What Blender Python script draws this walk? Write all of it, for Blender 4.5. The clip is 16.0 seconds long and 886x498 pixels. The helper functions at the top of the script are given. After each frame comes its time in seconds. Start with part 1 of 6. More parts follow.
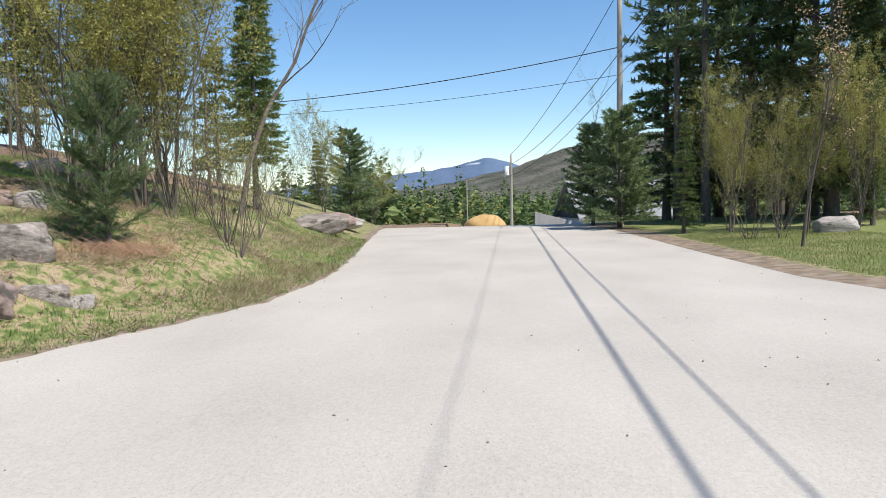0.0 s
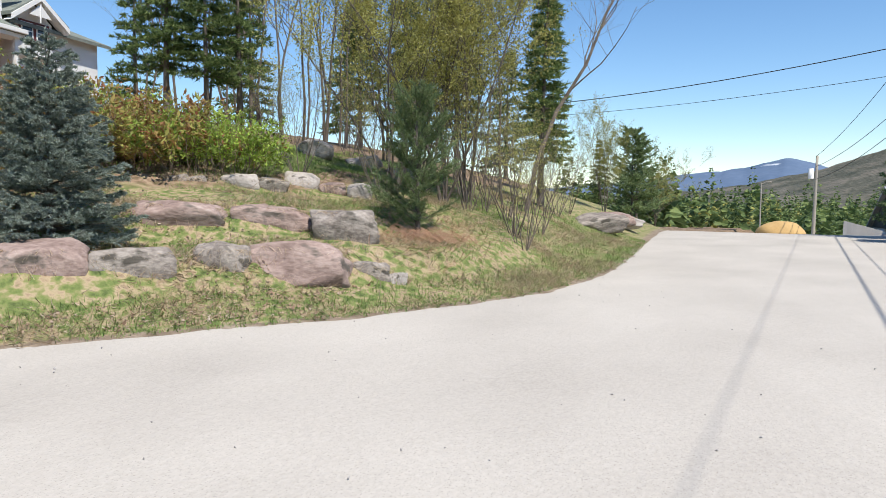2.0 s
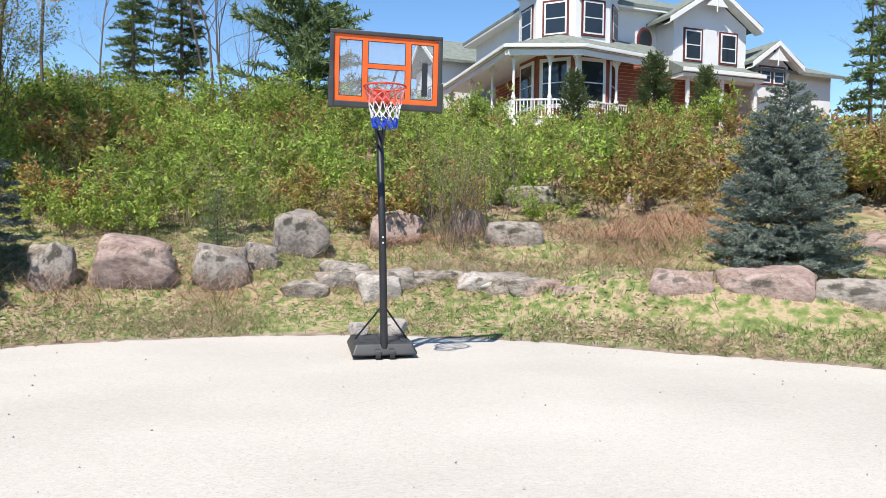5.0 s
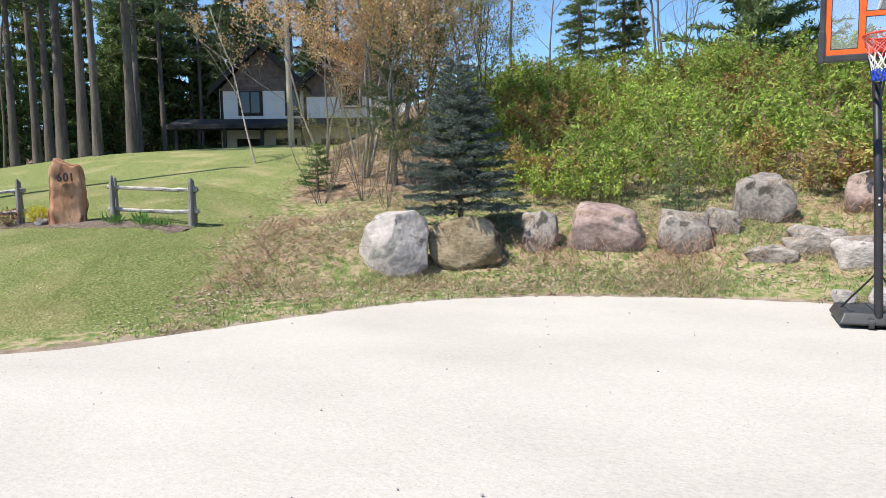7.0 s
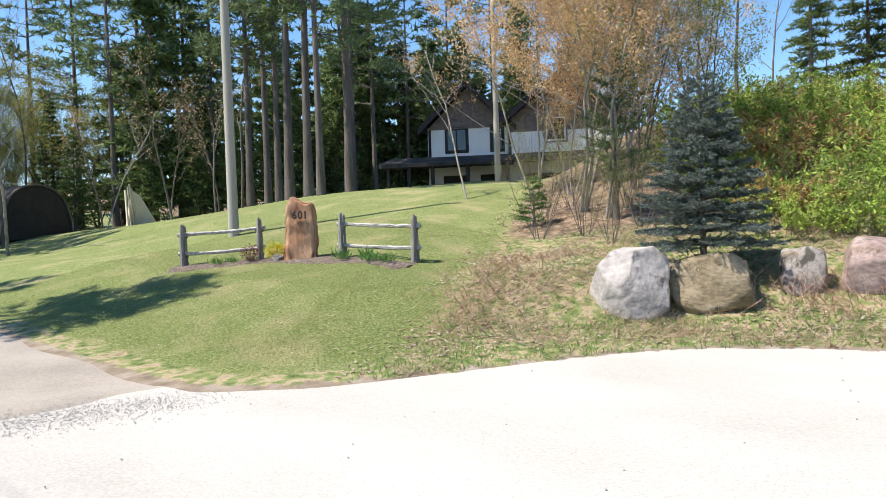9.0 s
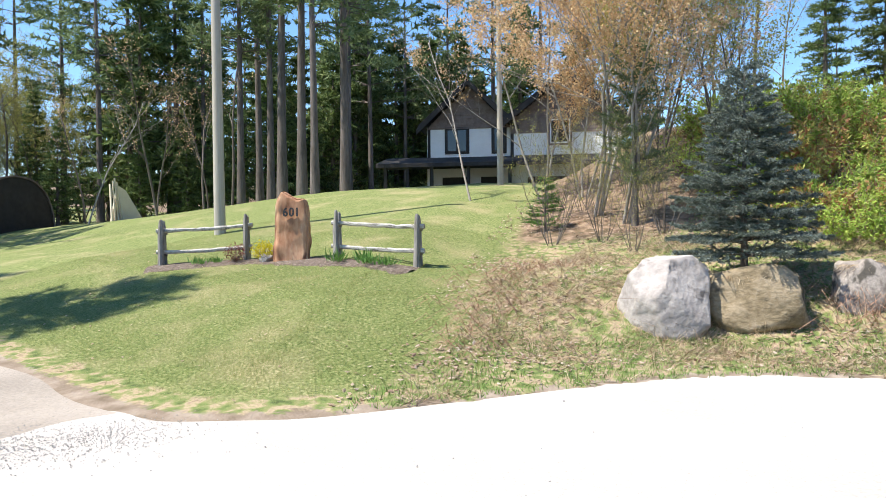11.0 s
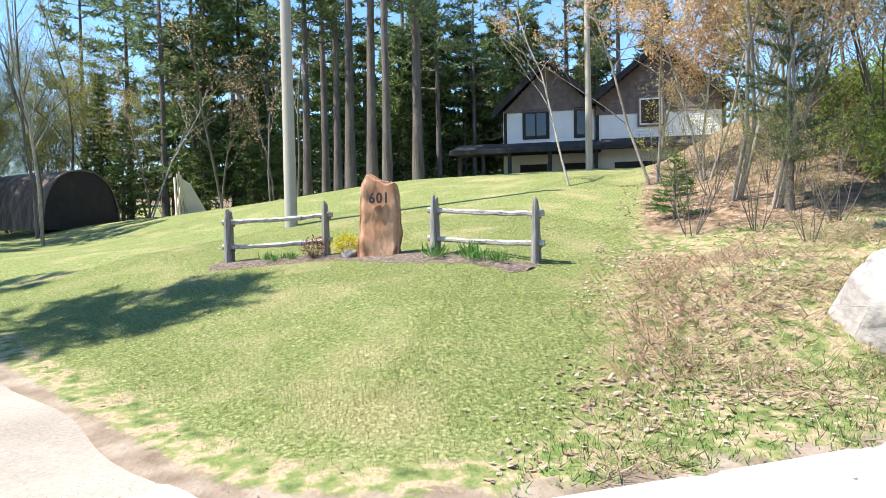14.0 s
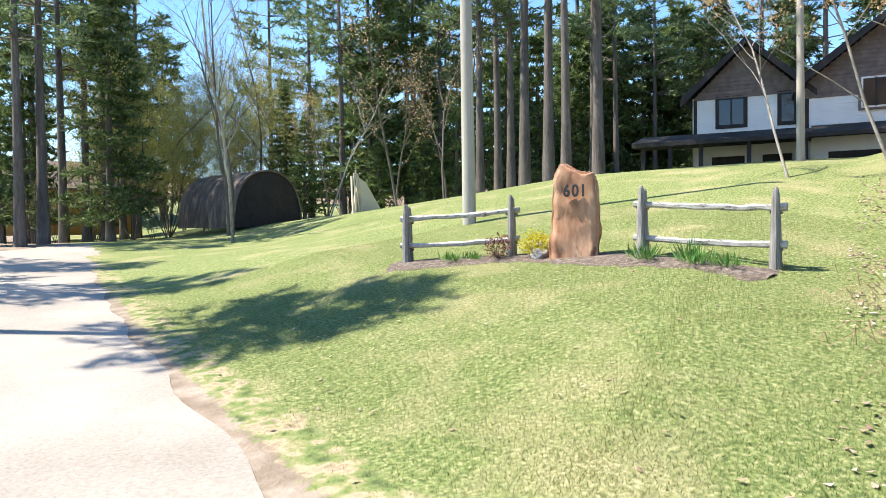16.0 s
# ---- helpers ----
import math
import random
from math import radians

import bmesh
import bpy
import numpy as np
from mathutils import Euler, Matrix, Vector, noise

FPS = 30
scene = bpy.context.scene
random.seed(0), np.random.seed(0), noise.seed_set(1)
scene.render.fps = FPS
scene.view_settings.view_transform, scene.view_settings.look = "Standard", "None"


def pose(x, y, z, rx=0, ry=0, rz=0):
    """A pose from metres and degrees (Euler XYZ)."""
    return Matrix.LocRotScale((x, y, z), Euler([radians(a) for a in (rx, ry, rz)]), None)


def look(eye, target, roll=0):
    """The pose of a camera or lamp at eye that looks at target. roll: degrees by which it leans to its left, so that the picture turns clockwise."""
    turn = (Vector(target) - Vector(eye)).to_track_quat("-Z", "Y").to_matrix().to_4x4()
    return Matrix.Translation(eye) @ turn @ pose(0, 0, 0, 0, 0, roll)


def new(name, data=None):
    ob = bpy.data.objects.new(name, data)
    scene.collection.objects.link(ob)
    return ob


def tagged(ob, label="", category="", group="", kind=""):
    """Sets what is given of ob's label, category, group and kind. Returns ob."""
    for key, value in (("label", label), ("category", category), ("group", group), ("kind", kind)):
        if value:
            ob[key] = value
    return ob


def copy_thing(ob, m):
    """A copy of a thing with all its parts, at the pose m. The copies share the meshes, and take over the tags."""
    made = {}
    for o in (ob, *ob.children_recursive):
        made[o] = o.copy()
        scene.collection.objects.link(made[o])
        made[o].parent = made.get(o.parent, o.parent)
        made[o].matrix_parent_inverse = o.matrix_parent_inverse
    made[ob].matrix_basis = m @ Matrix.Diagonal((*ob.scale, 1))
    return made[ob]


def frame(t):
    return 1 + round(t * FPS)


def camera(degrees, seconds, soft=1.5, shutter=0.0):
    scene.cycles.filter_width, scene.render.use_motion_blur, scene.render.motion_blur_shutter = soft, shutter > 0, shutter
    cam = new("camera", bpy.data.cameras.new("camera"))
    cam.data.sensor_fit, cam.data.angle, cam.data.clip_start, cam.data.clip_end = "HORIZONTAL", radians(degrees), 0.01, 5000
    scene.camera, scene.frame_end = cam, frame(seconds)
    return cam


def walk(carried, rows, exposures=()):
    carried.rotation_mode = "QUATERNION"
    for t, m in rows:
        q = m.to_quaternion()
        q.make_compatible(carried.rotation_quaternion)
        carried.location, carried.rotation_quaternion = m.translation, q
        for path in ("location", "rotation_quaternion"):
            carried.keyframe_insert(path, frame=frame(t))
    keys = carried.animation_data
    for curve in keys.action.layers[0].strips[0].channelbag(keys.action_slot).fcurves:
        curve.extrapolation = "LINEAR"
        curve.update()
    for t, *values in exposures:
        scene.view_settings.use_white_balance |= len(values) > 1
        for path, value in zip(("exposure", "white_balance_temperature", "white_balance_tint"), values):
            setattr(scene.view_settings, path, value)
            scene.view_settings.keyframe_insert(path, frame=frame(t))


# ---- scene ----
cam = camera(64.7, 16.0, soft=0.8)
METRES, EYE, TILT, LEAN, TURN = 8.8, 1.65, 0.0, 0.0, 5.6
ROWS = [
    (0.0, 0.0, 0.0, 0.0, -0.12, -4.2, 1.57),
    (0.5, 0.0007, -0.0224, 0.0003, 2.48, -6.23, 1.87),
    (1.0, 0.0008, -0.0482, 0.0014, 6.18, -5.84, 0.41),
    (1.5, 0.0035, -0.0697, 0.0024, 12.64, -5.57, -0.66),
    (2.0, 0.0014, -0.0821, 0.0022, 22.33, -4.13, -0.44),
    (2.5, 0.0005, -0.0947, 0.0035, 32.76, -3.05, -0.05),
    (3.0, 0.0014, -0.1132, 0.004, 41.32, -2.34, 0.51),
    (3.5, 0.0013, -0.1238, 0.003, 54.65, -1.41, 1.83),
    (4.0, 0.0109, -0.1342, 0.0032, 63.95, -1.49, 1.31),
    (6.5, 0.0851, -0.1753, 0.0015, 99.53, -4.09, -0.01),
    (7.0, 0.0907, -0.2054, 0.0021, 110.83, -4.63, 1.31),
    (7.5, 0.0885, -0.233, 0.0027, 122.4, -4.23, 0.47),
    (8.0, 0.0737, -0.2633, 0.0044, 130.03, -3.13, 1.73),
    (8.5, 0.0604, -0.2889, 0.0045, 129.34, -1.47, 1.36),
    (9.0, 0.0411, -0.3145, 0.004, 126.42, -1.35, 1.73),
    (9.5, 0.0155, -0.342, 0.0043, 125.23, -0.3, 0.82),
    (12.0, -0.1267, -0.5044, -0.0022, 126.64, -1.54, -0.27),
    (12.5, -0.1555, -0.5494, -0.0021, 127.0, -1.57, -0.64),
    (13.0, -0.1759, -0.5948, -0.0015, 126.46, -1.44, 0.81),
    (13.5, -0.2001, -0.6385, -0.0045, 127.19, -0.77, 1.12),
    (14.0, -0.2199, -0.6796, -0.0058, 130.51, -1.48, 0.95),
    (14.5, -0.239, -0.7168, -0.0051, 130.98, -1.79, 0.91),
    (15.0, -0.262, -0.7544, -0.0058, 134.67, -1.52, 0.59),
    (15.5, -0.279, -0.789, -0.0079, 138.9, -1.23, 0.5),
    (16.0, -0.2959, -0.8264, -0.0074, 143.97, -1.36, 0.68),
]
EARLY = -0.35  # the first stretch lies this much further along x


def stand(t, x, y, z, yaw, pitch, roll):
    m = pose(0, 0, EYE, TILT, LEAN, TURN) @ pose(METRES * x, METRES * y, METRES * z, 90 + pitch, roll, yaw)
    return (pose(EARLY, 0, 0) if t < 5 else pose(0, 0, 0)) @ m


walk(cam, [(row[0], stand(*row)) for row in ROWS], [(0.0, 0.27), (2.5, 0.3), (4.0, 0.52), (7.0, 0.58), (9.5, 0.8), (12.5, 1.06), (14.5, 1.24), (16.0, 1.28)])

# ---- world and sun ----
SUN = Vector((1.6, -1.0, 3.1)).normalized()
ELEV, AZ = math.asin(SUN.z), math.atan2(SUN.x, SUN.y)
world = bpy.data.worlds.new("sky")
scene.world = world
world.use_nodes = True
wn = world.node_tree.nodes
sky = wn.new("ShaderNodeTexSky")
sky.sky_type, sky.sun_disc, sky.sun_elevation, sky.sun_rotation = "NISHITA", False, ELEV, AZ
sky.altitude, sky.air_density, sky.dust_density, sky.ozone_density = 300, 1.0, 0.0, 3.0
deep = wn.new("ShaderNodeHueSaturation")
deep.inputs["Saturation"].default_value = 1.15
world.node_tree.links.new(sky.outputs[0], deep.inputs["Color"])
world.node_tree.links.new(deep.outputs[0], wn["Background"].inputs[0])
wn["Background"].inputs[1].default_value = 0.135
sun = new("sun", bpy.data.lights.new("sun", "SUN"))
sun.data.energy, sun.data.angle, sun.data.color = 5.0, radians(0.53), (1.0, 0.93, 0.82)
sun.matrix_world = look(SUN * 50, (0, 0, 0))


# ---- materials ----
def nodes_of(name):
    m = bpy.data.materials.new(name)
    m.use_nodes = True
    return m, m.node_tree.nodes, m.node_tree.links, m.node_tree.nodes["Principled BSDF"]


def ramp(nd, stops):
    r = nd.new("ShaderNodeValToRGB")
    while len(r.color_ramp.elements) < len(stops):
        r.color_ramp.elements.new(0.5)
    for e, (p, c) in zip(r.color_ramp.elements, stops):
        e.position, e.color = p, (*c, 1)
    return r


def surface(name, stops, scale=3.0, rough=0.8, bump=0.3, fine=40.0, metal=0.0, spec=0.3, stretch=(1, 1, 1), dist=0.01, fleck=None):
    """A mottled surface: noise at two scales for the colour, and a fine relief."""
    m, nd, ln, b = nodes_of(name)
    tc, mp = nd.new("ShaderNodeTexCoord"), nd.new("ShaderNodeMapping")
    mp.inputs["Scale"].default_value = stretch
    ln.new(tc.outputs["Object"], mp.inputs[0])
    n1, n2 = nd.new("ShaderNodeTexNoise"), nd.new("ShaderNodeTexNoise")
    n1.inputs["Scale"].default_value, n1.inputs["Detail"].default_value = scale, 6
    n2.inputs["Scale"].default_value, n2.inputs["Detail"].default_value = fine, 4
    mix = nd.new("ShaderNodeMix")
    mix.inputs[0].default_value = 0.4
    for n in (n1, n2):
        ln.new(mp.outputs[0], n.inputs["Vector"])
    ln.new(n1.outputs[0], mix.inputs[2])
    ln.new(n2.outputs[0], mix.inputs[3])
    r = ramp(nd, stops)
    ln.new(mix.outputs[0], r.inputs[0])
    out = r.outputs[0]
    if fleck:
        v = nd.new("ShaderNodeTexNoise")
        v.inputs["Scale"].default_value, v.inputs["Detail"].default_value = fleck[0], 5
        ln.new(mp.outputs[0], v.inputs["Vector"])
        fr = ramp(nd, [(fleck[1], (0, 0, 0)), (fleck[1] + 0.08, (1, 1, 1))])
        ln.new(v.outputs[0], fr.inputs[0])
        mc = nd.new("ShaderNodeMix")
        mc.data_type = "RGBA"
        ln.new(fr.outputs[0], mc.inputs[0])
        ln.new(out, mc.inputs[6])
        mc.inputs[7].default_value = (*fleck[2], 1)
        out = mc.outputs[2]
    ln.new(out, b.inputs["Base Color"])
    bp = nd.new("ShaderNodeBump")
    bp.inputs["Strength"].default_value, bp.inputs["Distance"].default_value = bump, dist
    ln.new(mix.outputs[0], bp.inputs["Height"])
    ln.new(bp.outputs[0], b.inputs["Normal"])
    b.inputs["Roughness"].default_value, b.inputs["Metallic"].default_value = rough, metal
    b.inputs["Specular IOR Level"].default_value = spec
    return m


def leafy(name, stops, glow=0.35, rough=0.6):
    """Leaves, needles and blades: each its own tint, with light passing through."""
    m, nd, ln, b = nodes_of(name)
    g = nd.new("ShaderNodeNewGeometry")
    tc, n1 = nd.new("ShaderNodeTexCoord"), nd.new("ShaderNodeTexNoise")
    n1.inputs["Scale"].default_value = 1.3
    ln.new(tc.outputs["Object"], n1.inputs["Vector"])
    mix = nd.new("ShaderNodeMix")
    mix.inputs[0].default_value = 0.45
    ln.new(g.outputs["Random Per Island"], mix.inputs[2])
    ln.new(n1.outputs[0], mix.inputs[3])
    r = ramp(nd, stops)
    ln.new(mix.outputs[0], r.inputs[0])
    info, mr, hs = nd.new("ShaderNodeObjectInfo"), nd.new("ShaderNodeMapRange"), nd.new("ShaderNodeHueSaturation")
    mr.inputs[3].default_value, mr.inputs[4].default_value = 0.78, 1.22
    ln.new(info.outputs["Random"], mr.inputs[0])
    ln.new(mr.outputs[0], hs.inputs["Value"])
    ln.new(r.outputs[0], hs.inputs["Color"])
    ln.new(hs.outputs[0], b.inputs["Base Color"])
    b.inputs["Roughness"].default_value = rough
    b.inputs["Specular IOR Level"].default_value = 0.25
    t = nd.new("ShaderNodeBsdfTranslucent")
    ln.new(hs.outputs[0], t.inputs[0])
    ms = nd.new("ShaderNodeMixShader")
    ms.inputs[0].default_value = glow
    ln.new(b.outputs[0], ms.inputs[1])
    ln.new(t.outputs[0], ms.inputs[2])
    ln.new(ms.outputs[0], nd["Material Output"].inputs[0])
    return m


ROAD = surface("pale_worn_road", [(0.28, (0.34, 0.315, 0.285)), (0.42, (0.415, 0.386, 0.35)), (0.55, (0.465, 0.435, 0.395)), (0.7, (0.52, 0.488, 0.445))], 0.45, 0.9, 0.9, 40, stretch=(1, 0.6, 1), dist=0.01, fleck=(85, 0.585, (0.33, 0.305, 0.275)))
DRIVE = surface("driveway_gravel", [(0.3, (0.215, 0.186, 0.156)), (0.5, (0.325, 0.284, 0.24)), (0.7, (0.395, 0.35, 0.30))], 0.6, 0.95, 0.9, 30, dist=0.012, fleck=(60, 0.6, (0.19, 0.168, 0.146)))
GREYGRAVEL = surface("grey_gravel", [(0.3, (0.20, 0.195, 0.19)), (0.7, (0.40, 0.385, 0.375))], 3, 0.95, 0.8, 70)
ROCK = surface("grey_rock", [(0.25, (0.075, 0.065, 0.057)), (0.42, (0.19, 0.165, 0.148)), (0.55, (0.32, 0.285, 0.255)), (0.75, (0.45, 0.41, 0.375))], 2.6, 0.95, 1.0, 16, dist=0.03, fleck=(3.2, 0.57, (0.10, 0.09, 0.077)))
PINKROCK = surface("pinkish_rock", [(0.25, (0.10, 0.07, 0.06)), (0.42, (0.235, 0.17, 0.15)), (0.58, (0.37, 0.285, 0.255)), (0.78, (0.48, 0.42, 0.385))], 2.4, 0.95, 1.0, 15, dist=0.03, fleck=(3.0, 0.58, (0.135, 0.115, 0.10)))
PALEROCK = surface("pale_rock", [(0.25, (0.17, 0.15, 0.14)), (0.42, (0.32, 0.29, 0.27)), (0.58, (0.43, 0.395, 0.37)), (0.78, (0.53, 0.49, 0.465))], 2.0, 0.95, 1.0, 12, dist=0.05, fleck=(3.6, 0.61, (0.14, 0.125, 0.115)))
MOSSROCK = surface("brown_mossy_rock", [(0.25, (0.09, 0.07, 0.045)), (0.45, (0.235, 0.185, 0.115)), (0.7, (0.40, 0.33, 0.235))], 2.5, 0.95, 0.8, 18, dist=0.05, fleck=(3.4, 0.57, (0.09, 0.075, 0.05)))
RUST = surface("rust_brown_stone", [(0.3, (0.19, 0.085, 0.045)), (0.43, (0.37, 0.19, 0.11)), (0.56, (0.46, 0.27, 0.165)), (0.7, (0.62, 0.47, 0.31))], 3.2, 0.85, 0.9, 16, stretch=(1, 1, 0.35), dist=0.02, fleck=(5, 0.63, (0.16, 0.08, 0.05)))
BARK = surface("grey_brown_bark", [(0.3, (0.075, 0.06, 0.05)), (0.55, (0.16, 0.135, 0.115)), (0.75, (0.25, 0.22, 0.195))], 6, 0.95, 0.9, 30, stretch=(1, 1, 0.2), dist=0.03)
PINEBARK = surface("pine_bark", [(0.3, (0.06, 0.05, 0.045)), (0.55, (0.145, 0.125, 0.115)), (0.75, (0.24, 0.215, 0.20))], 5, 0.95, 1.0, 24, stretch=(1, 1, 0.16), dist=0.04)
PALEBARK = surface("pale_bark", [(0.3, (0.17, 0.15, 0.13)), (0.55, (0.33, 0.305, 0.275)), (0.75, (0.47, 0.44, 0.41))], 5, 0.9, 0.5, 20, stretch=(1, 1, 0.5), dist=0.01)
POLEWOOD = surface("weathered_pole", [(0.3, (0.30, 0.275, 0.235)), (0.6, (0.42, 0.39, 0.34)), (0.8, (0.52, 0.49, 0.43))], 4, 0.9, 0.5, 40, stretch=(3, 3, 0.08), dist=0.01)
GREYWOOD = surface("silvered_cedar", [(0.34, (0.10, 0.092, 0.08)), (0.46, (0.36, 0.34, 0.305)), (0.7, (0.60, 0.575, 0.53))], 6, 0.9, 1.0, 30, stretch=(2.5, 0.4, 2.5), dist=0.012)
GREYPOST = surface("silvered_cedar_post", [(0.3, (0.085, 0.08, 0.072)), (0.5, (0.22, 0.205, 0.185)), (0.75, (0.38, 0.36, 0.33))], 6, 0.9, 1.0, 30, stretch=(3, 3, 0.25), dist=0.012)
MULCH = surface("dark_mulch", [(0.32, (0.05, 0.037, 0.029)), (0.5, (0.13, 0.10, 0.08)), (0.7, (0.30, 0.25, 0.215))], 14, 1.0, 1.0, 60, dist=0.03)
NEEDLE_BLUE = leafy("blue_spruce_needles", [(0.2, (0.085, 0.115, 0.085)), (0.5, (0.19, 0.235, 0.20)), (0.8, (0.36, 0.41, 0.37))], 0.12)
NEEDLE_PINE = leafy("pine_needles", [(0.2, (0.08, 0.12, 0.05)), (0.5, (0.16, 0.225, 0.10)), (0.8, (0.28, 0.35, 0.17))], 0.35)
NEEDLE_FIR = leafy("fir_needles", [(0.2, (0.05, 0.08, 0.03)), (0.5, (0.12, 0.175, 0.06)), (0.8, (0.24, 0.30, 0.11))], 0.35)
NEEDLE_CEDAR = leafy("cedar_foliage", [(0.2, (0.05, 0.085, 0.03)), (0.5, (0.09, 0.14, 0.05)), (0.8, (0.17, 0.19, 0.07))], 0.25)
LEAF_BUSH = leafy("shrub_leaves", [(0.16, (0.30, 0.12, 0.06)), (0.26, (0.19, 0.20, 0.05)), (0.45, (0.25, 0.37, 0.07)), (0.7, (0.38, 0.50, 0.10)), (0.9, (0.52, 0.60, 0.16))], 0.42)
LEAF_BUSH_RED = leafy("bronze_shrub_leaves", [(0.2, (0.30, 0.12, 0.07)), (0.42, (0.32, 0.22, 0.08)), (0.65, (0.36, 0.36, 0.10)), (0.9, (0.42, 0.46, 0.14))], 0.42)
LEAF_YELLOW = leafy("budding_leaves", [(0.2, (0.25, 0.23, 0.065)), (0.5, (0.38, 0.37, 0.11)), (0.8, (0.50, 0.49, 0.18))], 0.45)
LEAF_ORANGE = leafy("orange_buds", [(0.2, (0.50, 0.31, 0.17)), (0.5, (0.68, 0.47, 0.27)), (0.8, (0.74, 0.60, 0.38))], 0.5)
LEAF_GOLD = leafy("golden_shrub_leaves", [(0.2, (0.42, 0.36, 0.015)), (0.8, (0.65, 0.58, 0.03))], 0.4)
LEAF_PURPLE = leafy("dark_red_twigs", [(0.2, (0.09, 0.03, 0.025)), (0.8, (0.22, 0.08, 0.06))], 0.2)
LEAF_BULB = leafy("fresh_bulb_leaves", [(0.2, (0.07, 0.16, 0.04)), (0.8, (0.16, 0.30, 0.07))], 0.35)
GRASS = leafy("lawn_blades", [(0.16, (0.42, 0.36, 0.185)), (0.32, (0.27, 0.272, 0.11)), (0.5, (0.172, 0.222, 0.07)), (0.7, (0.215, 0.268, 0.093)), (0.9, (0.335, 0.35, 0.155))], 0.5)
LUSH = leafy("lush_blades", [(0.2, (0.145, 0.235, 0.066)), (0.6, (0.215, 0.345, 0.10)), (0.9, (0.33, 0.425, 0.15))], 0.5)
STRAW = leafy("dead_grass", [(0.2, (0.34, 0.25, 0.165)), (0.5, (0.52, 0.41, 0.285)), (0.85, (0.70, 0.60, 0.46))], 0.5)
LITTER = leafy("fallen_leaves", [(0.2, (0.24, 0.145, 0.10)), (0.5, (0.44, 0.32, 0.24)), (0.85, (0.66, 0.56, 0.48))], 0.3)
RUSSET = surface("russet_dead_stalks", [(0.3, (0.24, 0.13, 0.08)), (0.5, (0.37, 0.22, 0.145)), (0.7, (0.50, 0.34, 0.24))], 9, 0.95, 0.3)
TWIG = surface("dry_twigs", [(0.3, (0.15, 0.105, 0.08)), (0.7, (0.34, 0.265, 0.21))], 9, 0.95, 0.3)
BLACK = surface("black_powder_coat", [(0.3, (0.012, 0.012, 0.014)), (0.7, (0.028, 0.028, 0.031))], 9, 0.45, 0.1, 80, spec=0.5)
PLASTIC = surface("black_plastic", [(0.3, (0.02, 0.021, 0.023)), (0.7, (0.05, 0.052, 0.055))], 5, 0.5, 0.2, 120, spec=0.5)
ORANGE = surface("orange_paint", [(0.3, (0.72, 0.10, 0.015)), (0.7, (0.82, 0.15, 0.03))], 5, 0.45, 0.05)
REDSTEEL = surface("red_orange_steel", [(0.3, (0.58, 0.05, 0.03)), (0.7, (0.70, 0.10, 0.06))], 8, 0.45, 0.1)
NETRED = surface("red_cord", [(0.3, (0.65, 0.13, 0.12)), (0.7, (0.75, 0.25, 0.22))], 30, 0.9, 0.2)
NETWHITE = surface("white_cord", [(0.3, (0.72, 0.72, 0.70)), (0.7, (0.82, 0.82, 0.8))], 30, 0.9, 0.2)
NETBLUE = surface("blue_cord", [(0.3, (0.02, 0.06, 0.45)), (0.7, (0.04, 0.10, 0.60))], 30, 0.9, 0.2)
WIRE = surface("black_cable", [(0.3, (0.02, 0.02, 0.02)), (0.7, (0.05, 0.05, 0.05))], 5, 0.7, 0.1)
WHITEPAINT = surface("white_painted_wood", [(0.3, (0.74, 0.74, 0.73)), (0.7, (0.82, 0.82, 0.81))], 2, 0.6, 0.1, 30)
STUCCO = surface("white_stucco", [(0.3, (0.70, 0.71, 0.72)), (0.7, (0.80, 0.80, 0.80))], 1.2, 0.9, 0.4, 60)
SIDING = surface("pale_siding", [(0.3, (0.74, 0.75, 0.74)), (0.7, (0.82, 0.83, 0.82))], 2, 0.7, 0.1, 30)
SHINGLE = surface("green_grey_shingles", [(0.3, (0.11, 0.13, 0.115)), (0.7, (0.24, 0.265, 0.24))], 4, 0.95, 0.5, 35)
DARKROOF = surface("dark_roof", [(0.3, (0.022, 0.02, 0.02)), (0.7, (0.06, 0.056, 0.055))], 4, 0.85, 0.4, 35)
BROWNSHAKE = surface("brown_shakes", [(0.3, (0.11, 0.085, 0.075)), (0.7, (0.24, 0.195, 0.175))], 4, 0.9, 0.5, 25)
BRICKRED = surface("red_brick", [(0.3, (0.20, 0.055, 0.035)), (0.7, (0.34, 0.115, 0.075))], 3, 0.9, 0.4, 30)
MAROON = surface("maroon_trim", [(0.3, (0.10, 0.025, 0.025)), (0.7, (0.17, 0.05, 0.045))], 3, 0.6, 0.1)
DARKTRIM = surface("dark_trim", [(0.3, (0.016, 0.014, 0.014)), (0.7, (0.04, 0.036, 0.035))], 3, 0.6, 0.1)
DARKIN = surface("dim_interior", [(0.3, (0.03, 0.028, 0.026)), (0.7, (0.06, 0.056, 0.05))], 3, 0.9, 0.1)
OCHRE = surface("ochre_wall", [(0.3, (0.42, 0.22, 0.06)), (0.7, (0.55, 0.31, 0.10))], 2, 0.9, 0.2)
TARP = surface("brown_tarpaulin", [(0.3, (0.06, 0.045, 0.038)), (0.5, (0.15, 0.11, 0.09)), (0.65, (0.30, 0.225, 0.18)), (0.8, (0.40, 0.36, 0.33))], 1.6, 0.5, 0.7, 4, stretch=(1, 2, 0.5), dist=0.08)
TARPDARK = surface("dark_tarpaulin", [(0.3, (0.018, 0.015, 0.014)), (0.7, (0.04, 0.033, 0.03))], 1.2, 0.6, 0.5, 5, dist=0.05)
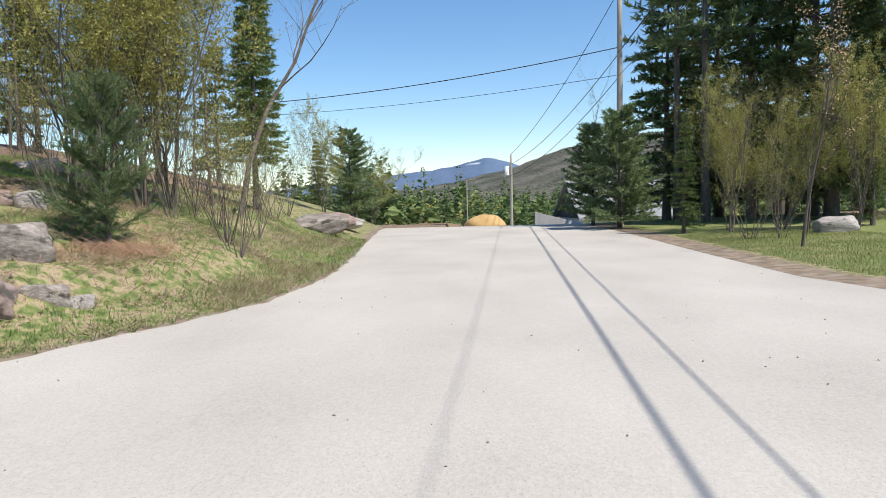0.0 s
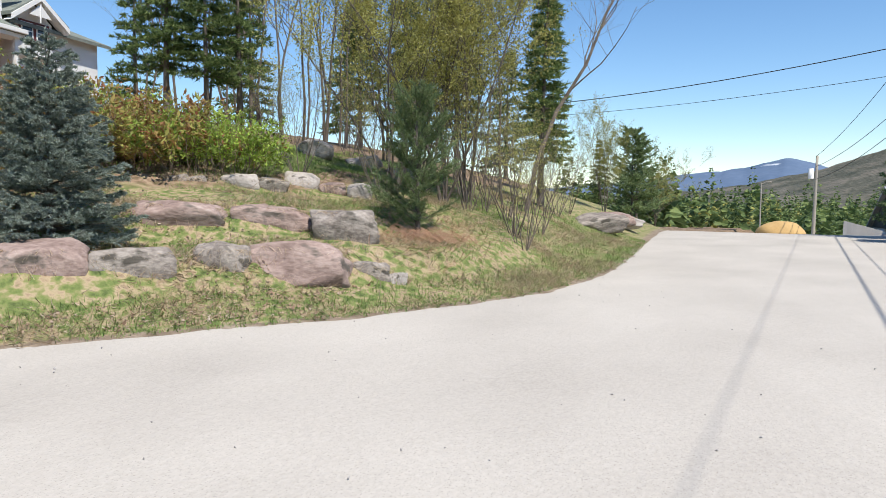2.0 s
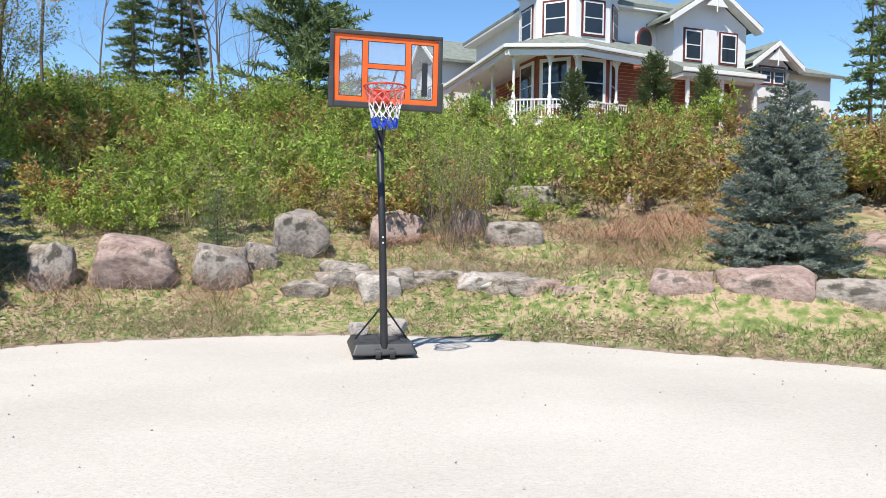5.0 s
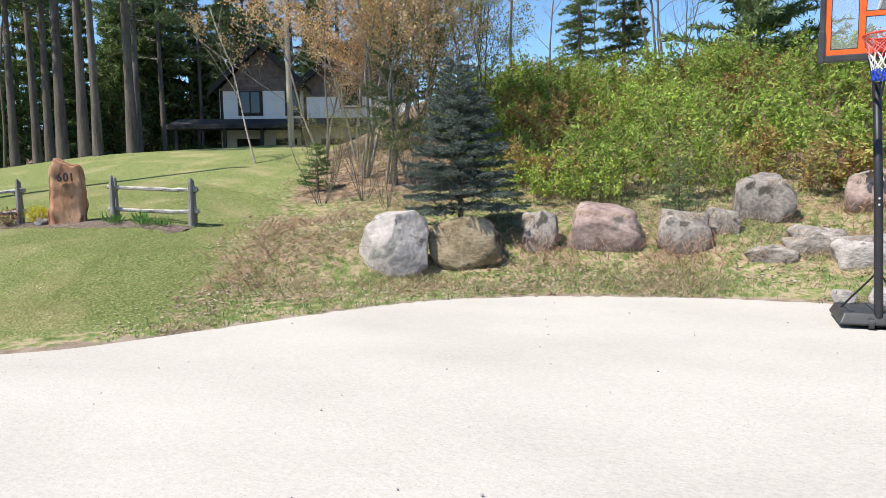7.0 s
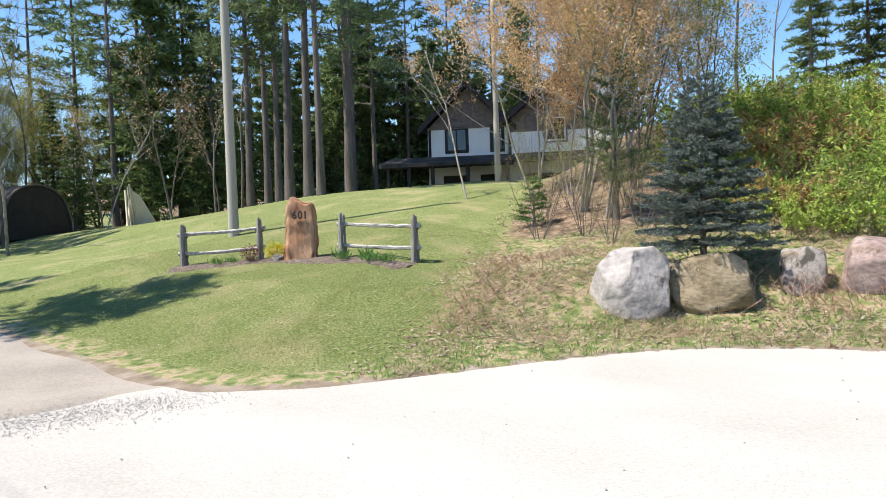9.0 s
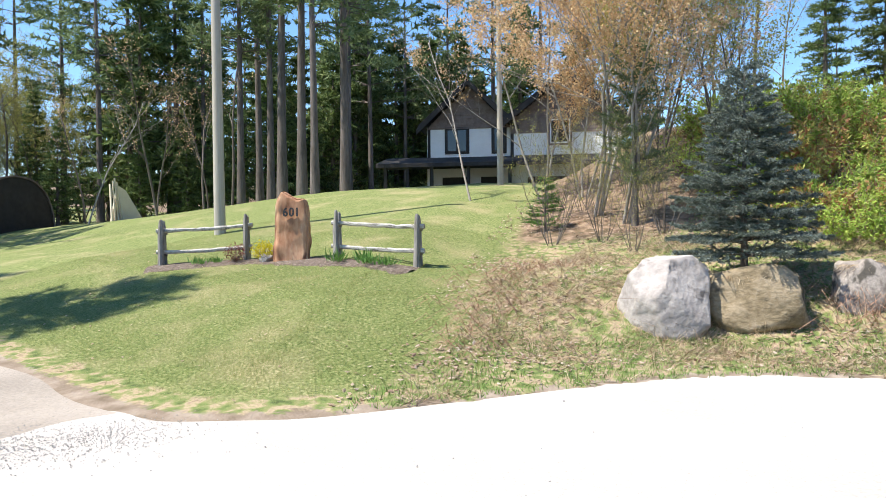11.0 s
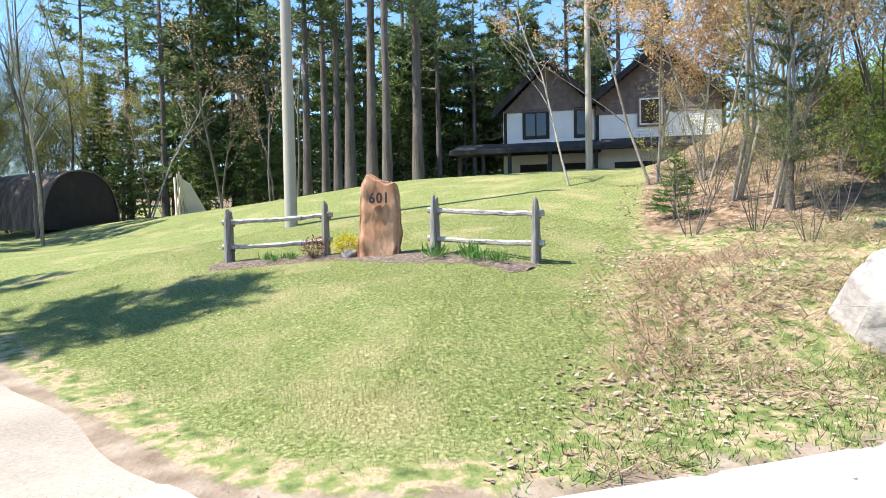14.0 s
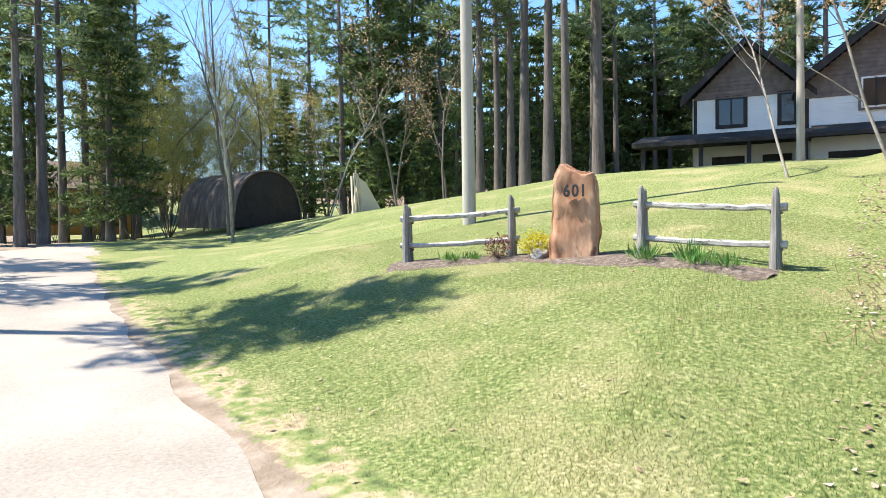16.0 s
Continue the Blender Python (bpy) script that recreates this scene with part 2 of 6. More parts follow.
TIMBER = surface("fresh_timber", [(0.3, (0.60, 0.53, 0.42)), (0.7, (0.75, 0.70, 0.60))], 3, 0.85, 0.3, 25)
SAND = surface("yellow_sand", [(0.3, (0.42, 0.27, 0.11)), (0.7, (0.54, 0.37, 0.17))], 0.6, 0.95, 0.4, 6)
FARWOOD = surface("wooded_hill", [(0.36, (0.035, 0.042, 0.03)), (0.5, (0.085, 0.085, 0.065)), (0.62, (0.15, 0.135, 0.11))], 0.03, 1.0, 1.0, 0.22, dist=6)
# the blue is distance haze put into the base colour; the pale flecks are snow
HAZEHILL = surface("haze_tinted_mountain", [(0.3, (0.075, 0.12, 0.20)), (0.7, (0.12, 0.17, 0.26))], 0.004, 1.0, 0.3, 0.03, dist=4, fleck=(0.006, 0.64, (0.5, 0.54, 0.6)))

glass_m, gn, gl, gb = nodes_of("window_glass")
gb.inputs["Base Color"].default_value = (0.02, 0.025, 0.03, 1)
gb.inputs["Roughness"].default_value, gb.inputs["Specular IOR Level"].default_value = 0.04, 0.7
GLASS = glass_m
acr, an, al, ab = nodes_of("clear_acrylic")
ab.inputs["Roughness"].default_value, ab.inputs["IOR"].default_value = 0.03, 1.2
at = an.new("ShaderNodeBsdfTransparent")
at.inputs[0].default_value = (0.86, 0.9, 0.93, 1)
am = an.new("ShaderNodeMixShader")
am.inputs[0].default_value = 0.12
al.new(at.outputs[0], am.inputs[1])
al.new(ab.outputs[0], am.inputs[2])
al.new(am.outputs[0], an["Material Output"].inputs[0])
ACRYLIC = acr


# ---- building helpers ----
def part(name, bm, material, parent=None, label="", smooth=False):
    me = bpy.data.meshes.new(name)
    bm.to_mesh(me)
    bm.free()
    return part_of(name, me, material, parent, label, smooth)


def part_of(name, me, material, parent=None, label="", smooth=False):
    me.materials.append(material)
    if smooth:
        me.shade_smooth()
    ob = new(name, me)
    if parent:
        ob.parent = parent
    if label:
        ob["label"] = label
    return ob


def thing(name, m, label, category, group="", kind=""):
    e = new(name)
    e.matrix_world = m
    e.empty_display_size = 0.2
    return tagged(e, label, category, group, kind)


def box(bm, lo, hi, bevel=0.0, m=None):
    lo, hi = Vector(lo), Vector(hi)
    r = bmesh.ops.create_cube(bm, size=1.0, matrix=Matrix.Translation((lo + hi) / 2) @ Matrix.Diagonal((*(hi - lo), 1)))
    vs = r["verts"]
    if bevel:
        es = list({e for v in vs for e in v.link_edges})
        vs = list({v for f in bmesh.ops.bevel(bm, geom=es, offset=bevel, segments=2, affect="EDGES", profile=0.6)["faces"] for v in f.verts} | {v for v in vs if v.is_valid})
    if m is not None:
        bmesh.ops.transform(bm, matrix=m, verts=vs)
    return vs


def boxed(lo, hi, bevel=0.0, m=None):
    bm = bmesh.new()
    box(bm, lo, hi, bevel, m)
    return bm


def prism(pts, y0, y1, axis="y"):
    """A solid from an outline in x and z, drawn out along y (or in y and z along x, or x and y along z)."""
    put = {"y": lambda a, b, c: (a, c, b), "x": lambda a, b, c: (c, a, b), "z": lambda a, b, c: (a, b, c)}[axis]
    bm = bmesh.new()
    a = [bm.verts.new(put(p, q, y0)) for p, q in pts]
    b = [bm.verts.new(put(p, q, y1)) for p, q in pts]
    bm.faces.new(a)
    bm.faces.new(b[::-1])
    for i in range(len(pts)):
        j = (i + 1) % len(pts)
        bm.faces.new((a[i], b[i], b[j], a[j]))
    bmesh.ops.recalc_face_normals(bm, faces=bm.faces)
    return bm


class Heap:
    """Gathers tubes and small leaves for one mesh."""

    def __init__(self):
        self.v, self.f, self.n = [], [], 0

    def tube(self, pts, radii, sides=6):
        pts = [Vector(p) for p in pts]
        ring0 = None
        verts, faces = [], []
        for i, (p, r) in enumerate(zip(pts, radii)):
            d = (pts[min(i + 1, len(pts) - 1)] - pts[max(i - 1, 0)])
            d = d.normalized() if d.length > 1e-9 else Vector((0, 0, 1))
            u = d.cross(Vector((0.31, 0.95, 0.05)))
            u = u.normalized() if u.length > 1e-4 else Vector((1, 0, 0))
            w = d.cross(u)
            ring = self.n + len(verts)
            verts += [tuple(p + (u * math.cos(a) + w * math.sin(a)) * r) for a in (2 * math.pi * k / sides for k in range(sides))]
            if ring0 is not None:
                faces += [(ring0 + k, ring0 + (k + 1) % sides, ring + (k + 1) % sides, ring + k) for k in range(sides)]
            ring0 = ring
        faces.append(tuple(ring0 + k for k in range(sides)))
        self.v.append(np.array(verts))
        self.f += faces
        self.n += len(verts)

    def fan(self, p, d, side, length, width, quad=True):
        """Leaves at p along d: diamonds, or thin triangles."""
        k = len(p)
        if not k:
            return
        length, width = np.broadcast_to(length, k)[:, None], np.broadcast_to(width, k)[:, None]
        if quad:
            bow = np.cross(d, side) * width * 0.18
            v = np.stack([p, p + d * length * 0.5 + side * width / 2 + bow, p + d * length, p + d * length * 0.5 - side * width / 2 + bow], 1)
            base = self.n + 4 * np.arange(k)[:, None] + np.arange(4)
            self.n += 4 * k
        else:
            v = np.stack([p - side * width / 2, p + side * width / 2, p + d * length], 1)
            base = self.n + 3 * np.arange(k)[:, None] + np.arange(3)
            self.n += 3 * k
        self.v.append(v.reshape(-1, 3))
        self.f += base.tolist()

    def mesh(self, name):
        me = bpy.data.meshes.new(name)
        me.from_pydata(np.concatenate(self.v) if self.v else [], [], self.f)
        return me


def unit(a):
    return a / np.maximum(np.linalg.norm(a, axis=-1, keepdims=True), 1e-9)


def needles(heap, a, b, per, length, width, rng, spread=0.9):
    """Needles round the twigs from a to b."""
    k = len(a)
    a, b = np.repeat(a, per, 0), np.repeat(b, per, 0)
    p = a + (b - a) * rng.random((k * per, 1))
    ax = unit(b - a)
    d = unit(ax * 0.75 + rng.normal(0, spread * 0.6, (k * per, 3)) + [0, 0, 0.12])
    side = unit(np.cross(d, rng.normal(0, 1, (k * per, 3))))
    heap.fan(p, d, side, length * (0.7 + 0.6 * rng.random(k * per)), width, quad=False)


# ---- the lie of the land ----
EDGE_Y = [-60, -26, -19, -14.5, -12, -10.6, -10.0, -9.5, -9.1, -8.7, -8.3, -7.9, -7.5, -7.1, -6.7, -5.8, -4.2, -1.6, 1.0, 4.0, 5.6, 7.1, 8.7, 10.7, 13, 16, 20, 30, 39, 60, 90]
EDGE_X = [-2.9, -2.9, -2.9, -3.0, -3.1, -3.1, -3.15, -3.3, -3.75, -4.4, -5.4, -6.4, -7.3, -8.0, -8.55, -9.1, -9.75, -10.05, -9.4, -7.65, -6.8, -5.75, -5.15, -4.4, -4.3, -4.4, -4.9, -6.4, -7.6, -9.5, -12]
ey = np.linspace(-60, 90, 1501)
ex = np.interp(ey, EDGE_Y, EDGE_X)
ex = np.convolve(np.pad(ex, 5, mode="edge"), np.ones(11) / 11, "valid")
ex_plain = np.convolve(np.pad(ex, 8, mode="edge"), np.ones(17) / 17, "valid")
ex = ex + 0.05 * np.sin(ey * 2.9) + 0.04 * np.sin(ey * 6.3 + 1)
RIGHT_Y = [-60, -14, -10, -7, -3, 2, 6, 9, 11.5, 13.5, 20, 29, 39, 60, 90]
RIGHT_X = [2.0, 2.2, 4.5, 7.5, 8.5, 8.2, 7.2, 6.2, 5.5, 4.9, 4.6, 4.3, 3.6, 2.5, 1]


def step(a, b, x):
    t = np.clip((x - a) / (b - a), 0, 1)
    return t * t * (3 - 2 * t)


def edge_distance(x, y):
    """Metres beyond the road's west edge; below zero on the road."""
    x, y = np.atleast_1d(x), np.atleast_1d(y)
    out = np.empty(len(x))
    for i in range(0, len(x), 4000):
        xs, ys = x[i : i + 4000], y[i : i + 4000]
        d = np.sqrt(((xs[:, None] - ex_plain[None, ::3]) ** 2 + (ys[:, None] - ey[None, ::3]) ** 2).min(1))
        out[i : i + 4000] = np.where(xs < np.interp(ys, ey, ex_plain), d, -d)
    return out


def height(x, y, d=None):
    x, y = np.atleast_1d(np.asarray(x, float)), np.atleast_1d(np.asarray(y, float))
    d = edge_distance(x, y) if d is None else d
    dp = np.maximum(d, 0)
    drive = 0.05 * np.clip(-12 - y, 0, 26)
    lawn = drive + (1 - 0.5 * step(24, 41, -y)) * (1 - 0.75 * step(19, 33, -y) * (1 - step(4, 10, dp))) * np.interp(dp, [0, 1, 2, 3.9, 6.2, 8, 15.5, 24, 30, 80], [0, 0.1, 0.3, 0.78, 1.13, 1.5, 2.85, 3.6, 3.6, 4.5])
    south = np.interp(dp, [0, 1.2, 1.8, 2.6, 4, 8, 12, 16, 20, 26, 80], [0, 0.15, 0.33, 0.8, 1.2, 2.1, 3.4, 4.9, 5.9, 6.2, 7.5])
    north = np.interp(dp, [0, 0.9, 1.5, 2.0, 3.5, 4.1, 7, 7.6, 11, 14, 20, 26, 80], [0, 0.12, 0.28, 0.75, 0.95, 1.4, 1.8, 2.15, 2.9, 3.7, 5.6, 6.2, 7.5])
    far = np.interp(dp, [0, 0.8, 3, 6, 10, 14, 20, 80], [0, 0.12, 1.1, 2.0, 3.0, 4.0, 5.2, 6.5])
    bank = south + (north - south) * step(0.5, 3.5, y)
    bank = bank + (far - bank) * step(11.5, 17, y)
    s = (x + 5) * -0.47 + (y + 8.6) * 0.88
    west = lawn + (bank - lawn) * step(-1.2, 4.5, s)
    rough = np.array([noise.noise((p * 0.45, q * 0.45, 0)) * 0.16 + noise.noise((p * 1.7, q * 1.7, 3)) * 0.06 for p, q in zip(x, y)])
    lumpy = rough * step(0.3, 2.5, dp) * (0.03 + 0.97 * step(-1, 2, s))
    over = np.maximum(0, x - np.interp(y, RIGHT_Y, RIGHT_X))
    east = np.interp(over, [0, 1, 4, 12, 60], [0, 0.03, 0.12, 0.35, 0.8]) * step(-30, -5, y) + 0.3 * rough * step(0.5, 4, over)
    h = np.where(d > 0, west + lumpy, np.maximum(east, drive))
    fall = np.where(y > 36, np.minimum((np.maximum(y - 36, 0)) ** 2 * 0.0035, 0.10 * (np.maximum(y - 36, 0)) + 0.3), 0)
    fall = np.where(y > 36, np.minimum(fall, 10), 0)
    r = np.hypot(x, y)
    keep = np.where(y > 20, 1 - step(120, 320, r), 1 - step(900, 2000, r))
    rise = 0.09 * np.clip(r - 62, 0, 140) * step(-30, -50, np.minimum(y, x)) * (1 - step(0, 30, y))
    return (h + rise) * keep - fall


def ground_z(x, y):
    return float(height([x], [y])[0])


# one sheet from the feet to the horizon
CX, CY = -2.0, -3.0
RAYS = 350
radii = np.concatenate([[0.4], 0.4 * np.cumprod(np.full(285, 1.0335))])
radii = np.append(radii[radii < 4600], 4600)
ang = np.arange(RAYS) * 2 * math.pi / RAYS
gx = (CX + radii[:, None] * np.cos(ang)).ravel()
gy = (CY + radii[:, None] * np.sin(ang)).ravel()
gd = edge_distance(gx, gy)
gz = height(gx, gy, gd)
over = gx - np.interp(gy, RIGHT_Y, RIGHT_X)
onroad = (gd < -0.15) & (over < -0.15)
gz = np.where(onroad, gz - 0.03, gz)
me = bpy.data.meshes.new("ground")
quads = [(i * RAYS + k, i * RAYS + (k + 1) % RAYS, (i + 1) * RAYS + (k + 1) % RAYS, (i + 1) * RAYS + k) for i in range(len(radii) - 1) for k in range(RAYS)]
quads = [tuple(range(RAYS))] + quads
me.from_pydata(np.stack([gx, gy, gz], 1), [], quads)
side_s = (gx + 5) * -0.47 + (gy + 8.6) * 0.88
zone = np.zeros((len(gx), 4), np.float32)
wl = 1 - step(-1.2, 0.8, side_s)
zone[:, 0] = np.where(gd > 0, wl * step(0.15, 1.1, gd) * (1 - step(26, 32, gd)) * (1 - step(-28, -38, gy) * 0), step(0.8, 1.7, over) * (1 - step(9, 13, over)))
zone[:, 0] = np.maximum(zone[:, 0], np.where(gd > 0, step(7.6, 8.2, gd) * (1 - step(13, 15, gd)) * step(11.0, 12.5, gy) * (1 - step(18, 21, gy)), 0))
zone[:, 1] = np.where(gd > 0, (1 - wl) * step(5, 9, gd) + wl * step(24, 30, gd), step(10, 14, over))
zone[:, 2] = np.where(gd > 0, 1 - step(0.0, 0.5, gd), 1 - step(0.4, 1.6, over))
zone[:, 3] = 1
attr = me.attributes.new("zone", "FLOAT_COLOR", "POINT")
attr.data.foreach_set("color", zone.ravel())

earth, nd, ln, b = nodes_of("grass_and_earth")
za = nd.new("ShaderNodeAttribute")
za.attribute_name = "zone"
sep = nd.new("ShaderNodeSeparateColor")
ln.new(za.outputs["Color"], sep.inputs[0])
geo = nd.new("ShaderNodeNewGeometry")


def noisy(scale, detail=5):
    n = nd.new("ShaderNodeTexNoise")
    n.inputs["Scale"].default_value, n.inputs["Detail"].default_value = scale, detail
    ln.new(geo.outputs["Position"], n.inputs["Vector"])
    return n.outputs[0]


def blend(fac, a, c):
    m = nd.new("ShaderNodeMix")
    m.data_type = "RGBA"
    for src, i in ((fac, 0), (a, 6), (c, 7)):
        ln.new(src, m.inputs[i])
    return m.outputs[2]


def tint(src, stops):
    r = ramp(nd, stops)
    ln.new(src, r.inputs[0])
    return r.outputs[0]


def frayed(channel, scale, amount):
    """A zone with a ragged border."""
    m = nd.new("ShaderNodeMath")
    m.operation = "MULTIPLY_ADD"
    n = noisy(scale)
    ln.new(n, m.inputs[0])
    m.inputs[1].default_value = amount
    ln.new(channel, m.inputs[2])
    return tint(m.outputs[0], [(0.42 + amount / 2, (0, 0, 0)), (0.62 + amount / 2, (1, 1, 1))])


brush = tint(noisy(5.5, 13), [(0.3, (0.072, 0.097, 0.036)), (0.43, (0.15, 0.19, 0.063)), (0.50, (0.225, 0.22, 0.10)), (0.57, (0.36, 0.29, 0.185)), (0.65, (0.27, 0.20, 0.135)), (0.73, (0.14, 0.185, 0.06))])
fresh = tint(noisy(24, 10), [(0.34, (0.072, 0.10, 0.033)), (0.46, (0.138, 0.175, 0.056)), (0.56, (0.195, 0.225, 0.082)), (0.68, (0.33, 0.31, 0.16))])
worn = tint(noisy(30, 10), [(0.34, (0.155, 0.155, 0.066)), (0.5, (0.285, 0.26, 0.13)), (0.66, (0.42, 0.37, 0.22))])
lawnc = blend(tint(noisy(0.75, 9), [(0.50, (0, 0, 0)), (0.68, (0.85, 0.85, 0.85))]), fresh, worn)
wood = tint(noisy(4.5, 12), [(0.3, (0.09, 0.075, 0.045)), (0.45, (0.16, 0.115, 0.075)), (0.55, (0.24, 0.17, 0.12)), (0.65, (0.32, 0.24, 0.17)), (0.8, (0.15, 0.17, 0.06))])
dust = tint(noisy(3.0, 8), [(0.3, (0.15, 0.115, 0.08)), (0.5, (0.235, 0.185, 0.14)), (0.7, (0.33, 0.275, 0.22))])
col = blend(frayed(sep.outputs[1], 0.8, 0.5), brush, wood)
col = blend(frayed(sep.outputs[0], 0.9, 0.4), col, lawnc)
col = blend(frayed(sep.outputs[2], 13.0, 0.8), col, dust)
ln.new(col, b.inputs["Base Color"])
b.inputs["Roughness"].default_value, b.inputs["Specular IOR Level"].default_value = 0.95, 0.15
bp = nd.new("ShaderNodeBump")
bp.inputs["Strength"].default_value, bp.inputs["Distance"].default_value = 0.8, 0.02
ln.new(noisy(26, 9), bp.inputs["Height"])
ln.new(bp.outputs[0], b.inputs["Normal"])
ground = part_of("ground", me, earth, smooth=True)
tagged(ground, "grassy verge, lawn and wooded ground of the hillside", "ground", kind="structure")

# the road with its turning circle, and the drive
rows_y = np.concatenate([np.arange(-10.7, 12, 0.12), np.arange(12, 70, 0.5)])
rv, rf, COLS = [], [], 36
for y in rows_y:
    a, c = float(np.interp(y, ey, ex)), float(np.interp(y, RIGHT_Y, RIGHT_X))
    xs = a - 0.04 + (c - a + 0.08) * (0.5 - 0.5 * np.cos(np.linspace(0, math.pi, COLS)))
    zs = height(xs, np.full(COLS, y), np.full(COLS, -1.0))
    zs = np.where((xs - c) > 0, 0, zs)
    fray = max(0, 1 - (y + 10.7) / 0.9)
    for x, z in zip(xs, zs):
        rv.append((x, y + fray * 0.55 * noise.noise((x * 1.3, 4, 9)), z + 0.012 + 0.008 * noise.noise((x * 0.35, y * 0.35, 9)) - 0.012 * fray * fray))
for i in range(len(rows_y) - 1):
    for k in range(COLS - 1):
        q = i * COLS + k
        rf.append((q, q + 1, q + COLS + 1, q + COLS))
me = bpy.data.meshes.new("road")
me.from_pydata(rv, [], rf)
road = tagged(part_of("road", me, ROAD, smooth=True), "pale sun-bleached asphalt road with a turning circle", "road", kind="structure")

DRIVE_LINE = [(-0.4, -9.0), (-0.4, -11), (-0.4, -14), (-0.3, -19), (-0.6, -25), (-2.0, -31), (-6.0, -37.5), (-11, -41), (-20, -44)]


def smooth_line(pts, n):
    pts = np.array(pts, float)
    s = np.r_[0, np.cumsum(np.linalg.norm(np.diff(pts, axis=0), axis=1))]
    t = np.linspace(0, s[-1], n)
    out = np.stack([np.interp(t, s, pts[:, k]) for k in range(pts.shape[1])], 1)
    ker = np.ones(9) / 9
    pad = np.pad(out, ((4, 4), (0, 0)), mode="edge")
    return np.stack([np.convolve(pad[:, k], ker, "valid") for k in range(pts.shape[1])], 1)


line = smooth_line(DRIVE_LINE, 140)
tan = unit(np.gradient(line, axis=0))
dv, df = [], []
for i, (p, t) in enumerate(zip(line, tan)):
    for k in range(13):
        off = (k / 12 - 0.5) * (5.3 + 0.15 * math.sin(i * 0.7) + 0.3 * math.exp(-i / 6))
        x, y = p[0] + t[1] * off, p[1] - t[0] * off
        dv.append((x, y, 0.05 * min(26, max(0, -12 - y)) + 0.003 + 0.012 * step(9.8, 11.5, -y) + 0.012 * step(11, 13, -y) * noise.noise((x * 0.8, y * 0.8, 2))))
    if i:
        df += [((i - 1) * 13 + k, (i - 1) * 13 + k + 1, i * 13 + k + 1, i * 13 + k) for k in range(12)]
me = bpy.data.meshes.new("driveway")
me.from_pydata(dv, [], df)
tagged(part_of("driveway", me, DRIVE, smooth=True), "pale gravel driveway curving off beside the lawn", "driveway", kind="structure")


# ---- rocks ----
def rock_mesh(name, seed, cut=12, sub=4, reach=(0.49, 0.62), lump=1.0):
    """A boulder of about one metre: broken planes, ledges and a rough skin."""
    rng = random.Random(seed)
    bm = bmesh.new()
    bmesh.ops.create_icosphere(bm, subdivisions=sub, radius=0.66)
    planes = []
    for _ in range(cut):
        n = Vector((rng.uniform(-1, 1), rng.uniform(-1, 1), rng.uniform(-0.6, 1.0))).normalized()
        planes.append((n, rng.uniform(*reach)))
    for axis in ((1, 0, 0), (-1, 0, 0), (0, 1, 0), (0, -1, 0), (0, 0, 1), (0, 0, -1)):
        planes.append(((Vector(axis) + Vector((rng.uniform(-0.2, 0.2), rng.uniform(-0.2, 0.2), rng.uniform(-0.2, 0.2)))).normalized(), 0.47))
    o = Vector((seed * 3.1, seed * 1.7, 0))
    for v in bm.verts:
        for n, dd in planes:
            out = v.co.dot(n) - dd
            if out > 0:
                v.co -= n * out
        p = v.co.copy()
        crack = 1 - abs(noise.noise(p * 3.1 + o)) * 2
        v.co *= 1 + lump * (0.13 * noise.noise(p * 1.7 + o) + 0.055 * noise.noise(p * 4 + o)) + 0.022 * noise.noise(p * 9 + o) + 0.012 * noise.noise(p * 19 + o) - 0.045 * max(0, crack - 0.82) / 0.18
    me = bpy.data.meshes.new(name)
    bm.to_mesh(me)
    bm.free()
    return me


ROCKS = [rock_mesh("boulder", k + 1, cut=5 + k % 4) for k in range(9)] + [rock_mesh("boulder", 31, cut=13, sub=5, reach=(0.37, 0.47), lump=0.35)]
rock_cache = {}


def boulder(x, y, size, material, label, k=0, turn=0.0, z=None, sink=0.12, name="boulder", group=""):
    """size: length along the slope line, depth, height."""
    key = (k % 10, material.name)
    if key not in rock_cache:
        me = ROCKS[k % 10].copy()
        me.materials.append(material)
        me.shade_smooth()
        rock_cache[key] = me
    ob = new(name, rock_cache[key])
    z = ground_z(x, y) if z is None else z
    ob.matrix_world = pose(x, y, z + size[2] * 0.5 - sink, random.uniform(-6, 6), random.uniform(-6, 6), turn + (180 if random.random() < 0.5 else 0)) @ Matrix.Diagonal((*size, 1))
    return tagged(ob, label, "boulder", group)


# ---- plants ----
def plant_parts(name, m, trunk, crown, bark, leaf, label, category="tree", group="", trunk_name="trunk", crown_name="crown"):
    t = thing(name, m, label, category, group)
    if trunk:
        part_of(trunk_name, trunk, bark, t, smooth=True)
    if crown:
        part_of(crown_name, crown, leaf, t)
    return t


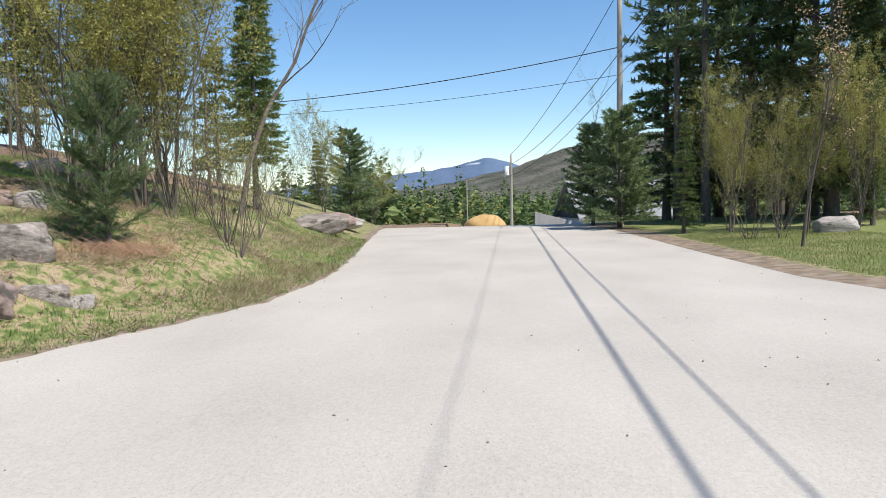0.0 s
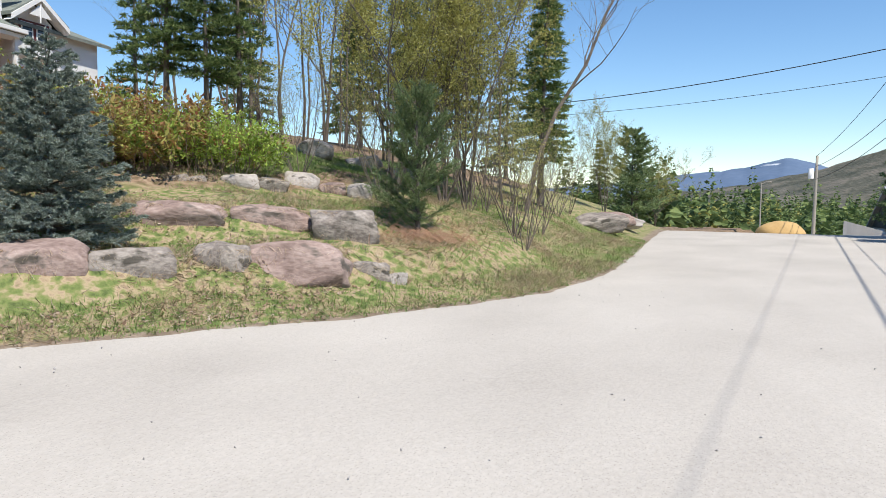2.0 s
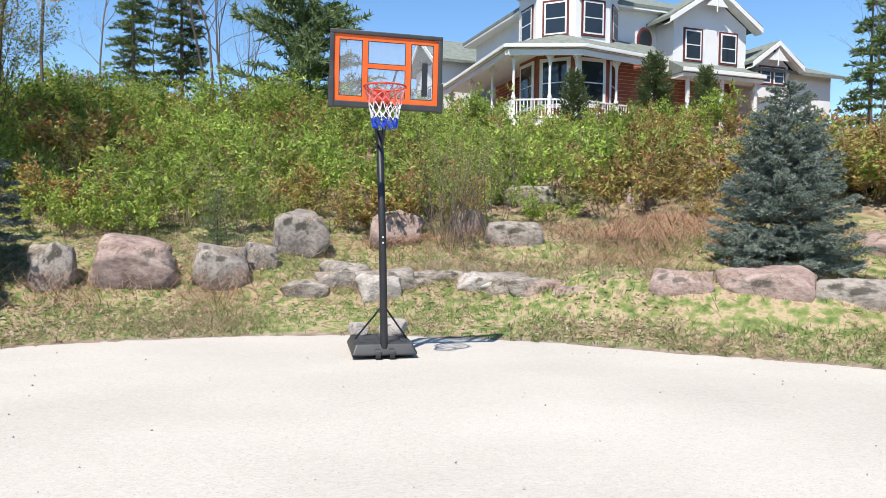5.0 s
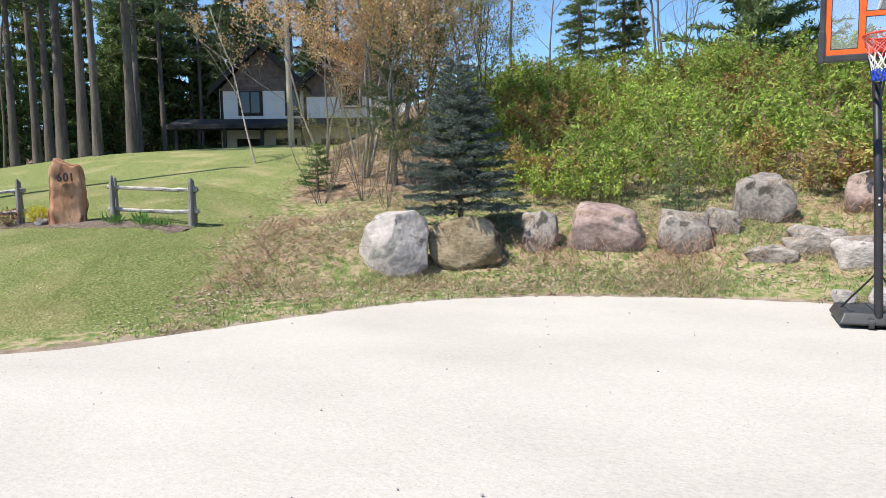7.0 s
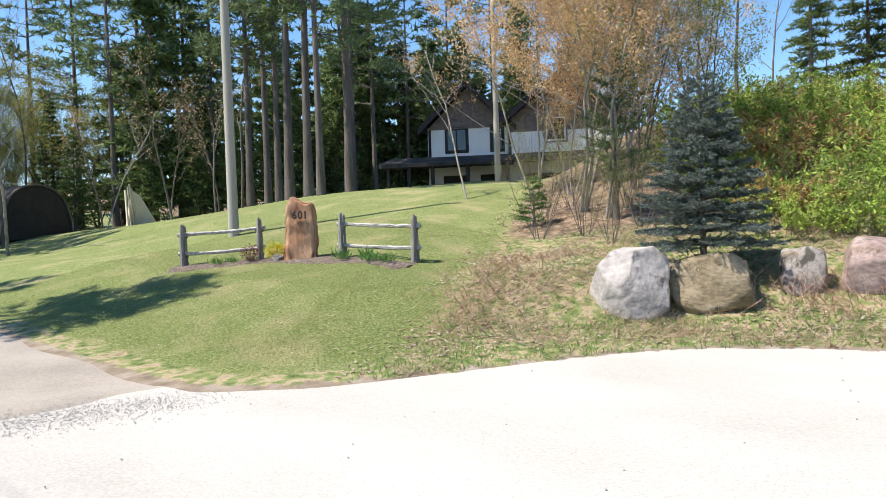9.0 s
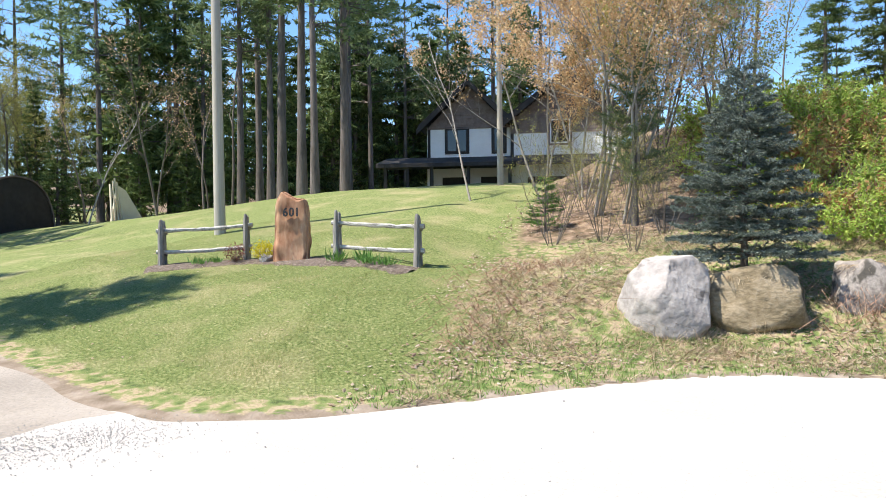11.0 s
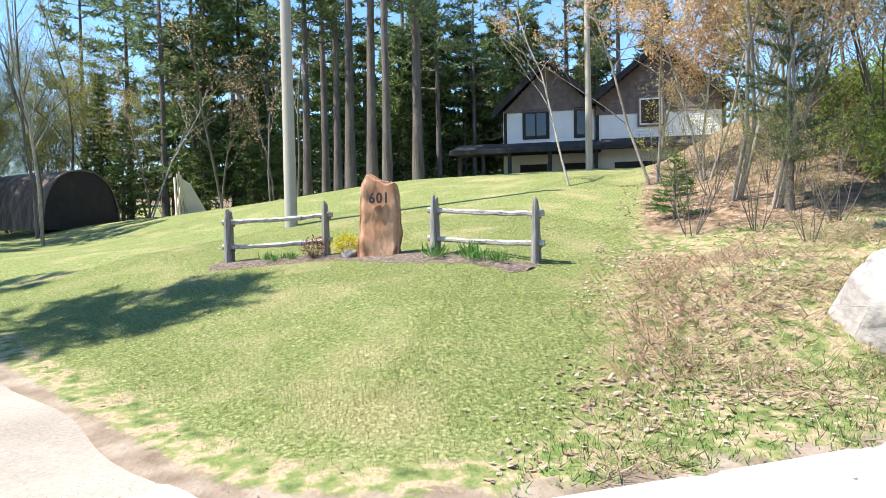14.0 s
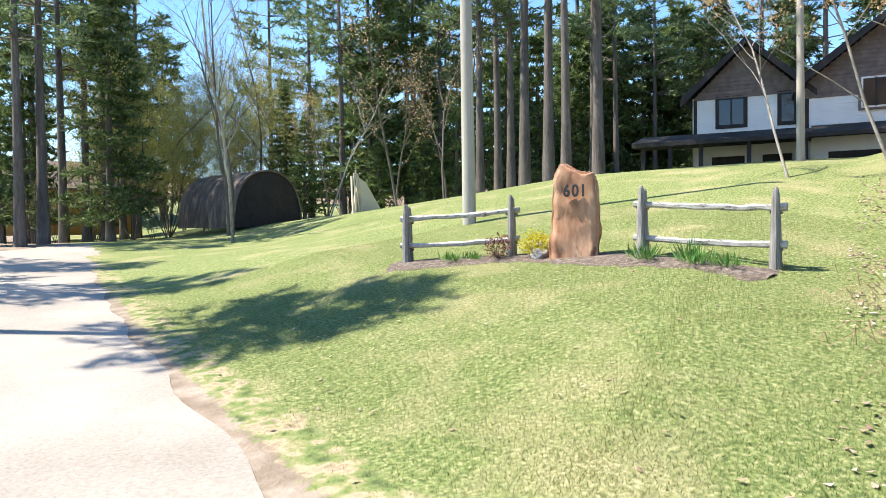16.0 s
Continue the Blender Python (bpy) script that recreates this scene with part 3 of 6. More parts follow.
def conifer(h, r, seed, whorls=22, arms=7, twigs=9, per=10, nl=0.05, nw=0.008, rise=0.25, droop=0.35, clear=0.06, bare=0.0, power=0.9, round_top=False, girth=0.014, bends=5):
    """Trunk and needle meshes of a conifer."""
    rng = np.random.default_rng(seed)
    wood, green = Heap(), Heap()
    lean = rng.normal(0, 0.012, 2) * h
    n = 8
    pts = [(lean[0] * (i / n) ** 2, lean[1] * (i / n) ** 2, h * i / n) for i in range(n + 1)]
    rb = girth * h + 0.02
    wood.tube(pts, [rb * (1.25 if i == 0 else 1) * (1 - 0.93 * i / n) for i in range(n + 1)], 8)
    sa, sb = [], []
    for wq in range(whorls):
        f = clear + (0.97 - clear) * (wq + rng.random() * 0.6) / whorls
        prof = (1 - f) ** power if not round_top else max(0.08, math.sin(math.pi * min(1, max(0, (f - clear) / (1 - clear) * 0.85 + 0.15)) ** 0.8))
        base = np.array([lean[0] * f * f, lean[1] * f * f, h * f])
        for _ in range(arms):
            L = r * prof * rng.uniform(0.75, 1.12) + 0.05
            az = rng.random() * 2 * math.pi
            up = rise * (0.4 + f) + rng.normal(0, 0.08)
            out = np.array([math.cos(az), math.sin(az), 0])
            q = np.linspace(0, 1, bends)
            arm = base + out * (q * L)[:, None] + np.array([0, 0, 1]) * (q * L * up - droop * L * q * q * 0.7 + droop * 0.25 * L * q**4)[:, None]
            wood.tube(arm, [0.006 + 0.012 * L * (1 - t) for t in q], 3)
            k = max(3, int(twigs * (0.35 + L / (r + 0.01))))
            ts = bare + (1 - bare) * (np.arange(k) + rng.random(k)) / k
            p = np.stack([np.interp(ts, q, arm[:, c]) for c in range(3)], 1)
            perp = np.array([-out[1], out[0], 0])
            sgn = rng.choice([-1, 1], k)[:, None]
            dirs = unit(out * 0.75 + perp * sgn * rng.uniform(0.5, 1.0, (k, 1)) + [0, 0, up * 0.6] + rng.normal(0, 0.15, (k, 3)))
            tl = (0.12 + 0.34 * L * (1 - 0.6 * ts))[:, None] * rng.uniform(0.7, 1.2, (k, 1))
            sa.append(p)
            sb.append(p + dirs * tl)
            sa.append(arm[1:-1])
            sb.append(arm[2:])
    sa, sb = np.concatenate(sa), np.concatenate(sb)
    needles(green, sa, sb, per, nl, nw, rng)
    return wood.mesh("trunk"), green.mesh("crown")


def spruce(h, r, seed, whorls=15, arms=8, clear=0.05, droop=0.25, lift=0.2):
    """Trunk and needle meshes of a young spruce: flat sprays of short-needled twigs on layered arms."""
    rng = np.random.default_rng(seed)
    wood, green = Heap(), Heap()
    wood.tube([(0, 0, h * i / 8) for i in range(9)], [0.055 * h / 3.2 * (1 - 0.92 * i / 8) for i in range(9)], 8)
    sa, sb = [], []
    for w in range(whorls):
        f = clear + (0.96 - clear) * ((w + 0.25 * rng.random()) / whorls) ** 0.92
        turn = rng.random() * 6.28
        count = arms if f < 0.75 else 5
        for k in range(count):
            az = turn + 6.283 * (k + rng.uniform(-0.25, 0.25)) / count
            out, perp = np.array([math.cos(az), math.sin(az), 0]), np.array([-math.sin(az), math.cos(az), 0])
            L = r * (1 - f) ** 0.85 * rng.uniform(0.82, 1.12) + 0.1
            q = np.linspace(0, 1, 6)
            arm = np.array([0, 0, h * f + rng.normal(0, 0.03)]) + out * (q * L)[:, None] + np.array([0, 0, 1]) * (L * (q * (lift + 0.5 * f) - droop * q * q + 0.16 * q**4))[:, None]
            wood.tube(arm, [0.004 + 0.010 * L * (1 - t) for t in q], 4)
            n = max(4, int(L / 0.075))
            ts = 0.12 + 0.88 * (np.arange(n) + rng.random(n) * 0.5) / n
            p = np.stack([np.interp(ts, q, arm[:, c]) for c in range(3)], 1)
            sgn = np.where(np.arange(n) % 2, 1.0, -1.0)[:, None]
            d = unit(out * 0.8 + perp * sgn * 0.75 + [0, 0, 0.05] + rng.normal(0, 0.14, (n, 3)))
            tl = ((0.1 + 0.42 * L * (1 - ts) ** 0.8) * rng.uniform(0.75, 1.15, n))[:, None]
            sa += [p, arm[2:-1], p + d * tl * 0.45]
            sb += [p + d * tl, arm[3:], p + d * tl * 0.45 + unit(out * 0.9 + perp * sgn * 0.1 + rng.normal(0, 0.2, (n, 3))) * tl * 0.5]
    top = np.array([0, 0, h])
    sa += [top[None] - [0, 0, 0.35]]
    sb += [top[None] + [0, 0, 0.05]]
    needles(green, np.concatenate(sa), np.concatenate(sb), 75, 0.046, 0.0125, rng, 0.85)
    return wood.mesh("trunk"), green.mesh("crown")


def broadleaf(h, seed, spread=0.35, leaves=2600, leaf=0.05, stems=1, forks=4, levels=3, thin=0.012, clear=0.3, upright=0.6, lean=(0, 0)):
    """Trunk-and-branch mesh and leaf mesh of a tree in early leaf."""
    rng = np.random.default_rng(seed)
    wood, tips = Heap(), []

    def grow(p, d, L, r, lev):
        n = 5 if lev < 2 else 3
        pts = [p]
        for i in range(n):
            d = unit(d + rng.normal(0, 0.13, 3) + [0, 0, 0.06])
            pts.append(pts[-1] + d * L / n)
        end = 0.25 if lev < levels else 0.3
        wood.tube(pts, [r * (1 - (1 - end) * i / n) for i in range(n + 1)], 7 if lev == 0 else (5 if lev == 1 else 3))
        if lev >= levels - 1:
            tips.append(np.array(pts[1:]))
        if lev < levels:
            m = forks + (3 if lev == 0 else 0)
            for k in range(m):
                t = clear + (1 - clear) * (k + rng.random()) / m if lev == 0 else 0.25 + 0.75 * (k + rng.random()) / m
                i = min(int(t * n), n - 1)
                q = pts[i] + (pts[i + 1] - pts[i]) * (t * n - i)
                az = rng.random() * 2 * math.pi
                side = np.array([math.cos(az), math.sin(az), rng.uniform(-0.1, 0.5)])
                nd_ = unit(d * upright + side * (1.0 - 0.4 * upright) + [0, 0, 0.15])
                grow(q, nd_, L * rng.uniform(0.34, 0.55) * (1.15 - 0.5 * t if lev == 0 else 1), r * 0.42 * (1 - 0.5 * t), lev + 1)

    for k in range(stems):
        a = rng.random() * 2 * math.pi
        d0 = unit(np.array([math.cos(a) * spread * (stems > 1) + lean[0], math.sin(a) * spread * (stems > 1) + lean[1], 1.0]))
        off = np.array([math.cos(a), math.sin(a), 0]) * 0.12 * (stems > 1)
        grow(off, d0, h * rng.uniform(0.75, 1.0) / (1.0 if stems > 1 else 0.95), thin * h, 0)
    green = Heap()
    if leaves:
        allp = np.concatenate(tips)
        p = allp[rng.integers(0, len(allp), leaves)] + rng.normal(0, 0.045 + 0.003 * h, (leaves, 3))
        d = unit(rng.normal(0, 1, (leaves, 3)) + [0, 0, 0.2])
        side = unit(np.cross(d, rng.normal(0, 1, (leaves, 3))))
        green.fan(p, d, side, leaf * rng.uniform(0.6, 1.3, leaves), leaf * 0.6)
    return wood.mesh("trunk"), (green.mesh("crown") if leaves else None)


def shrub(h, w, seed, stems=22, leaves=1500, leaf=0.11):
    rng = np.random.default_rng(seed)
    wood, pts = Heap(), []
    for _ in range(stems):
        a, s = rng.random() * 2 * math.pi, rng.random() ** 0.5
        base = np.array([math.cos(a), math.sin(a), 0]) * s * w * 0.55
        d = unit(np.array([math.cos(a) * s * 0.5, math.sin(a) * s * 0.5, 1]) + rng.normal(0, 0.15, 3))
        L = h * rng.uniform(0.6, 1.05)
        q = [base]
        for i in range(4):
            d = unit(d + rng.normal(0, 0.15, 3))
            q.append(q[-1] + d * L / 4)
        wood.tube(q, [0.009, 0.007, 0.006, 0.004, 0.003], 3)
        for i in (1, 2, 3):
            t = unit(d + rng.normal(0, 0.6, 3))
            e = q[i] + t * L * 0.35
            wood.tube([q[i], e], [0.004, 0.002], 3)
            pts += [q[i], (q[i] + e) / 2, e]
        pts += q[2:]
    pts = np.array(pts)
    pts = pts[pts[:, 2] > 0.25 * h]
    pts = pts[rng.permutation(len(pts))[: max(20, len(pts) // 2)]]
    green = Heap()
    at_ = rng.integers(0, len(pts), leaves)
    p = pts[at_] + rng.normal(0, 0.06, (leaves, 3))
    d = unit(rng.normal(0, 1, (leaves, 3)) + unit(pts[at_] - pts.mean(0)) * 0.9 + [0, 0, 0.1])
    side = unit(np.cross(d, rng.normal(0, 0.4, (leaves, 3)) + [0, 0, 0.8]))
    green.fan(p, d, side, leaf * rng.uniform(0.6, 1.5, leaves), leaf * 0.5)
    return wood.mesh("trunk"), green.mesh("foliage")


def blades(name, spots, hgt, wid, material, label, seed, lean=0.35, category="grass"):
    """Grass as one object; spots: x, y."""
    rng = np.random.default_rng(seed)
    k = len(spots)
    z = height(spots[:, 0], spots[:, 1])
    p = np.stack([spots[:, 0], spots[:, 1], z - 0.005], 1)
    d = unit(rng.normal(0, lean, (k, 3)) * [1, 1, 0.3] + [0, 0, 1])
    side = unit(np.cross(d, rng.normal(0, 1, (k, 3))))
    hp = Heap()
    hp.fan(p, d, side, hgt * rng.uniform(0.5, 1.4, k), wid, quad=False)
    me = hp.mesh(name)
    me.shade_smooth()
    me.normals_split_custom_set_from_vertices(np.repeat(unit(rng.normal(0, 0.35, (k, 3)) + [0, 0, 1]), 3, 0))
    return tagged(part_of(name, me, material), label, category, kind="stuff")


def scatter(n, x0, x1, y0, y1, seed, keep):
    rng = np.random.default_rng(seed)
    p = rng.random((n, 2)) * [x1 - x0, y1 - y0] + [x0, y0]
    d = edge_distance(p[:, 0], p[:, 1])
    s = (p[:, 0] + 5) * -0.47 + (p[:, 1] + 8.6) * 0.88
    return p[keep(p[:, 0], p[:, 1], d, s, rng.random(n))]


def clumps(x, y, scale, seed):
    return np.array([noise.noise((a * scale, c * scale, seed)) for a, c in zip(x, y)])


# ---- the tree kinds, each built once ----
def kind_of(name, meshes, bark, leaf, label, category="tree", group="", parts=("trunk", "crown")):
    return plant_parts(name, pose(0, 0, -500), meshes[0], meshes[1], bark, leaf, label, category, group, *parts)


def plant(kinds, spots, seed, lo=0.8, hi=1.2, sink=0.05):
    """The first spot takes the built tree itself, the others its copies."""
    rng = random.Random(seed)
    for i, (x, y) in enumerate(spots):
        k = kinds[rng.randrange(len(kinds))]
        s = rng.uniform(lo, hi)
        m = pose(x, y, ground_z(x, y) - sink, 0, 0, rng.uniform(0, 360)) @ Matrix.Scale(s, 4)
        if k.location.z < -400:
            k.matrix_world = m
        else:
            c = copy_thing(k, pose(0, 0, 0))
            c.matrix_basis = m


# blue spruces and the young pine by the road
plant_parts("blue_spruce", pose(-10.6, 5.95, 0.85), *spruce(3.3, 1.25, 3, 19, 10, 0.03, 0.2, 0.15), BARK, NEEDLE_BLUE, "dense silvery blue spruce growing among the boulders", "spruce", "blue spruces")
plant_parts("blue_spruce", pose(-11.3, -7.45, 1.05), *spruce(3.3, 1.2, 8, 17, 9, 0.08, 0.3, 0.12), BARK, NEEDLE_BLUE, "open-branched blue spruce above the pale boulder", "spruce", "blue spruces")
plant_parts("young_pine", pose(-7.6, 12.0, 0.4), *conifer(3.4, 1.0, 5, 11, 6, 7, 60, 0.11, 0.009, rise=0.95, droop=0.05, clear=0.2, power=0.5), PINEBARK, NEEDLE_PINE, "young bushy pine standing at the roadside", "pine")

fir = [kind_of("fir", conifer(11 + 2 * k, 2.4, 20 + k, 26, 6, 7, 9, 0.3, 0.09, bends=3, rise=0.1, droop=0.35, clear=0.08, power=0.8), BARK, NEEDLE_FIR, "tall dark green fir in the woods", "fir", "firs in the woods") for k in range(3)]
wood_fir = [kind_of("fir", conifer(12 + 2 * k, 2.7, 24 + k, 20, 6, 5, 9, 0.42, 0.13, bends=3, rise=0.1, droop=0.35, clear=0.1, power=0.7), BARK, NEEDLE_FIR, "tall dark fir deep in the woods", "fir", "firs in the woods") for k in range(2)]
tall = [kind_of("tall_pine", conifer(21 + k, 3.4, 30 + k, 14, 5, 7, 10, 0.36, 0.095, bends=4, rise=0.25, droop=0.15, clear=0.36, bare=0.3, power=0.5, girth=0.0085), PINEBARK, NEEDLE_PINE, "tall pine with a bare straight grey trunk", "pine", "tall pines") for k in range(3)]
roadpine = [kind_of("pine", conifer(5.5, 1.9, 40 + k, 16, 7, 8, 20, 0.19, 0.045, rise=0.6, droop=0.1, clear=0.05, power=0.55), PINEBARK, NEEDLE_PINE, "bushy green pine beside the road", "pine", "roadside pines") for k in range(2)]
budding = [kind_of("budding_tree", broadleaf(8.5, 50 + k, 0.2, 20000, 0.078, stems=6, forks=5, levels=3, thin=0.0042, clear=0.1, upright=0.75), BARK, LEAF_YELLOW, "tree in yellow-green bud with many upright branches", "tree", "budding trees") for k in range(2)]
maple = [kind_of("red_maple", broadleaf(9, 60 + k, 0.3, 15000, 0.085, stems=3, forks=5, levels=3, thin=0.005, clear=0.2), PALEBARK, LEAF_ORANGE, "young maple in orange spring bud", "tree", "maples") for k in range(2)]
bare = [kind_of("bare_tree", broadleaf(11, 70 + k, 0.2, 900, 0.06, stems=1 + k % 2, forks=5, levels=3, thin=0.006, clear=0.35, upright=0.7), BARK, LEAF_YELLOW, "leafless grey deciduous tree", "tree", "bare trees") for k in range(3)]
sapling = [kind_of("sapling", broadleaf(5.5, 80 + k, 0.2, 500, 0.05, stems=1, forks=4, levels=2, thin=0.007, clear=0.3, upright=0.75), BARK, LEAF_ORANGE, "slender young tree with few buds", "tree", "saplings") for k in range(2)]
thicket = [kind_of("thin_shrub", broadleaf(3.2, 90 + k, 0.35, 1500, 0.042, stems=8, forks=3, levels=2, thin=0.0042, clear=0.2, upright=0.8), BARK, LEAF_YELLOW, "thin multi-stemmed shrub in early leaf", "shrub", "roadside shrubs", ("trunk", "foliage")) for k in range(2)]
green_bush = [kind_of("shrub", shrub(1.3, 1.5, 100 + k, stems=26, leaves=1700), TWIG, LEAF_BUSH, "green leafy shrub on the bank", "shrub", "shrubs on the bank", ("trunk", "foliage")) for k in range(4)]
bronze_bush = [kind_of("bronze_shrub", shrub(1.2, 1.4, 110 + k, leaves=1400), TWIG, LEAF_BUSH_RED, "shrub with bronze young leaves on the bank", "shrub", "shrubs on the bank", ("trunk", "foliage")) for k in range(2)]
cedar = [kind_of("cedar", conifer(2.6, 0.75, 120, 24, 8, 6, 9, 0.09, 0.03, rise=0.9, droop=0.0, clear=0.03, power=0.6), BARK, NEEDLE_CEDAR, "pointed cedar growing by the verandah", "cedar", "cedars at the house")]
yellow_green = [kind_of("young_fir", conifer(1.35, 0.55, 131, 12, 6, 6, 16, 0.05, 0.012, rise=0.3, droop=0.2, clear=0.12), BARK, LEAF_BULB, "small bright green young fir on the slope", "fir")]
white_pine = [kind_of("white_pine", conifer(4.2, 1.1, 132, 11, 5, 7, 26, 0.13, 0.012, rise=0.5, droop=0.1, clear=0.2, power=0.5), PINEBARK, NEEDLE_PINE, "soft light green young white pine among the maples", "pine")]
shade_pine = [kind_of("tall_pine", conifer(18, 2.5, 133, 11, 6, 7, 12, 0.3, 0.07, rise=0.25, droop=0.15, clear=0.66, bare=0.15, power=0.35), PINEBARK, NEEDLE_PINE, "tall pine with a round crown beside the drive", "pine", "tall pines")]
slim_fir = [kind_of("slim_fir", conifer(9.5 + k, 1.35, 140 + k, 24, 6, 6, 14, 0.2, 0.05, rise=0.05, droop=0.3, clear=0.2, power=0.6, girth=0.011), BARK, NEEDLE_FIR, "slim fir with a bare lower trunk on the bank", "fir", "slim firs") for k in range(2)]

bare_sapling = [kind_of("bare_sapling", broadleaf(6.2, 84 + k, 0.15, 0, 0.05, stems=1, forks=5, levels=3, thin=0.0062, clear=0.28, upright=0.85), PALEBARK, LEAF_ORANGE, "slender pale leafless tree on the lawn", "tree", "bare saplings") for k in range(2)]
leaning_tree = [kind_of("leaning_tree", broadleaf(9.5, 88, 0.2, 0, 0.05, stems=1, forks=5, levels=3, thin=0.0095, clear=0.45, upright=0.6, lean=(0.24, 0.26)), BARK, LEAF_YELLOW, "leafless old tree leaning over the bank", "tree")]

# ---- where the trees stand ----
plant(slim_fir, [(-20.4, 16.6), (-18.9, 17.0), (-19.2, 18.9)], 1, 0.85, 1.0)
plant(slim_fir, [(-20.6, 28.7), (-12.2, 31.9), (-37.6, -12.3), (-36.2, -9.6)], 2, 1.0, 1.2)
plant(fir, [(-14.4, 50.6), (-12.6, 55.0)], 3, 0.4, 0.5)
plant(fir, [(8.1, 39.1), (11.2, 40.4), (11.6, 36.1), (13.9, 37.4), (14.0, 33.0), (16.2, 34.2), (15.5, 30.1), (11.0, 44.6), (16.2, 45.1), (19.2, 41.6)], 4, 1.2, 1.5)
plant(fir, [(6.2, 27.4), (12.6, 26.5)], 5, 0.3, 0.36)
plant(roadpine, [(4.6, 32.7), (3.9, 36.8), (-10.2, 42.9)], 6, 0.95, 1.1)
plant(roadpine, [(-30.1, -3.4)], 7, 1.7, 1.7)
plant(budding, [(-10.3, 15.3), (-10.6, 17.3), (-9.3, 16.3), (-9.2, 17.6)], 8, 0.88, 1.0)
plant(slim_fir, [(-15.1, 23.9), (-12.8, 24.0), (-9.6, 24.9)], 41, 0.85, 0.95)
plant(budding, [(-10.0, 35.7), (-10.4, 51.0), (8.0, 27.8), (9.6, 26.8), (11.8, 25.8)], 9, 0.5, 0.62)
plant(bare, [(7.6, 26.2), (8.8, 25.2), (10.4, 26.4), (11.2, 24.6), (9.5, 24.4)], 25, 0.4, 0.55)
plant(bare, [(-11.8, 24.5), (-10.0, 22.0), (-20.9, 23.3), (-19.0, 22.3), (-21.4, 26.8), (-19.4, 25.8), (-24.3, 25.7), (-25.2, -11.6), (-26.6, -13.4), (-42.8, -15.7), (-47.5, -13.9), (-44.4, -9.3), (-48.6, -8.4), (4.9, 45.8), (-20.8, 27.2), (-22.5, 30.9), (-31.0, 24.5), (-31.5, -7.3), (-35.6, -7.2), (-26, 22), (-28, 28), (-17, 30), (-15, 27), (-17.0, 21.0), (-15.2, 22.8), (-22.5, 20.5), (-24.0, 23.2), (-13.2, 24.6), (-16.4, 24.4), (-23.0, 27.5), (-26.5, 25.5)], 10, 0.8, 1.1)
plant(wood_fir, [(-30, 31), (-26, 35), (-22, 37), (-35, 27), (-17, 39), (-39, 24)], 35, 0.6, 0.8)
plant(thicket, [(-14.5, 20.5), (-16.5, 22.0), (-18.0, 20.5), (-20.0, 21.5), (-13.0, 22.5), (-22.0, 22.0)], 36, 0.8, 1.1)
plant(maple, [(-15.5, -12.3), (-15.2, -11.4), (-19.8, -13.7), (-17.8, -14.0), (-18.2, -15.6), (-22.8, -14.5)], 11, 0.8, 1.05)
plant(sapling, [(7.4, 19.5), (-15.3, -34.3), (-18.8, -35.9), (-14.9, -41.0), (-13.4, -30.4), (-15.4, -30.4)], 12, 1.1, 1.5)
plant(bare_sapling, [(-16.65, -17.2), (-12.3, -34.2)], 42, 0.95, 1.1)
plant(bare_sapling, [(-8.2, -33.4)], 43, 1.7, 1.7)
for spot in [(-8.5, 20.5)]:
    leaning_tree[0].matrix_world = pose(*spot, ground_z(*spot) - 0.1)
plant(bare, [(-9.1, -37.6), (-20.5, -36.5), (-13.0, -46.0)], 13, 1.0, 1.2)
plant(thicket, [(-8.2, 15.6), (-7.5, 16.5), (-6.6, 14.9), (-6.1, 14.2), (-6.7, 16.9), (-9.1, 19.1), (-8.5, 23.6), (-9.0, 26.6), (7.2, 23.0), (8.0, 22.6), (-8.5, 17.2), (-9.6, 13.8), (-12, 13.5)], 14, 0.75, 1.1)
plant(tall, [(-18.1, -26.5), (-19.5, -29.2), (-21.0, -28.0), (-20.6, -32.2), (-21.9, -35.0), (-20.1, -35.0), (-23.1, -37.8), (-17.1, -44.5), (-17.5, -50.8), (-20.2, -47.5), (-16.3, -55.4), (-29.1, -37.1), (-33.2, -39.5), (-36.9, -39.8), (-34.3, -44.1), (-23.1, -43.8), (-24.1, -50.0), (-39.8, -38.2), (-42.7, -36.1), (-44.0, -32.7), (-7.6, -55.1), (-5.3, -49.4), (-3.2, -45.5), (-2.0, -51.5), (9.0, 34.8), (8.2, 37.0), (14.1, 35.1), (-1.5, -37.5), (-2.3, -41.5), (-4.3, -47.4), (-6.4, -51.3)], 15, 0.9, 1.15)
plant(wood_fir, [(-32.6, -46.5), (-34.0, -42.7), (-37.9, -41.7), (-34.4, -50.2), (-39.0, -46.2)], 47, 0.9, 1.25)
plant(fir, [(-14.7, -47.1), (-14.8, -44.4), (-18.6, -42.9), (-20.6, -41.3), (-22.5, -41.0)], 44, 0.5, 0.72)
plant(fir, [(-5.0, -43.0)], 45, 0.95, 1.15)
plant(budding, [(-8.4, -48.6), (-11.2, -52.2), (-12.5, -49.8), (-15.2, -53.2), (-11.0, -58.3)], 46, 0.8, 1.1)
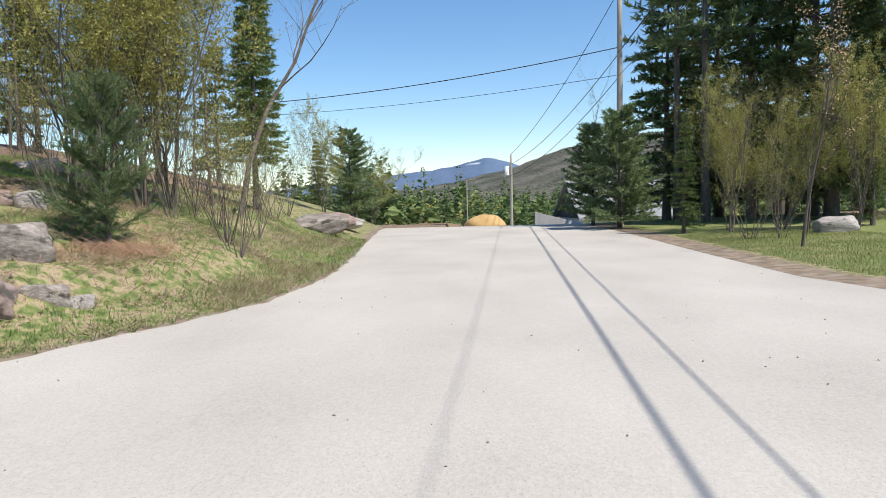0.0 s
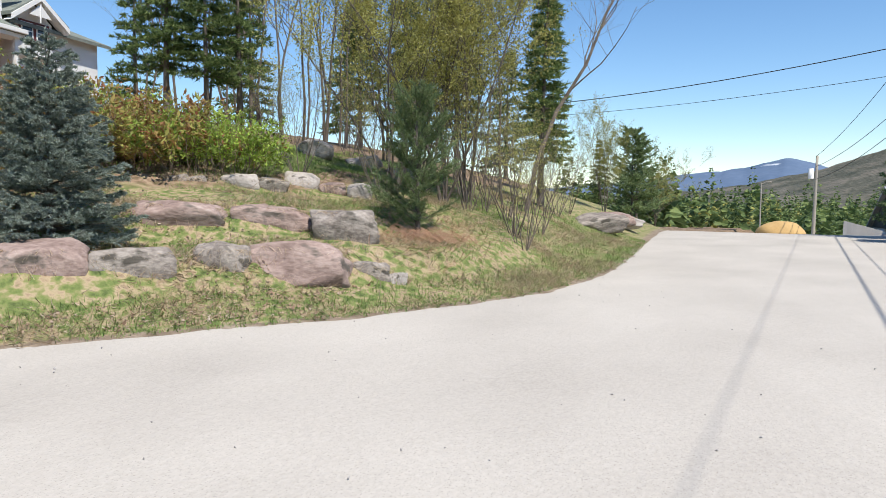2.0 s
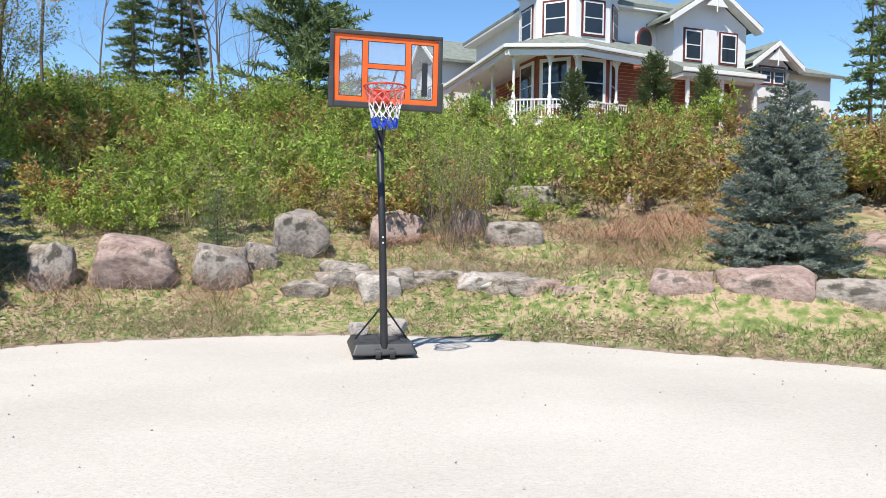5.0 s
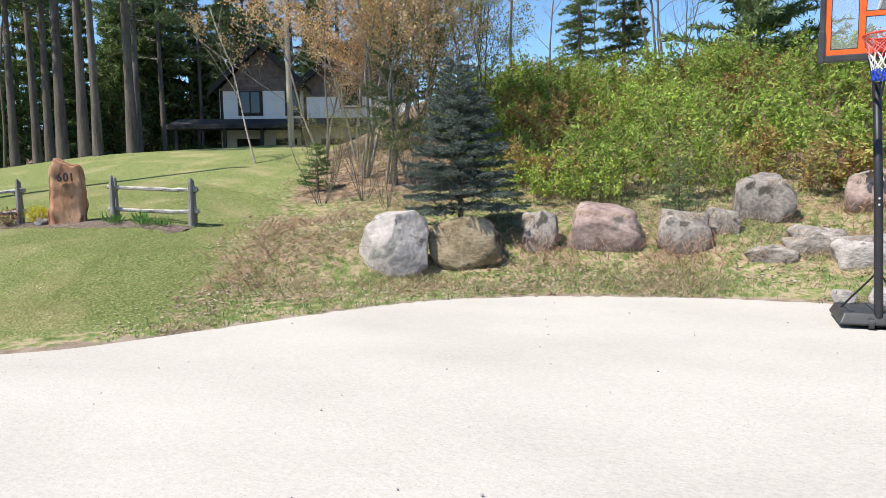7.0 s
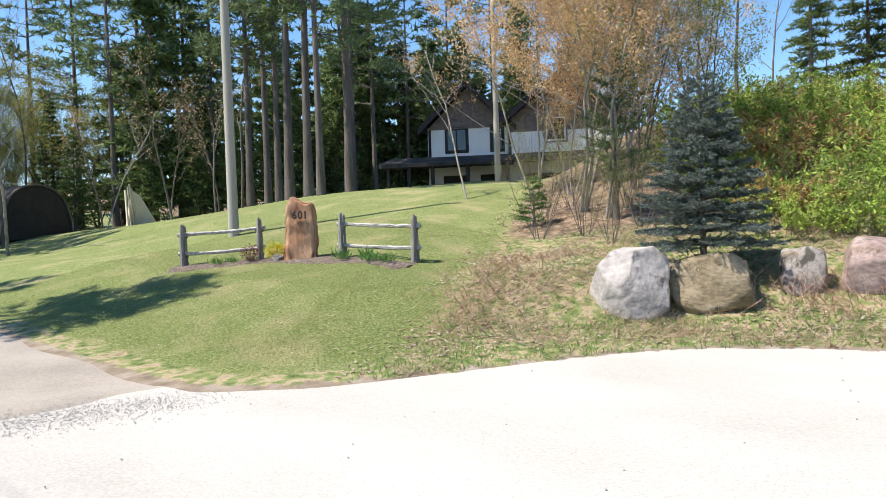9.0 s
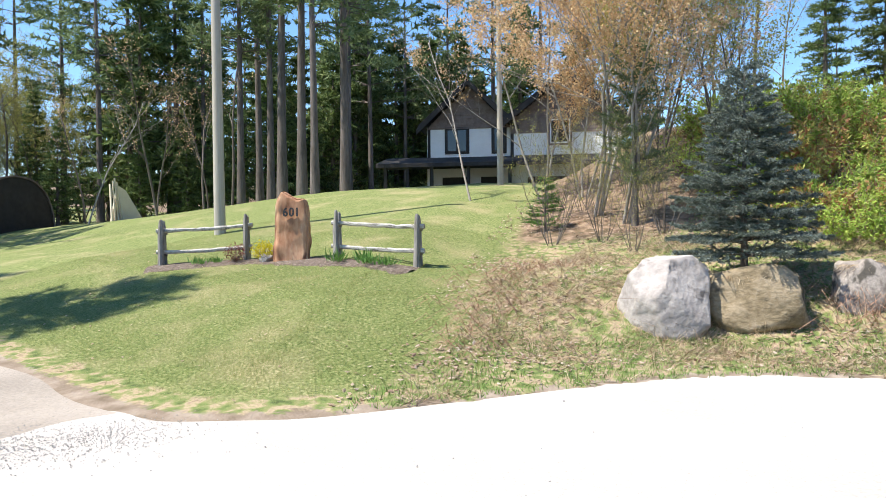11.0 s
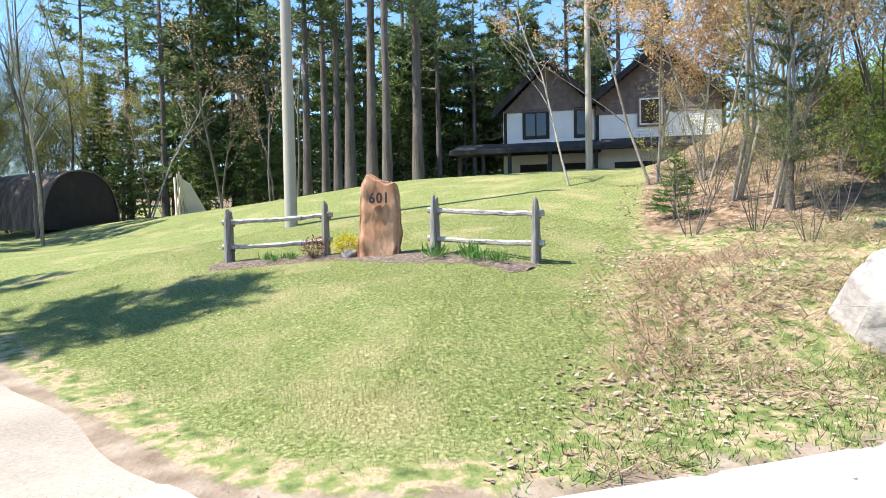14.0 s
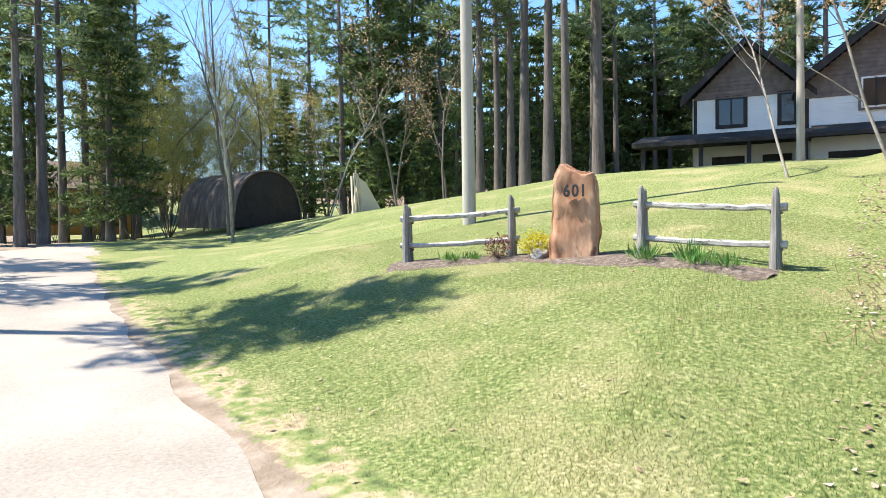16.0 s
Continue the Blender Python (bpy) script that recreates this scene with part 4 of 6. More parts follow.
# the unseen side of the drive, whose shade falls on the lawn
plant(shade_pine, [(2.7, -21.0)], 16, 1.0, 1.0)
plant(tall, [(5.2, -27.5), (5.8, -33.0)], 16, 0.85, 1.0)
plant(yellow_green, [(-14.0, -12.8)], 21, 1, 1)
plant(white_pine, [(-14.9, -11.0)], 22, 1, 1)
plant(white_pine, [(-12.7, -3.6)], 48, 0.33, 0.33)
plant(thicket, [(-13.1, 1.0), (-13.4, 1.6), (-13.8, 0.6)], 49, 0.55, 0.75)
plant(budding, [(-17.6, -11.8), (-19.5, -10.6)], 23, 0.8, 0.95)
plant(thicket, [(-13.3, 0.7), (-12.6, -3.4), (-16.2, -11.4), (-17.0, -12.2), (-13.4, -11.0), (-12.6, -9.9), (-14.2, -10.0), (-15.0, -13.2), (-16.4, -13.2), (-13.0, -12.0)], 24, 0.5, 0.8)
plant(budding, [(-6.5, -47.5), (-9.0, -52.0), (-12.5, -50.5), (-15.0, -48.0), (-5.5, -58.0), (-19.0, -52.0)], 26, 0.95, 1.3)
plant(thicket, [(-4.5, -46.0), (-7.5, -48.0), (-10.5, -49.0), (-13.5, -47.0), (-17.5, -45.5), (-20.5, -45.0), (-24.0, -41.0), (-27.5, -40.5), (-31.0, -39.5), (-3.0, -49.0), (-2.0, -46.0)], 27, 0.8, 1.2)
rng = random.Random(5)
woods = []
while len(woods) < 52:
    x, y = rng.uniform(-62, 2), rng.uniform(-72, -36)
    if y < -40 - 0.12 * x and y > -72 and (x + 20) ** 2 + (y + 34) ** 2 > 60 and not (-17 < x < -5 and y > -49) and not (x > -17 and rng.random() < 0.6) and all((x - p) ** 2 + (y - q) ** 2 > 7 for p, q in woods):
        woods.append((x, y))
woods += [(-34, -42), (-37, -44), (-40, -43), (-43, -40), (-46, -36), (-48, -32), (-50, -28), (-26, -41), (-29, -42)]
plant(wood_fir, woods, 17, 0.75, 1.35)

# the shrub belt on the bank
rng = random.Random(6)
belt = []
tries = 0
while len(belt) < 150 and tries < 9000:
    tries += 1
    x, y = rng.uniform(-32, -11), rng.uniform(-13, 9)
    d = float(edge_distance([x], [y])[0])
    s = (x + 5) * -0.47 + (y + 8.6) * 0.88
    lo = 4.6 if y < 1 else (6.2 if y < 5 else 6.6 + 0.0 * y)
    hi = 21 if y < 5 else 11
    if lo < d < hi and s > 4.6 and all((x - p) ** 2 + (y - q) ** 2 > 0.75 for p, q in belt):
        belt.append((x, y))
plant(green_bush, [p for i, p in enumerate(belt) if i % 4 and p[1] < 5.5], 18, 0.5, 1.45)
plant(bronze_bush, [p for i, p in enumerate(belt) if not (i % 4 and p[1] < 5.5)], 19, 0.55, 1.35)
plant(bronze_bush, [(-14.9, 9.0), (-16.3, 10.0), (-14.5, 9.4), (-16.0, 10.5), (-15.6, 11.0), (-13.9, 10.3), (-15.2, 11.4), (-13.5, 10.7), (-14.8, 11.9), (-17.2, 11.8)], 28, 1.0, 1.4)
plant(green_bush, [(-13.2, 11.1), (-14.5, 12.3), (-12.8, 11.5), (-14.2, 10.0), (-13.9, 12.6), (-16.8, 10.9), (-12.5, 11.9)], 29, 0.9, 1.25)
rng = random.Random(16)
plant(green_bush, [(rng.uniform(-26.5, -18.5), rng.uniform(2.5, 13.0)) for _ in range(26)], 32, 0.7, 1.2)
plant(bronze_bush, [(rng.uniform(-26, -19), rng.uniform(5.0, 13.5)) for _ in range(8)], 33, 0.7, 1.2)
plant(cedar, [(-26.4, 7.4), (-26.2, 10.6), (-26.5, 12.9)], 20, 0.9, 1.2)

# ---- boulders ----
SHADE = {ROCK.name: "grey", PINKROCK.name: "pinkish brown", PALEROCK.name: "pale grey", MOSSROCK.name: "brown mossy"}
for x, y, z, size, mat_, k, turn in (
    (-10.2, 3.95, 0.44, (0.93, 0.72, 0.53), PINKROCK, 0, 62),
    (-9.72, 5.03, 0.39, (1.21, 0.93, 0.63), PINKROCK, 1, 56),
    (-9.0, 6.12, 0.34, (1.2, 0.93, 0.57), ROCK, 2, 49),
    (-8.24, 7.12, 0.33, (0.79, 0.6, 0.62), ROCK, 3, 43),
    (-7.52, 8.08, 0.25, (1.52, 1.0, 0.66), PINKROCK, 4, 37),
    (-6.89, 9.12, 0.24, (0.7, 0.54, 0.36), ROCK, 5, 32),
    (-6.44, 9.31, 0.19, (0.32, 0.24, 0.25), PALEROCK, 6, 29),
    (-10.24, 8.15, 1.01, (1.47, 1.0, 0.56), PINKROCK, 7, 46),
    (-9.3, 9.4, 0.97, (1.43, 1.0, 0.55), PINKROCK, 8, 40),
    (-7.96, 9.89, 0.82, (1.19, 0.92, 0.62), ROCK, 0, 34),
    (-12.72, 10.2, 1.84, (0.46, 0.35, 0.32), ROCK, 1, 47),
    (-12.41, 10.51, 1.82, (0.43, 0.33, 0.32), ROCK, 2, 46),
    (-12.02, 11.41, 1.79, (0.79, 0.61, 0.42), PALEROCK, 3, 42),
    (-11.66, 12.02, 1.78, (0.8, 0.62, 0.36), ROCK, 4, 40),
    (-11.62, 13.12, 1.8, (0.87, 0.67, 0.5), PALEROCK, 5, 38),
    (-10.8, 13.36, 1.7, (0.59, 0.45, 0.35), PINKROCK, 6, 35),
    (-10.2, 13.66, 1.63, (0.59, 0.45, 0.39), PALEROCK, 7, 33),
    (-13.54, 2.02, 1.13, (1.17, 0.9, 0.57), ROCK, 2, 77),
    (-14.27, 1.2, 1.3, (0.6, 0.47, 0.63), PINKROCK, 3, 81),
    (-14.43, -0.3, 1.24, (0.77, 0.59, 0.61), ROCK, 4, 87),
    (-17.14, 3.31, 2.1, (1.29, 1.0, 0.51), ROCK, 5, 75),
    (-15.83, 5.68, 2.07, (0.64, 0.49, 0.38), PINKROCK, 6, 66),
    (-17.89, 2.05, 2.18, (0.72, 0.56, 0.64), ROCK, 7, 80),
    (-13.58, -2.21, 0.96, (0.97, 0.74, 0.86), ROCK, 8, -267),
    (-12.23, -3.47, 0.42, (0.85, 0.65, 0.8), ROCK, 0, -261),
    (-12.71, -2.84, 0.72, (0.51, 0.39, 0.52), ROCK, 1, -264),
    (-12.06, -4.83, 0.42, (1.25, 0.95, 0.88), PINKROCK, 2, -255),
    (-11.56, -5.94, 0.51, (0.63, 0.48, 0.73), ROCK, 3, -250),
    (-10.78, -7.12, 0.29, (1.22, 0.95, 0.84), MOSSROCK, 4, -244),
    (-9.76, -8.07, 0.25, (1.16, 1.05, 1.05), PALEROCK, 9, -238),
    (-14.08, -0.31, 1.13, (0.99, 0.76, 0.67), PINKROCK, 6, 86),
):
    boulder(x, y, (size[0] * 1.08, size[1], size[2] * 1.12), mat_, SHADE[mat_.name] + (" large" if size[0] > 1.2 else " small" if size[0] < 0.6 else "") + " boulder set in the grassy bank", k, turn, z=z, sink=0.06, group="boulders of the bank")
for x, y, size, mat_, k in ((-14.5, 17.4, (1.1, 0.8, 0.6), PALEROCK, 8), (-13.5, 18.6, (1.2, 0.8, 0.45), PALEROCK, 0), (-12.4, 19.4, (1.1, 0.7, 0.4), PALEROCK, 1), (-7.6, 26.0, (2.0, 1.2, 0.7), ROCK, 4), (-7.9, 28.5, (2.2, 1.2, 0.6), PINKROCK, 5), (-8.2, 31.0, (2.4, 1.2, 0.5), PALEROCK, 6)):
    boulder(x, y, size, mat_, SHADE[mat_.name] + " boulder on the upper bank beside the road", k, 40, group="boulders of the bank")
boulder(10.4, 24.4, (1.3, 0.8, 0.6), PALEROCK, "long pale boulder on the lawn by the trees", 3, 10)
# low ledge of broken bedrock behind the hoop
for x, y, z, size, mat_, k, turn in (
    (-12.13, -0.59, 0.36, (0.9, 0.6, 0.56), ROCK, 0, 88),
    (-12.42, -1.32, 0.5, (0.67, 0.6, 0.52), ROCK, 1, -269),
    (-12.15, 0.03, 0.44, (0.47, 0.6, 0.32), ROCK, 2, 85),
    (-11.92, 0.89, 0.46, (0.47, 0.6, 0.4), PALEROCK, 3, 80),
    (-11.7, 1.34, 0.44, (0.56, 0.6, 0.33), PALEROCK, 4, 78),
    (-11.37, 1.91, 0.41, (0.8, 0.6, 0.4), ROCK, 5, 74),
    (-10.96, 2.6, 0.38, (0.82, 0.6, 0.37), PINKROCK, 6, 70),
    (-12.2, 0.46, 0.53, (0.63, 0.6, 0.35), ROCK, 7, 82),
    (-12.12, -2.03, 0.33, (0.69, 0.6, 0.39), ROCK, 8, -267),
    (-12.36, -1.37, 0.47, (0.77, 0.6, 0.44), ROCK, 0, 90),
    (-11.9, -0.74, 0.29, (0.59, 0.6, 0.54), PALEROCK, 1, 87),
    (-12.22, -0.06, 0.47, (0.76, 0.6, 0.39), ROCK, 2, 84),
    (-12.18, 0.55, 0.53, (0.58, 0.6, 0.36), ROCK, 3, 81),
    (-11.79, 0.97, 0.4, (0.51, 0.6, 0.47), PALEROCK, 4, 79),
    (-11.62, 1.5, 0.45, (0.74, 0.6, 0.42), ROCK, 5, 77),
    (-11.32, 2.03, 0.39, (0.63, 0.6, 0.42), PINKROCK, 6, 74),
):
    boulder(x, y, (size[0] * 1.25, size[1], size[2]), mat_, SHADE[mat_.name] + " slab of broken bedrock in the bank", k, turn, z=z, sink=0.08, name="ledge_rock", group="bedrock ledge")

# ---- basketball hoop ----
def hoop():
    t = thing("basketball_hoop", pose(-8.25, -0.82, 0.02, 0, 0, 4), "portable basketball hoop with a clear backboard on a black wheeled base", "basketball hoop")
    bm = bmesh.new()
    vs = box(bm, (-0.85, -0.40, 0.03), (0.10, 0.40, 0.17), 0.03)
    for v in bm.verts:
        if v.co.z > 0.1:
            v.co.x = -0.375 + (v.co.x + 0.375) * 0.88
            v.co.y *= 0.9
    base = part("base_tank", bm, PLASTIC, t, "black moulded plastic tank", True)
    base.modifiers.new("edges", "WEIGHTED_NORMAL")
    for k in (-0.26, 0, 0.26):
        part("moulded_rib", boxed((-0.7, k - 0.03, 0.165), (-0.05, k + 0.03, 0.185), 0.008), PLASTIC, t)
    for k in (-0.085, 0.085):
        hp = Heap()
        hp.tube([(0.09, k - 0.03, 0.06), (0.09, k + 0.03, 0.06)], [0.06, 0.06], 16)
        part_of("wheel", hp.mesh("wheel"), PLASTIC, t)
    hp = Heap()
    hp.tube([(0.02, 0, 0.06), (0.0, -0.03, 1.5), (0.0, -0.075, 2.75)], [0.048, 0.046, 0.044], 16)
    pole = part_of("pole", hp.mesh("pole"), BLACK, t, smooth=True)
    for z in (1.40, 1.47):
        hp = Heap()
        hp.tube([(0.045, -0.028, z), (0.056, -0.028, z)], [0.011, 0.009], 8)
        part_of("bolt", hp.mesh("bolt"), NETWHITE, t, "bright steel bolt")
    for k in (-1, 1):
        hp = Heap()
        hp.tube([(-0.35, 0.33 * k, 0.17), (0.0, 0.02 * k - 0.015, 0.62)], [0.012, 0.012], 8)
        part_of("brace", hp.mesh("brace"), BLACK, t)
    # board: its face looks towards +x
    bx, cy, w, lo, hi = 0.5, -0.115, 1.24, 2.98, 3.77
    m = Matrix.Translation((bx, cy, 0)) @ Matrix.Rotation(radians(-1.0), 4, "X")
    frame_parts = [((-w / 2 - 0.03, lo - 0.05), (w / 2 + 0.03, lo + 0.02)), ((-w / 2 - 0.02, hi - 0.03), (w / 2 + 0.02, hi + 0.02)), ((-w / 2 - 0.02, lo + 0.02), (-w / 2 + 0.03, hi - 0.03)), ((w / 2 - 0.03, lo + 0.02), (w / 2 + 0.02, hi - 0.03))]
    glass = part("backboard", boxed((-0.006, -w / 2, lo), (0.006, w / 2, hi), 0, m), ACRYLIC, t, "clear acrylic backboard")
    for (y0, z0), (y1, z1) in frame_parts:
        part("frame_bar", boxed((-0.03, y0, z0), (0.03, y1, z1), 0.012, m), PLASTIC, glass, "black padded frame bar")
    for k in (-1, 1):
        part("corner_pad", boxed((-0.034, k * (w / 2) - 0.03, lo - 0.06), (0.036, k * (w / 2) + 0.035, lo + 0.28), 0.014, m), PLASTIC, glass, "black corner pad")
    bars = [((-w / 2 + 0.03, lo + 0.02), (w / 2 - 0.03, lo + 0.075)), ((-w / 2 + 0.03, hi - 0.085), (w / 2 - 0.03, hi - 0.03)), ((-w / 2 + 0.03, lo + 0.075), (-w / 2 + 0.085, hi - 0.085)), ((w / 2 - 0.085, lo + 0.075), (w / 2 - 0.03, hi - 0.085)),
            ((-0.275, lo + 0.075), (-0.215, hi - 0.085)), ((0.215, lo + 0.075), (0.275, hi - 0.085)), ((-0.215, lo + 0.40), (0.215, lo + 0.45))]
    for (y0, z0), (y1, z1) in bars:
        part("stripe", boxed((0.0065, y0, z0), (0.0105, y1, z1), 0, m), ORANGE, glass, "orange stripe")
        part("stripe", boxed((0.0055, y0 - 0.008, z0 - 0.008), (0.0085, y1 + 0.008, z1 + 0.008), 0, m), BLACK, glass, "thin black outline")
    for q, (z0, z1, yy) in enumerate([(lo + 0.12, lo + 0.50, 0.44), (lo + 0.53, lo + 0.66, 0.44)]):
        part("lettering", prism([(yy - 0.035, z0), (yy + 0.035, z0 + 0.02), (yy + 0.035, z1), (yy - 0.03, z1 - 0.02)], 0.0068, 0.010, "x") if q else boxed((0.0068, yy - 0.035, z0), (0.010, yy + 0.03, z1), 0, m), BLACK, glass, "plain dark maker's mark")
    for k in (-1, 1):
        hp = Heap()
        hp.tube([(0.0, -0.07 + 0.03 * k, 2.74), (0.25, cy + 0.10 * k, 3.05), (0.47, cy + 0.20 * k, 3.45)], [0.014] * 3, 6)
        part_of("board_arm", hp.mesh("board_arm"), BLACK, t)
        hp = Heap()
        hp.tube([(0.0, -0.07 + 0.03 * k, 2.55), (0.47, cy + 0.09 * k, 3.06)], [0.014] * 2, 6)
        part_of("board_arm", hp.mesh("board_arm"), BLACK, t)
    part("rim_bracket", boxed((0.50, cy - 0.09, 3.0), (0.62, cy + 0.09, 3.12), 0.01), REDSTEEL, t, "red steel bracket")
    rc, rr, rz = (0.86, cy), 0.228, 3.115
    hp = Heap()
    ring = [(rc[0] + rr * math.cos(a), rc[1] + rr * math.sin(a), rz) for a in (2 * math.pi * k / 40 for k in range(41))]
    hp.tube(ring, [0.011] * 41, 8)
    for k in (-1, 1):
        hp.tube([(0.60, cy + 0.07 * k, 3.04), (0.70, cy + 0.13 * k, 3.06), (0.74, cy + 0.19 * k, rz)], [0.007] * 3, 6)
    rim = part_of("rim", hp.mesh("rim"), REDSTEEL, t, "red-orange steel rim", True)
    # net: three bands of diamond mesh
    def net_r(f):
        return rr * (1 - 0.62 * f + 0.18 * f * f)
    for name, f0, f1, mt in (("red_net_band", 0.0, 0.42, NETRED), ("white_net_band", 0.42, 0.78, NETWHITE), ("blue_net_band", 0.78, 1.0, NETBLUE)):
        hp = Heap()
        for k in range(12):
            for sgn in (-1, 1):
                pts = []
                for q in range(9):
                    f = f0 + (f1 - f0) * q / 8
                    a = 2 * math.pi * (k / 12) + sgn * f * 1.75 + 0.1 * math.sin(f * 11 + k)
                    pts.append((rc[0] + net_r(f) * math.cos(a), rc[1] + net_r(f) * math.sin(a), rz - 0.44 * f))
                hp.tube(pts, [0.0055 if f1 < 1 else 0.009] * 9, 4)
        part_of(name, hp.mesh(name), mt, rim, name.split("_")[0] + " cord net band")
    return t


hoop()
boulder(-8.98, -1.12, (0.28, 0.22, 0.18), PALEROCK, "pale stone weighing down the hoop base", 2, 20, z=0.17, sink=0.0, name="stone")
boulder(-8.93, -0.68, (0.36, 0.25, 0.22), PALEROCK, "pale stone weighing down the hoop base", 5, 60, z=0.17, sink=0.0, name="stone")


# ---- fence and number stone ----
def post(parent, x, y, z, h, seed, lean=(0, 0), r=0.064):
    rg = random.Random(seed)
    hp = Heap()
    pts = [(x + lean[0] * f, y + lean[1] * f, z + h * f) for f in (-0.25, 0, 0.3, 0.6, 0.85, 0.97, 1.0)]
    rad = [r * 1.1, r * 1.12, r * rg.uniform(0.9, 1.05), r * rg.uniform(0.85, 1), r * 0.8, r * 0.55, r * 0.35]
    hp.tube(pts, rad, 9)
    me = hp.mesh("post")
    for v in me.vertices:
        v.co += Vector((noise.noise(v.co * 9), noise.noise(v.co * 9 + Vector((5, 5, 5))), 0)) * 0.018
    return part_of("post", me, GREYPOST, parent)


def rail(parent, a, c, seed, r=0.042):
    hp = Heap()
    a, c = Vector(a), Vector(c)
    n = 14
    pts = [a + (c - a) * (i / n) + Vector((0, 0, 0.016 * noise.noise((i * 0.6, seed, 0)) - 0.02 * math.sin(math.pi * i / n))) for i in range(n + 1)]
    hp.tube(pts, [r * (1.2 if i in (0, n) else 1 + 0.25 * noise.noise((i * 0.9, seed, 4))) for i in range(n + 1)], 7)
    me = hp.mesh("rail")
    for v in me.vertices:
        v.co.z += 0.012 * noise.noise(v.co * 14)
    return part_of("rail", me, GREYWOOD, parent)


def fence(a, c, za, zc, h, seed, label):
    t = thing("split_rail_fence", pose(0, 0, 0), label, "fence", "fence panels")
    a, c = Vector((*a, 0)), Vector((*c, 0))
    u = (c - a).normalized()
    n = Vector((u.y, -u.x, 0)) * 0.085
    if n.x < 0:
        n = -n
    for p, z, s in ((a, za, seed), (c, zc, seed + 3)):
        post(t, p.x, p.y, z, h, s, (0.0, 0.01))
        post(t, p.x - 2 * n.x, p.y - 2 * n.y, z, h * 0.97, s + 1, (0.01, -0.01), 0.05)
    for f in (0.30, 0.76):
        q0, q1 = a - n - u * 0.12, c - n + u * 0.12
        rail(t, (q0.x, q0.y, za + h * f), (q1.x, q1.y, zc + h * f), seed + f * 10)
        for p, z in ((a, za), (c, zc)):
            hp = Heap()
            w = p - n
            hp.tube([w + Vector((0.1, 0, z + h * f - 0.06)), w + Vector((-0.1, 0, z + h * f - 0.06))], [0.025, 0.025], 7)
            part_of("cross_peg", hp.mesh("cross_peg"), GREYPOST, t)
    return t


P1, P2, P3, P4, ST = (-7.07, -17.5), (-8.2, -16.2), (-8.9, -14.22), (-9.55, -12.7), (-8.6, -15.2)
fence(P1, P2, ground_z(*P1), ground_z(*P2), 0.95, 1, "weathered grey split-rail cedar fence panel beside the number stone")
fence(P3, P4, ground_z(*P3), ground_z(*P4), 0.98, 7, "weathered grey split-rail cedar fence panel with tall rough posts")


def number_stone():
    zb = ground_z(*ST) - 0.1
    m = pose(ST[0], ST[1], zb, 0, 0, 132)
    t = thing("number_stone", m, "upright rust-brown stone slab with the number 601", "stone sign")
    outline = [(-0.44, 0), (0.42, 0), (0.44, 0.5), (0.43, 0.95), (0.41, 1.22), (0.33, 1.33), (0.2, 1.31), (0.08, 1.36), (-0.05, 1.38), (-0.14, 1.45), (-0.2, 1.46), (-0.27, 1.36), (-0.33, 1.26), (-0.36, 1.05), (-0.37, 0.8), (-0.42, 0.4)]
    bm = prism([(x * 0.8, z) for x, z in outline], -0.13, 0.13)
    bmesh.ops.bevel(bm, geom=list(bm.edges), offset=0.03, segments=2, affect="EDGES")
    bmesh.ops.triangulate(bm, faces=bm.faces)
    bmesh.ops.subdivide_edges(bm, edges=list(bm.edges), cuts=3, use_grid_fill=True)
    bmesh.ops.subdivide_edges(bm, edges=[e for e in bm.edges if e.calc_length() > 0.08], cuts=1, use_grid_fill=True)
    for v in bm.verts:
        face = 1 - step(0.85, 1.0, np.array([1.0 if abs(v.co.x - 0.05) < 0.25 and 0.9 < v.co.z < 1.25 and v.co.y < 0 else 0.0]))[0]
        v.co += Vector((noise.noise(v.co * 5), noise.noise(v.co * 4 + Vector((3, 1, 0))) * (0.4 + 0.6 * face), noise.noise(v.co * 6 + Vector((0, 7, 0))) * 0.6)) * 0.035
    part("slab", bm, RUST, t, smooth=True)
    for ch, x in (("6", -0.085), ("0", 0.035), ("1", 0.145)):
        cu = bpy.data.curves.new("numeral", "FONT")
        cu.body, cu.size, cu.extrude, cu.offset, cu.align_x = ch, 0.235, 0.012, 0.006, "CENTER"
        ob = new("numeral", cu)
        dep = bpy.context.evaluated_depsgraph_get()
        me = bpy.data.meshes.new_from_object(ob.evaluated_get(dep))
        bpy.data.objects.remove(ob)
        p = part_of("numeral", me, BLACK, t, "black metal numeral")
        p.matrix_local = pose(x, -0.178, 0.97, 90, 0, 0) @ Matrix.Diagonal((0.85, 1, 1, 1))
    return t


number_stone()
boulder(-8.35, -15.65, (0.34, 0.25, 0.18), PALEROCK, "small pale stone in the mulch bed", 4, 30, name="stone", sink=0.04)

# mulch bed under the fence
line = smooth_line([(-6.7, -17.7), (-7.6, -16.7), (-8.45, -15.7), (-8.75, -14.4), (-9.2, -12.3)], 40)
tan = unit(np.gradient(line, axis=0))
mv, mf = [], []
for i, (p, t) in enumerate(zip(line, tan)):
    for k in range(9):
        off = (k / 8 - 0.5) * (0.95 + 0.2 * math.sin(i * 0.35) + 0.1 * math.sin(i * 1.9)) * (0.4 if i in (0, 39) else 1)
        x, y = p[0] + t[1] * off, p[1] - t[0] * off
        mv.append((x, y, ground_z(x, y) + 0.05 * (1 - (k / 4 - 1) ** 2) + 0.012 * noise.noise((x * 7, y * 7, 0)) - 0.02))
    if i:
        mf += [((i - 1) * 9 + k, (i - 1) * 9 + k + 1, i * 9 + k + 1, i * 9 + k) for k in range(8)]
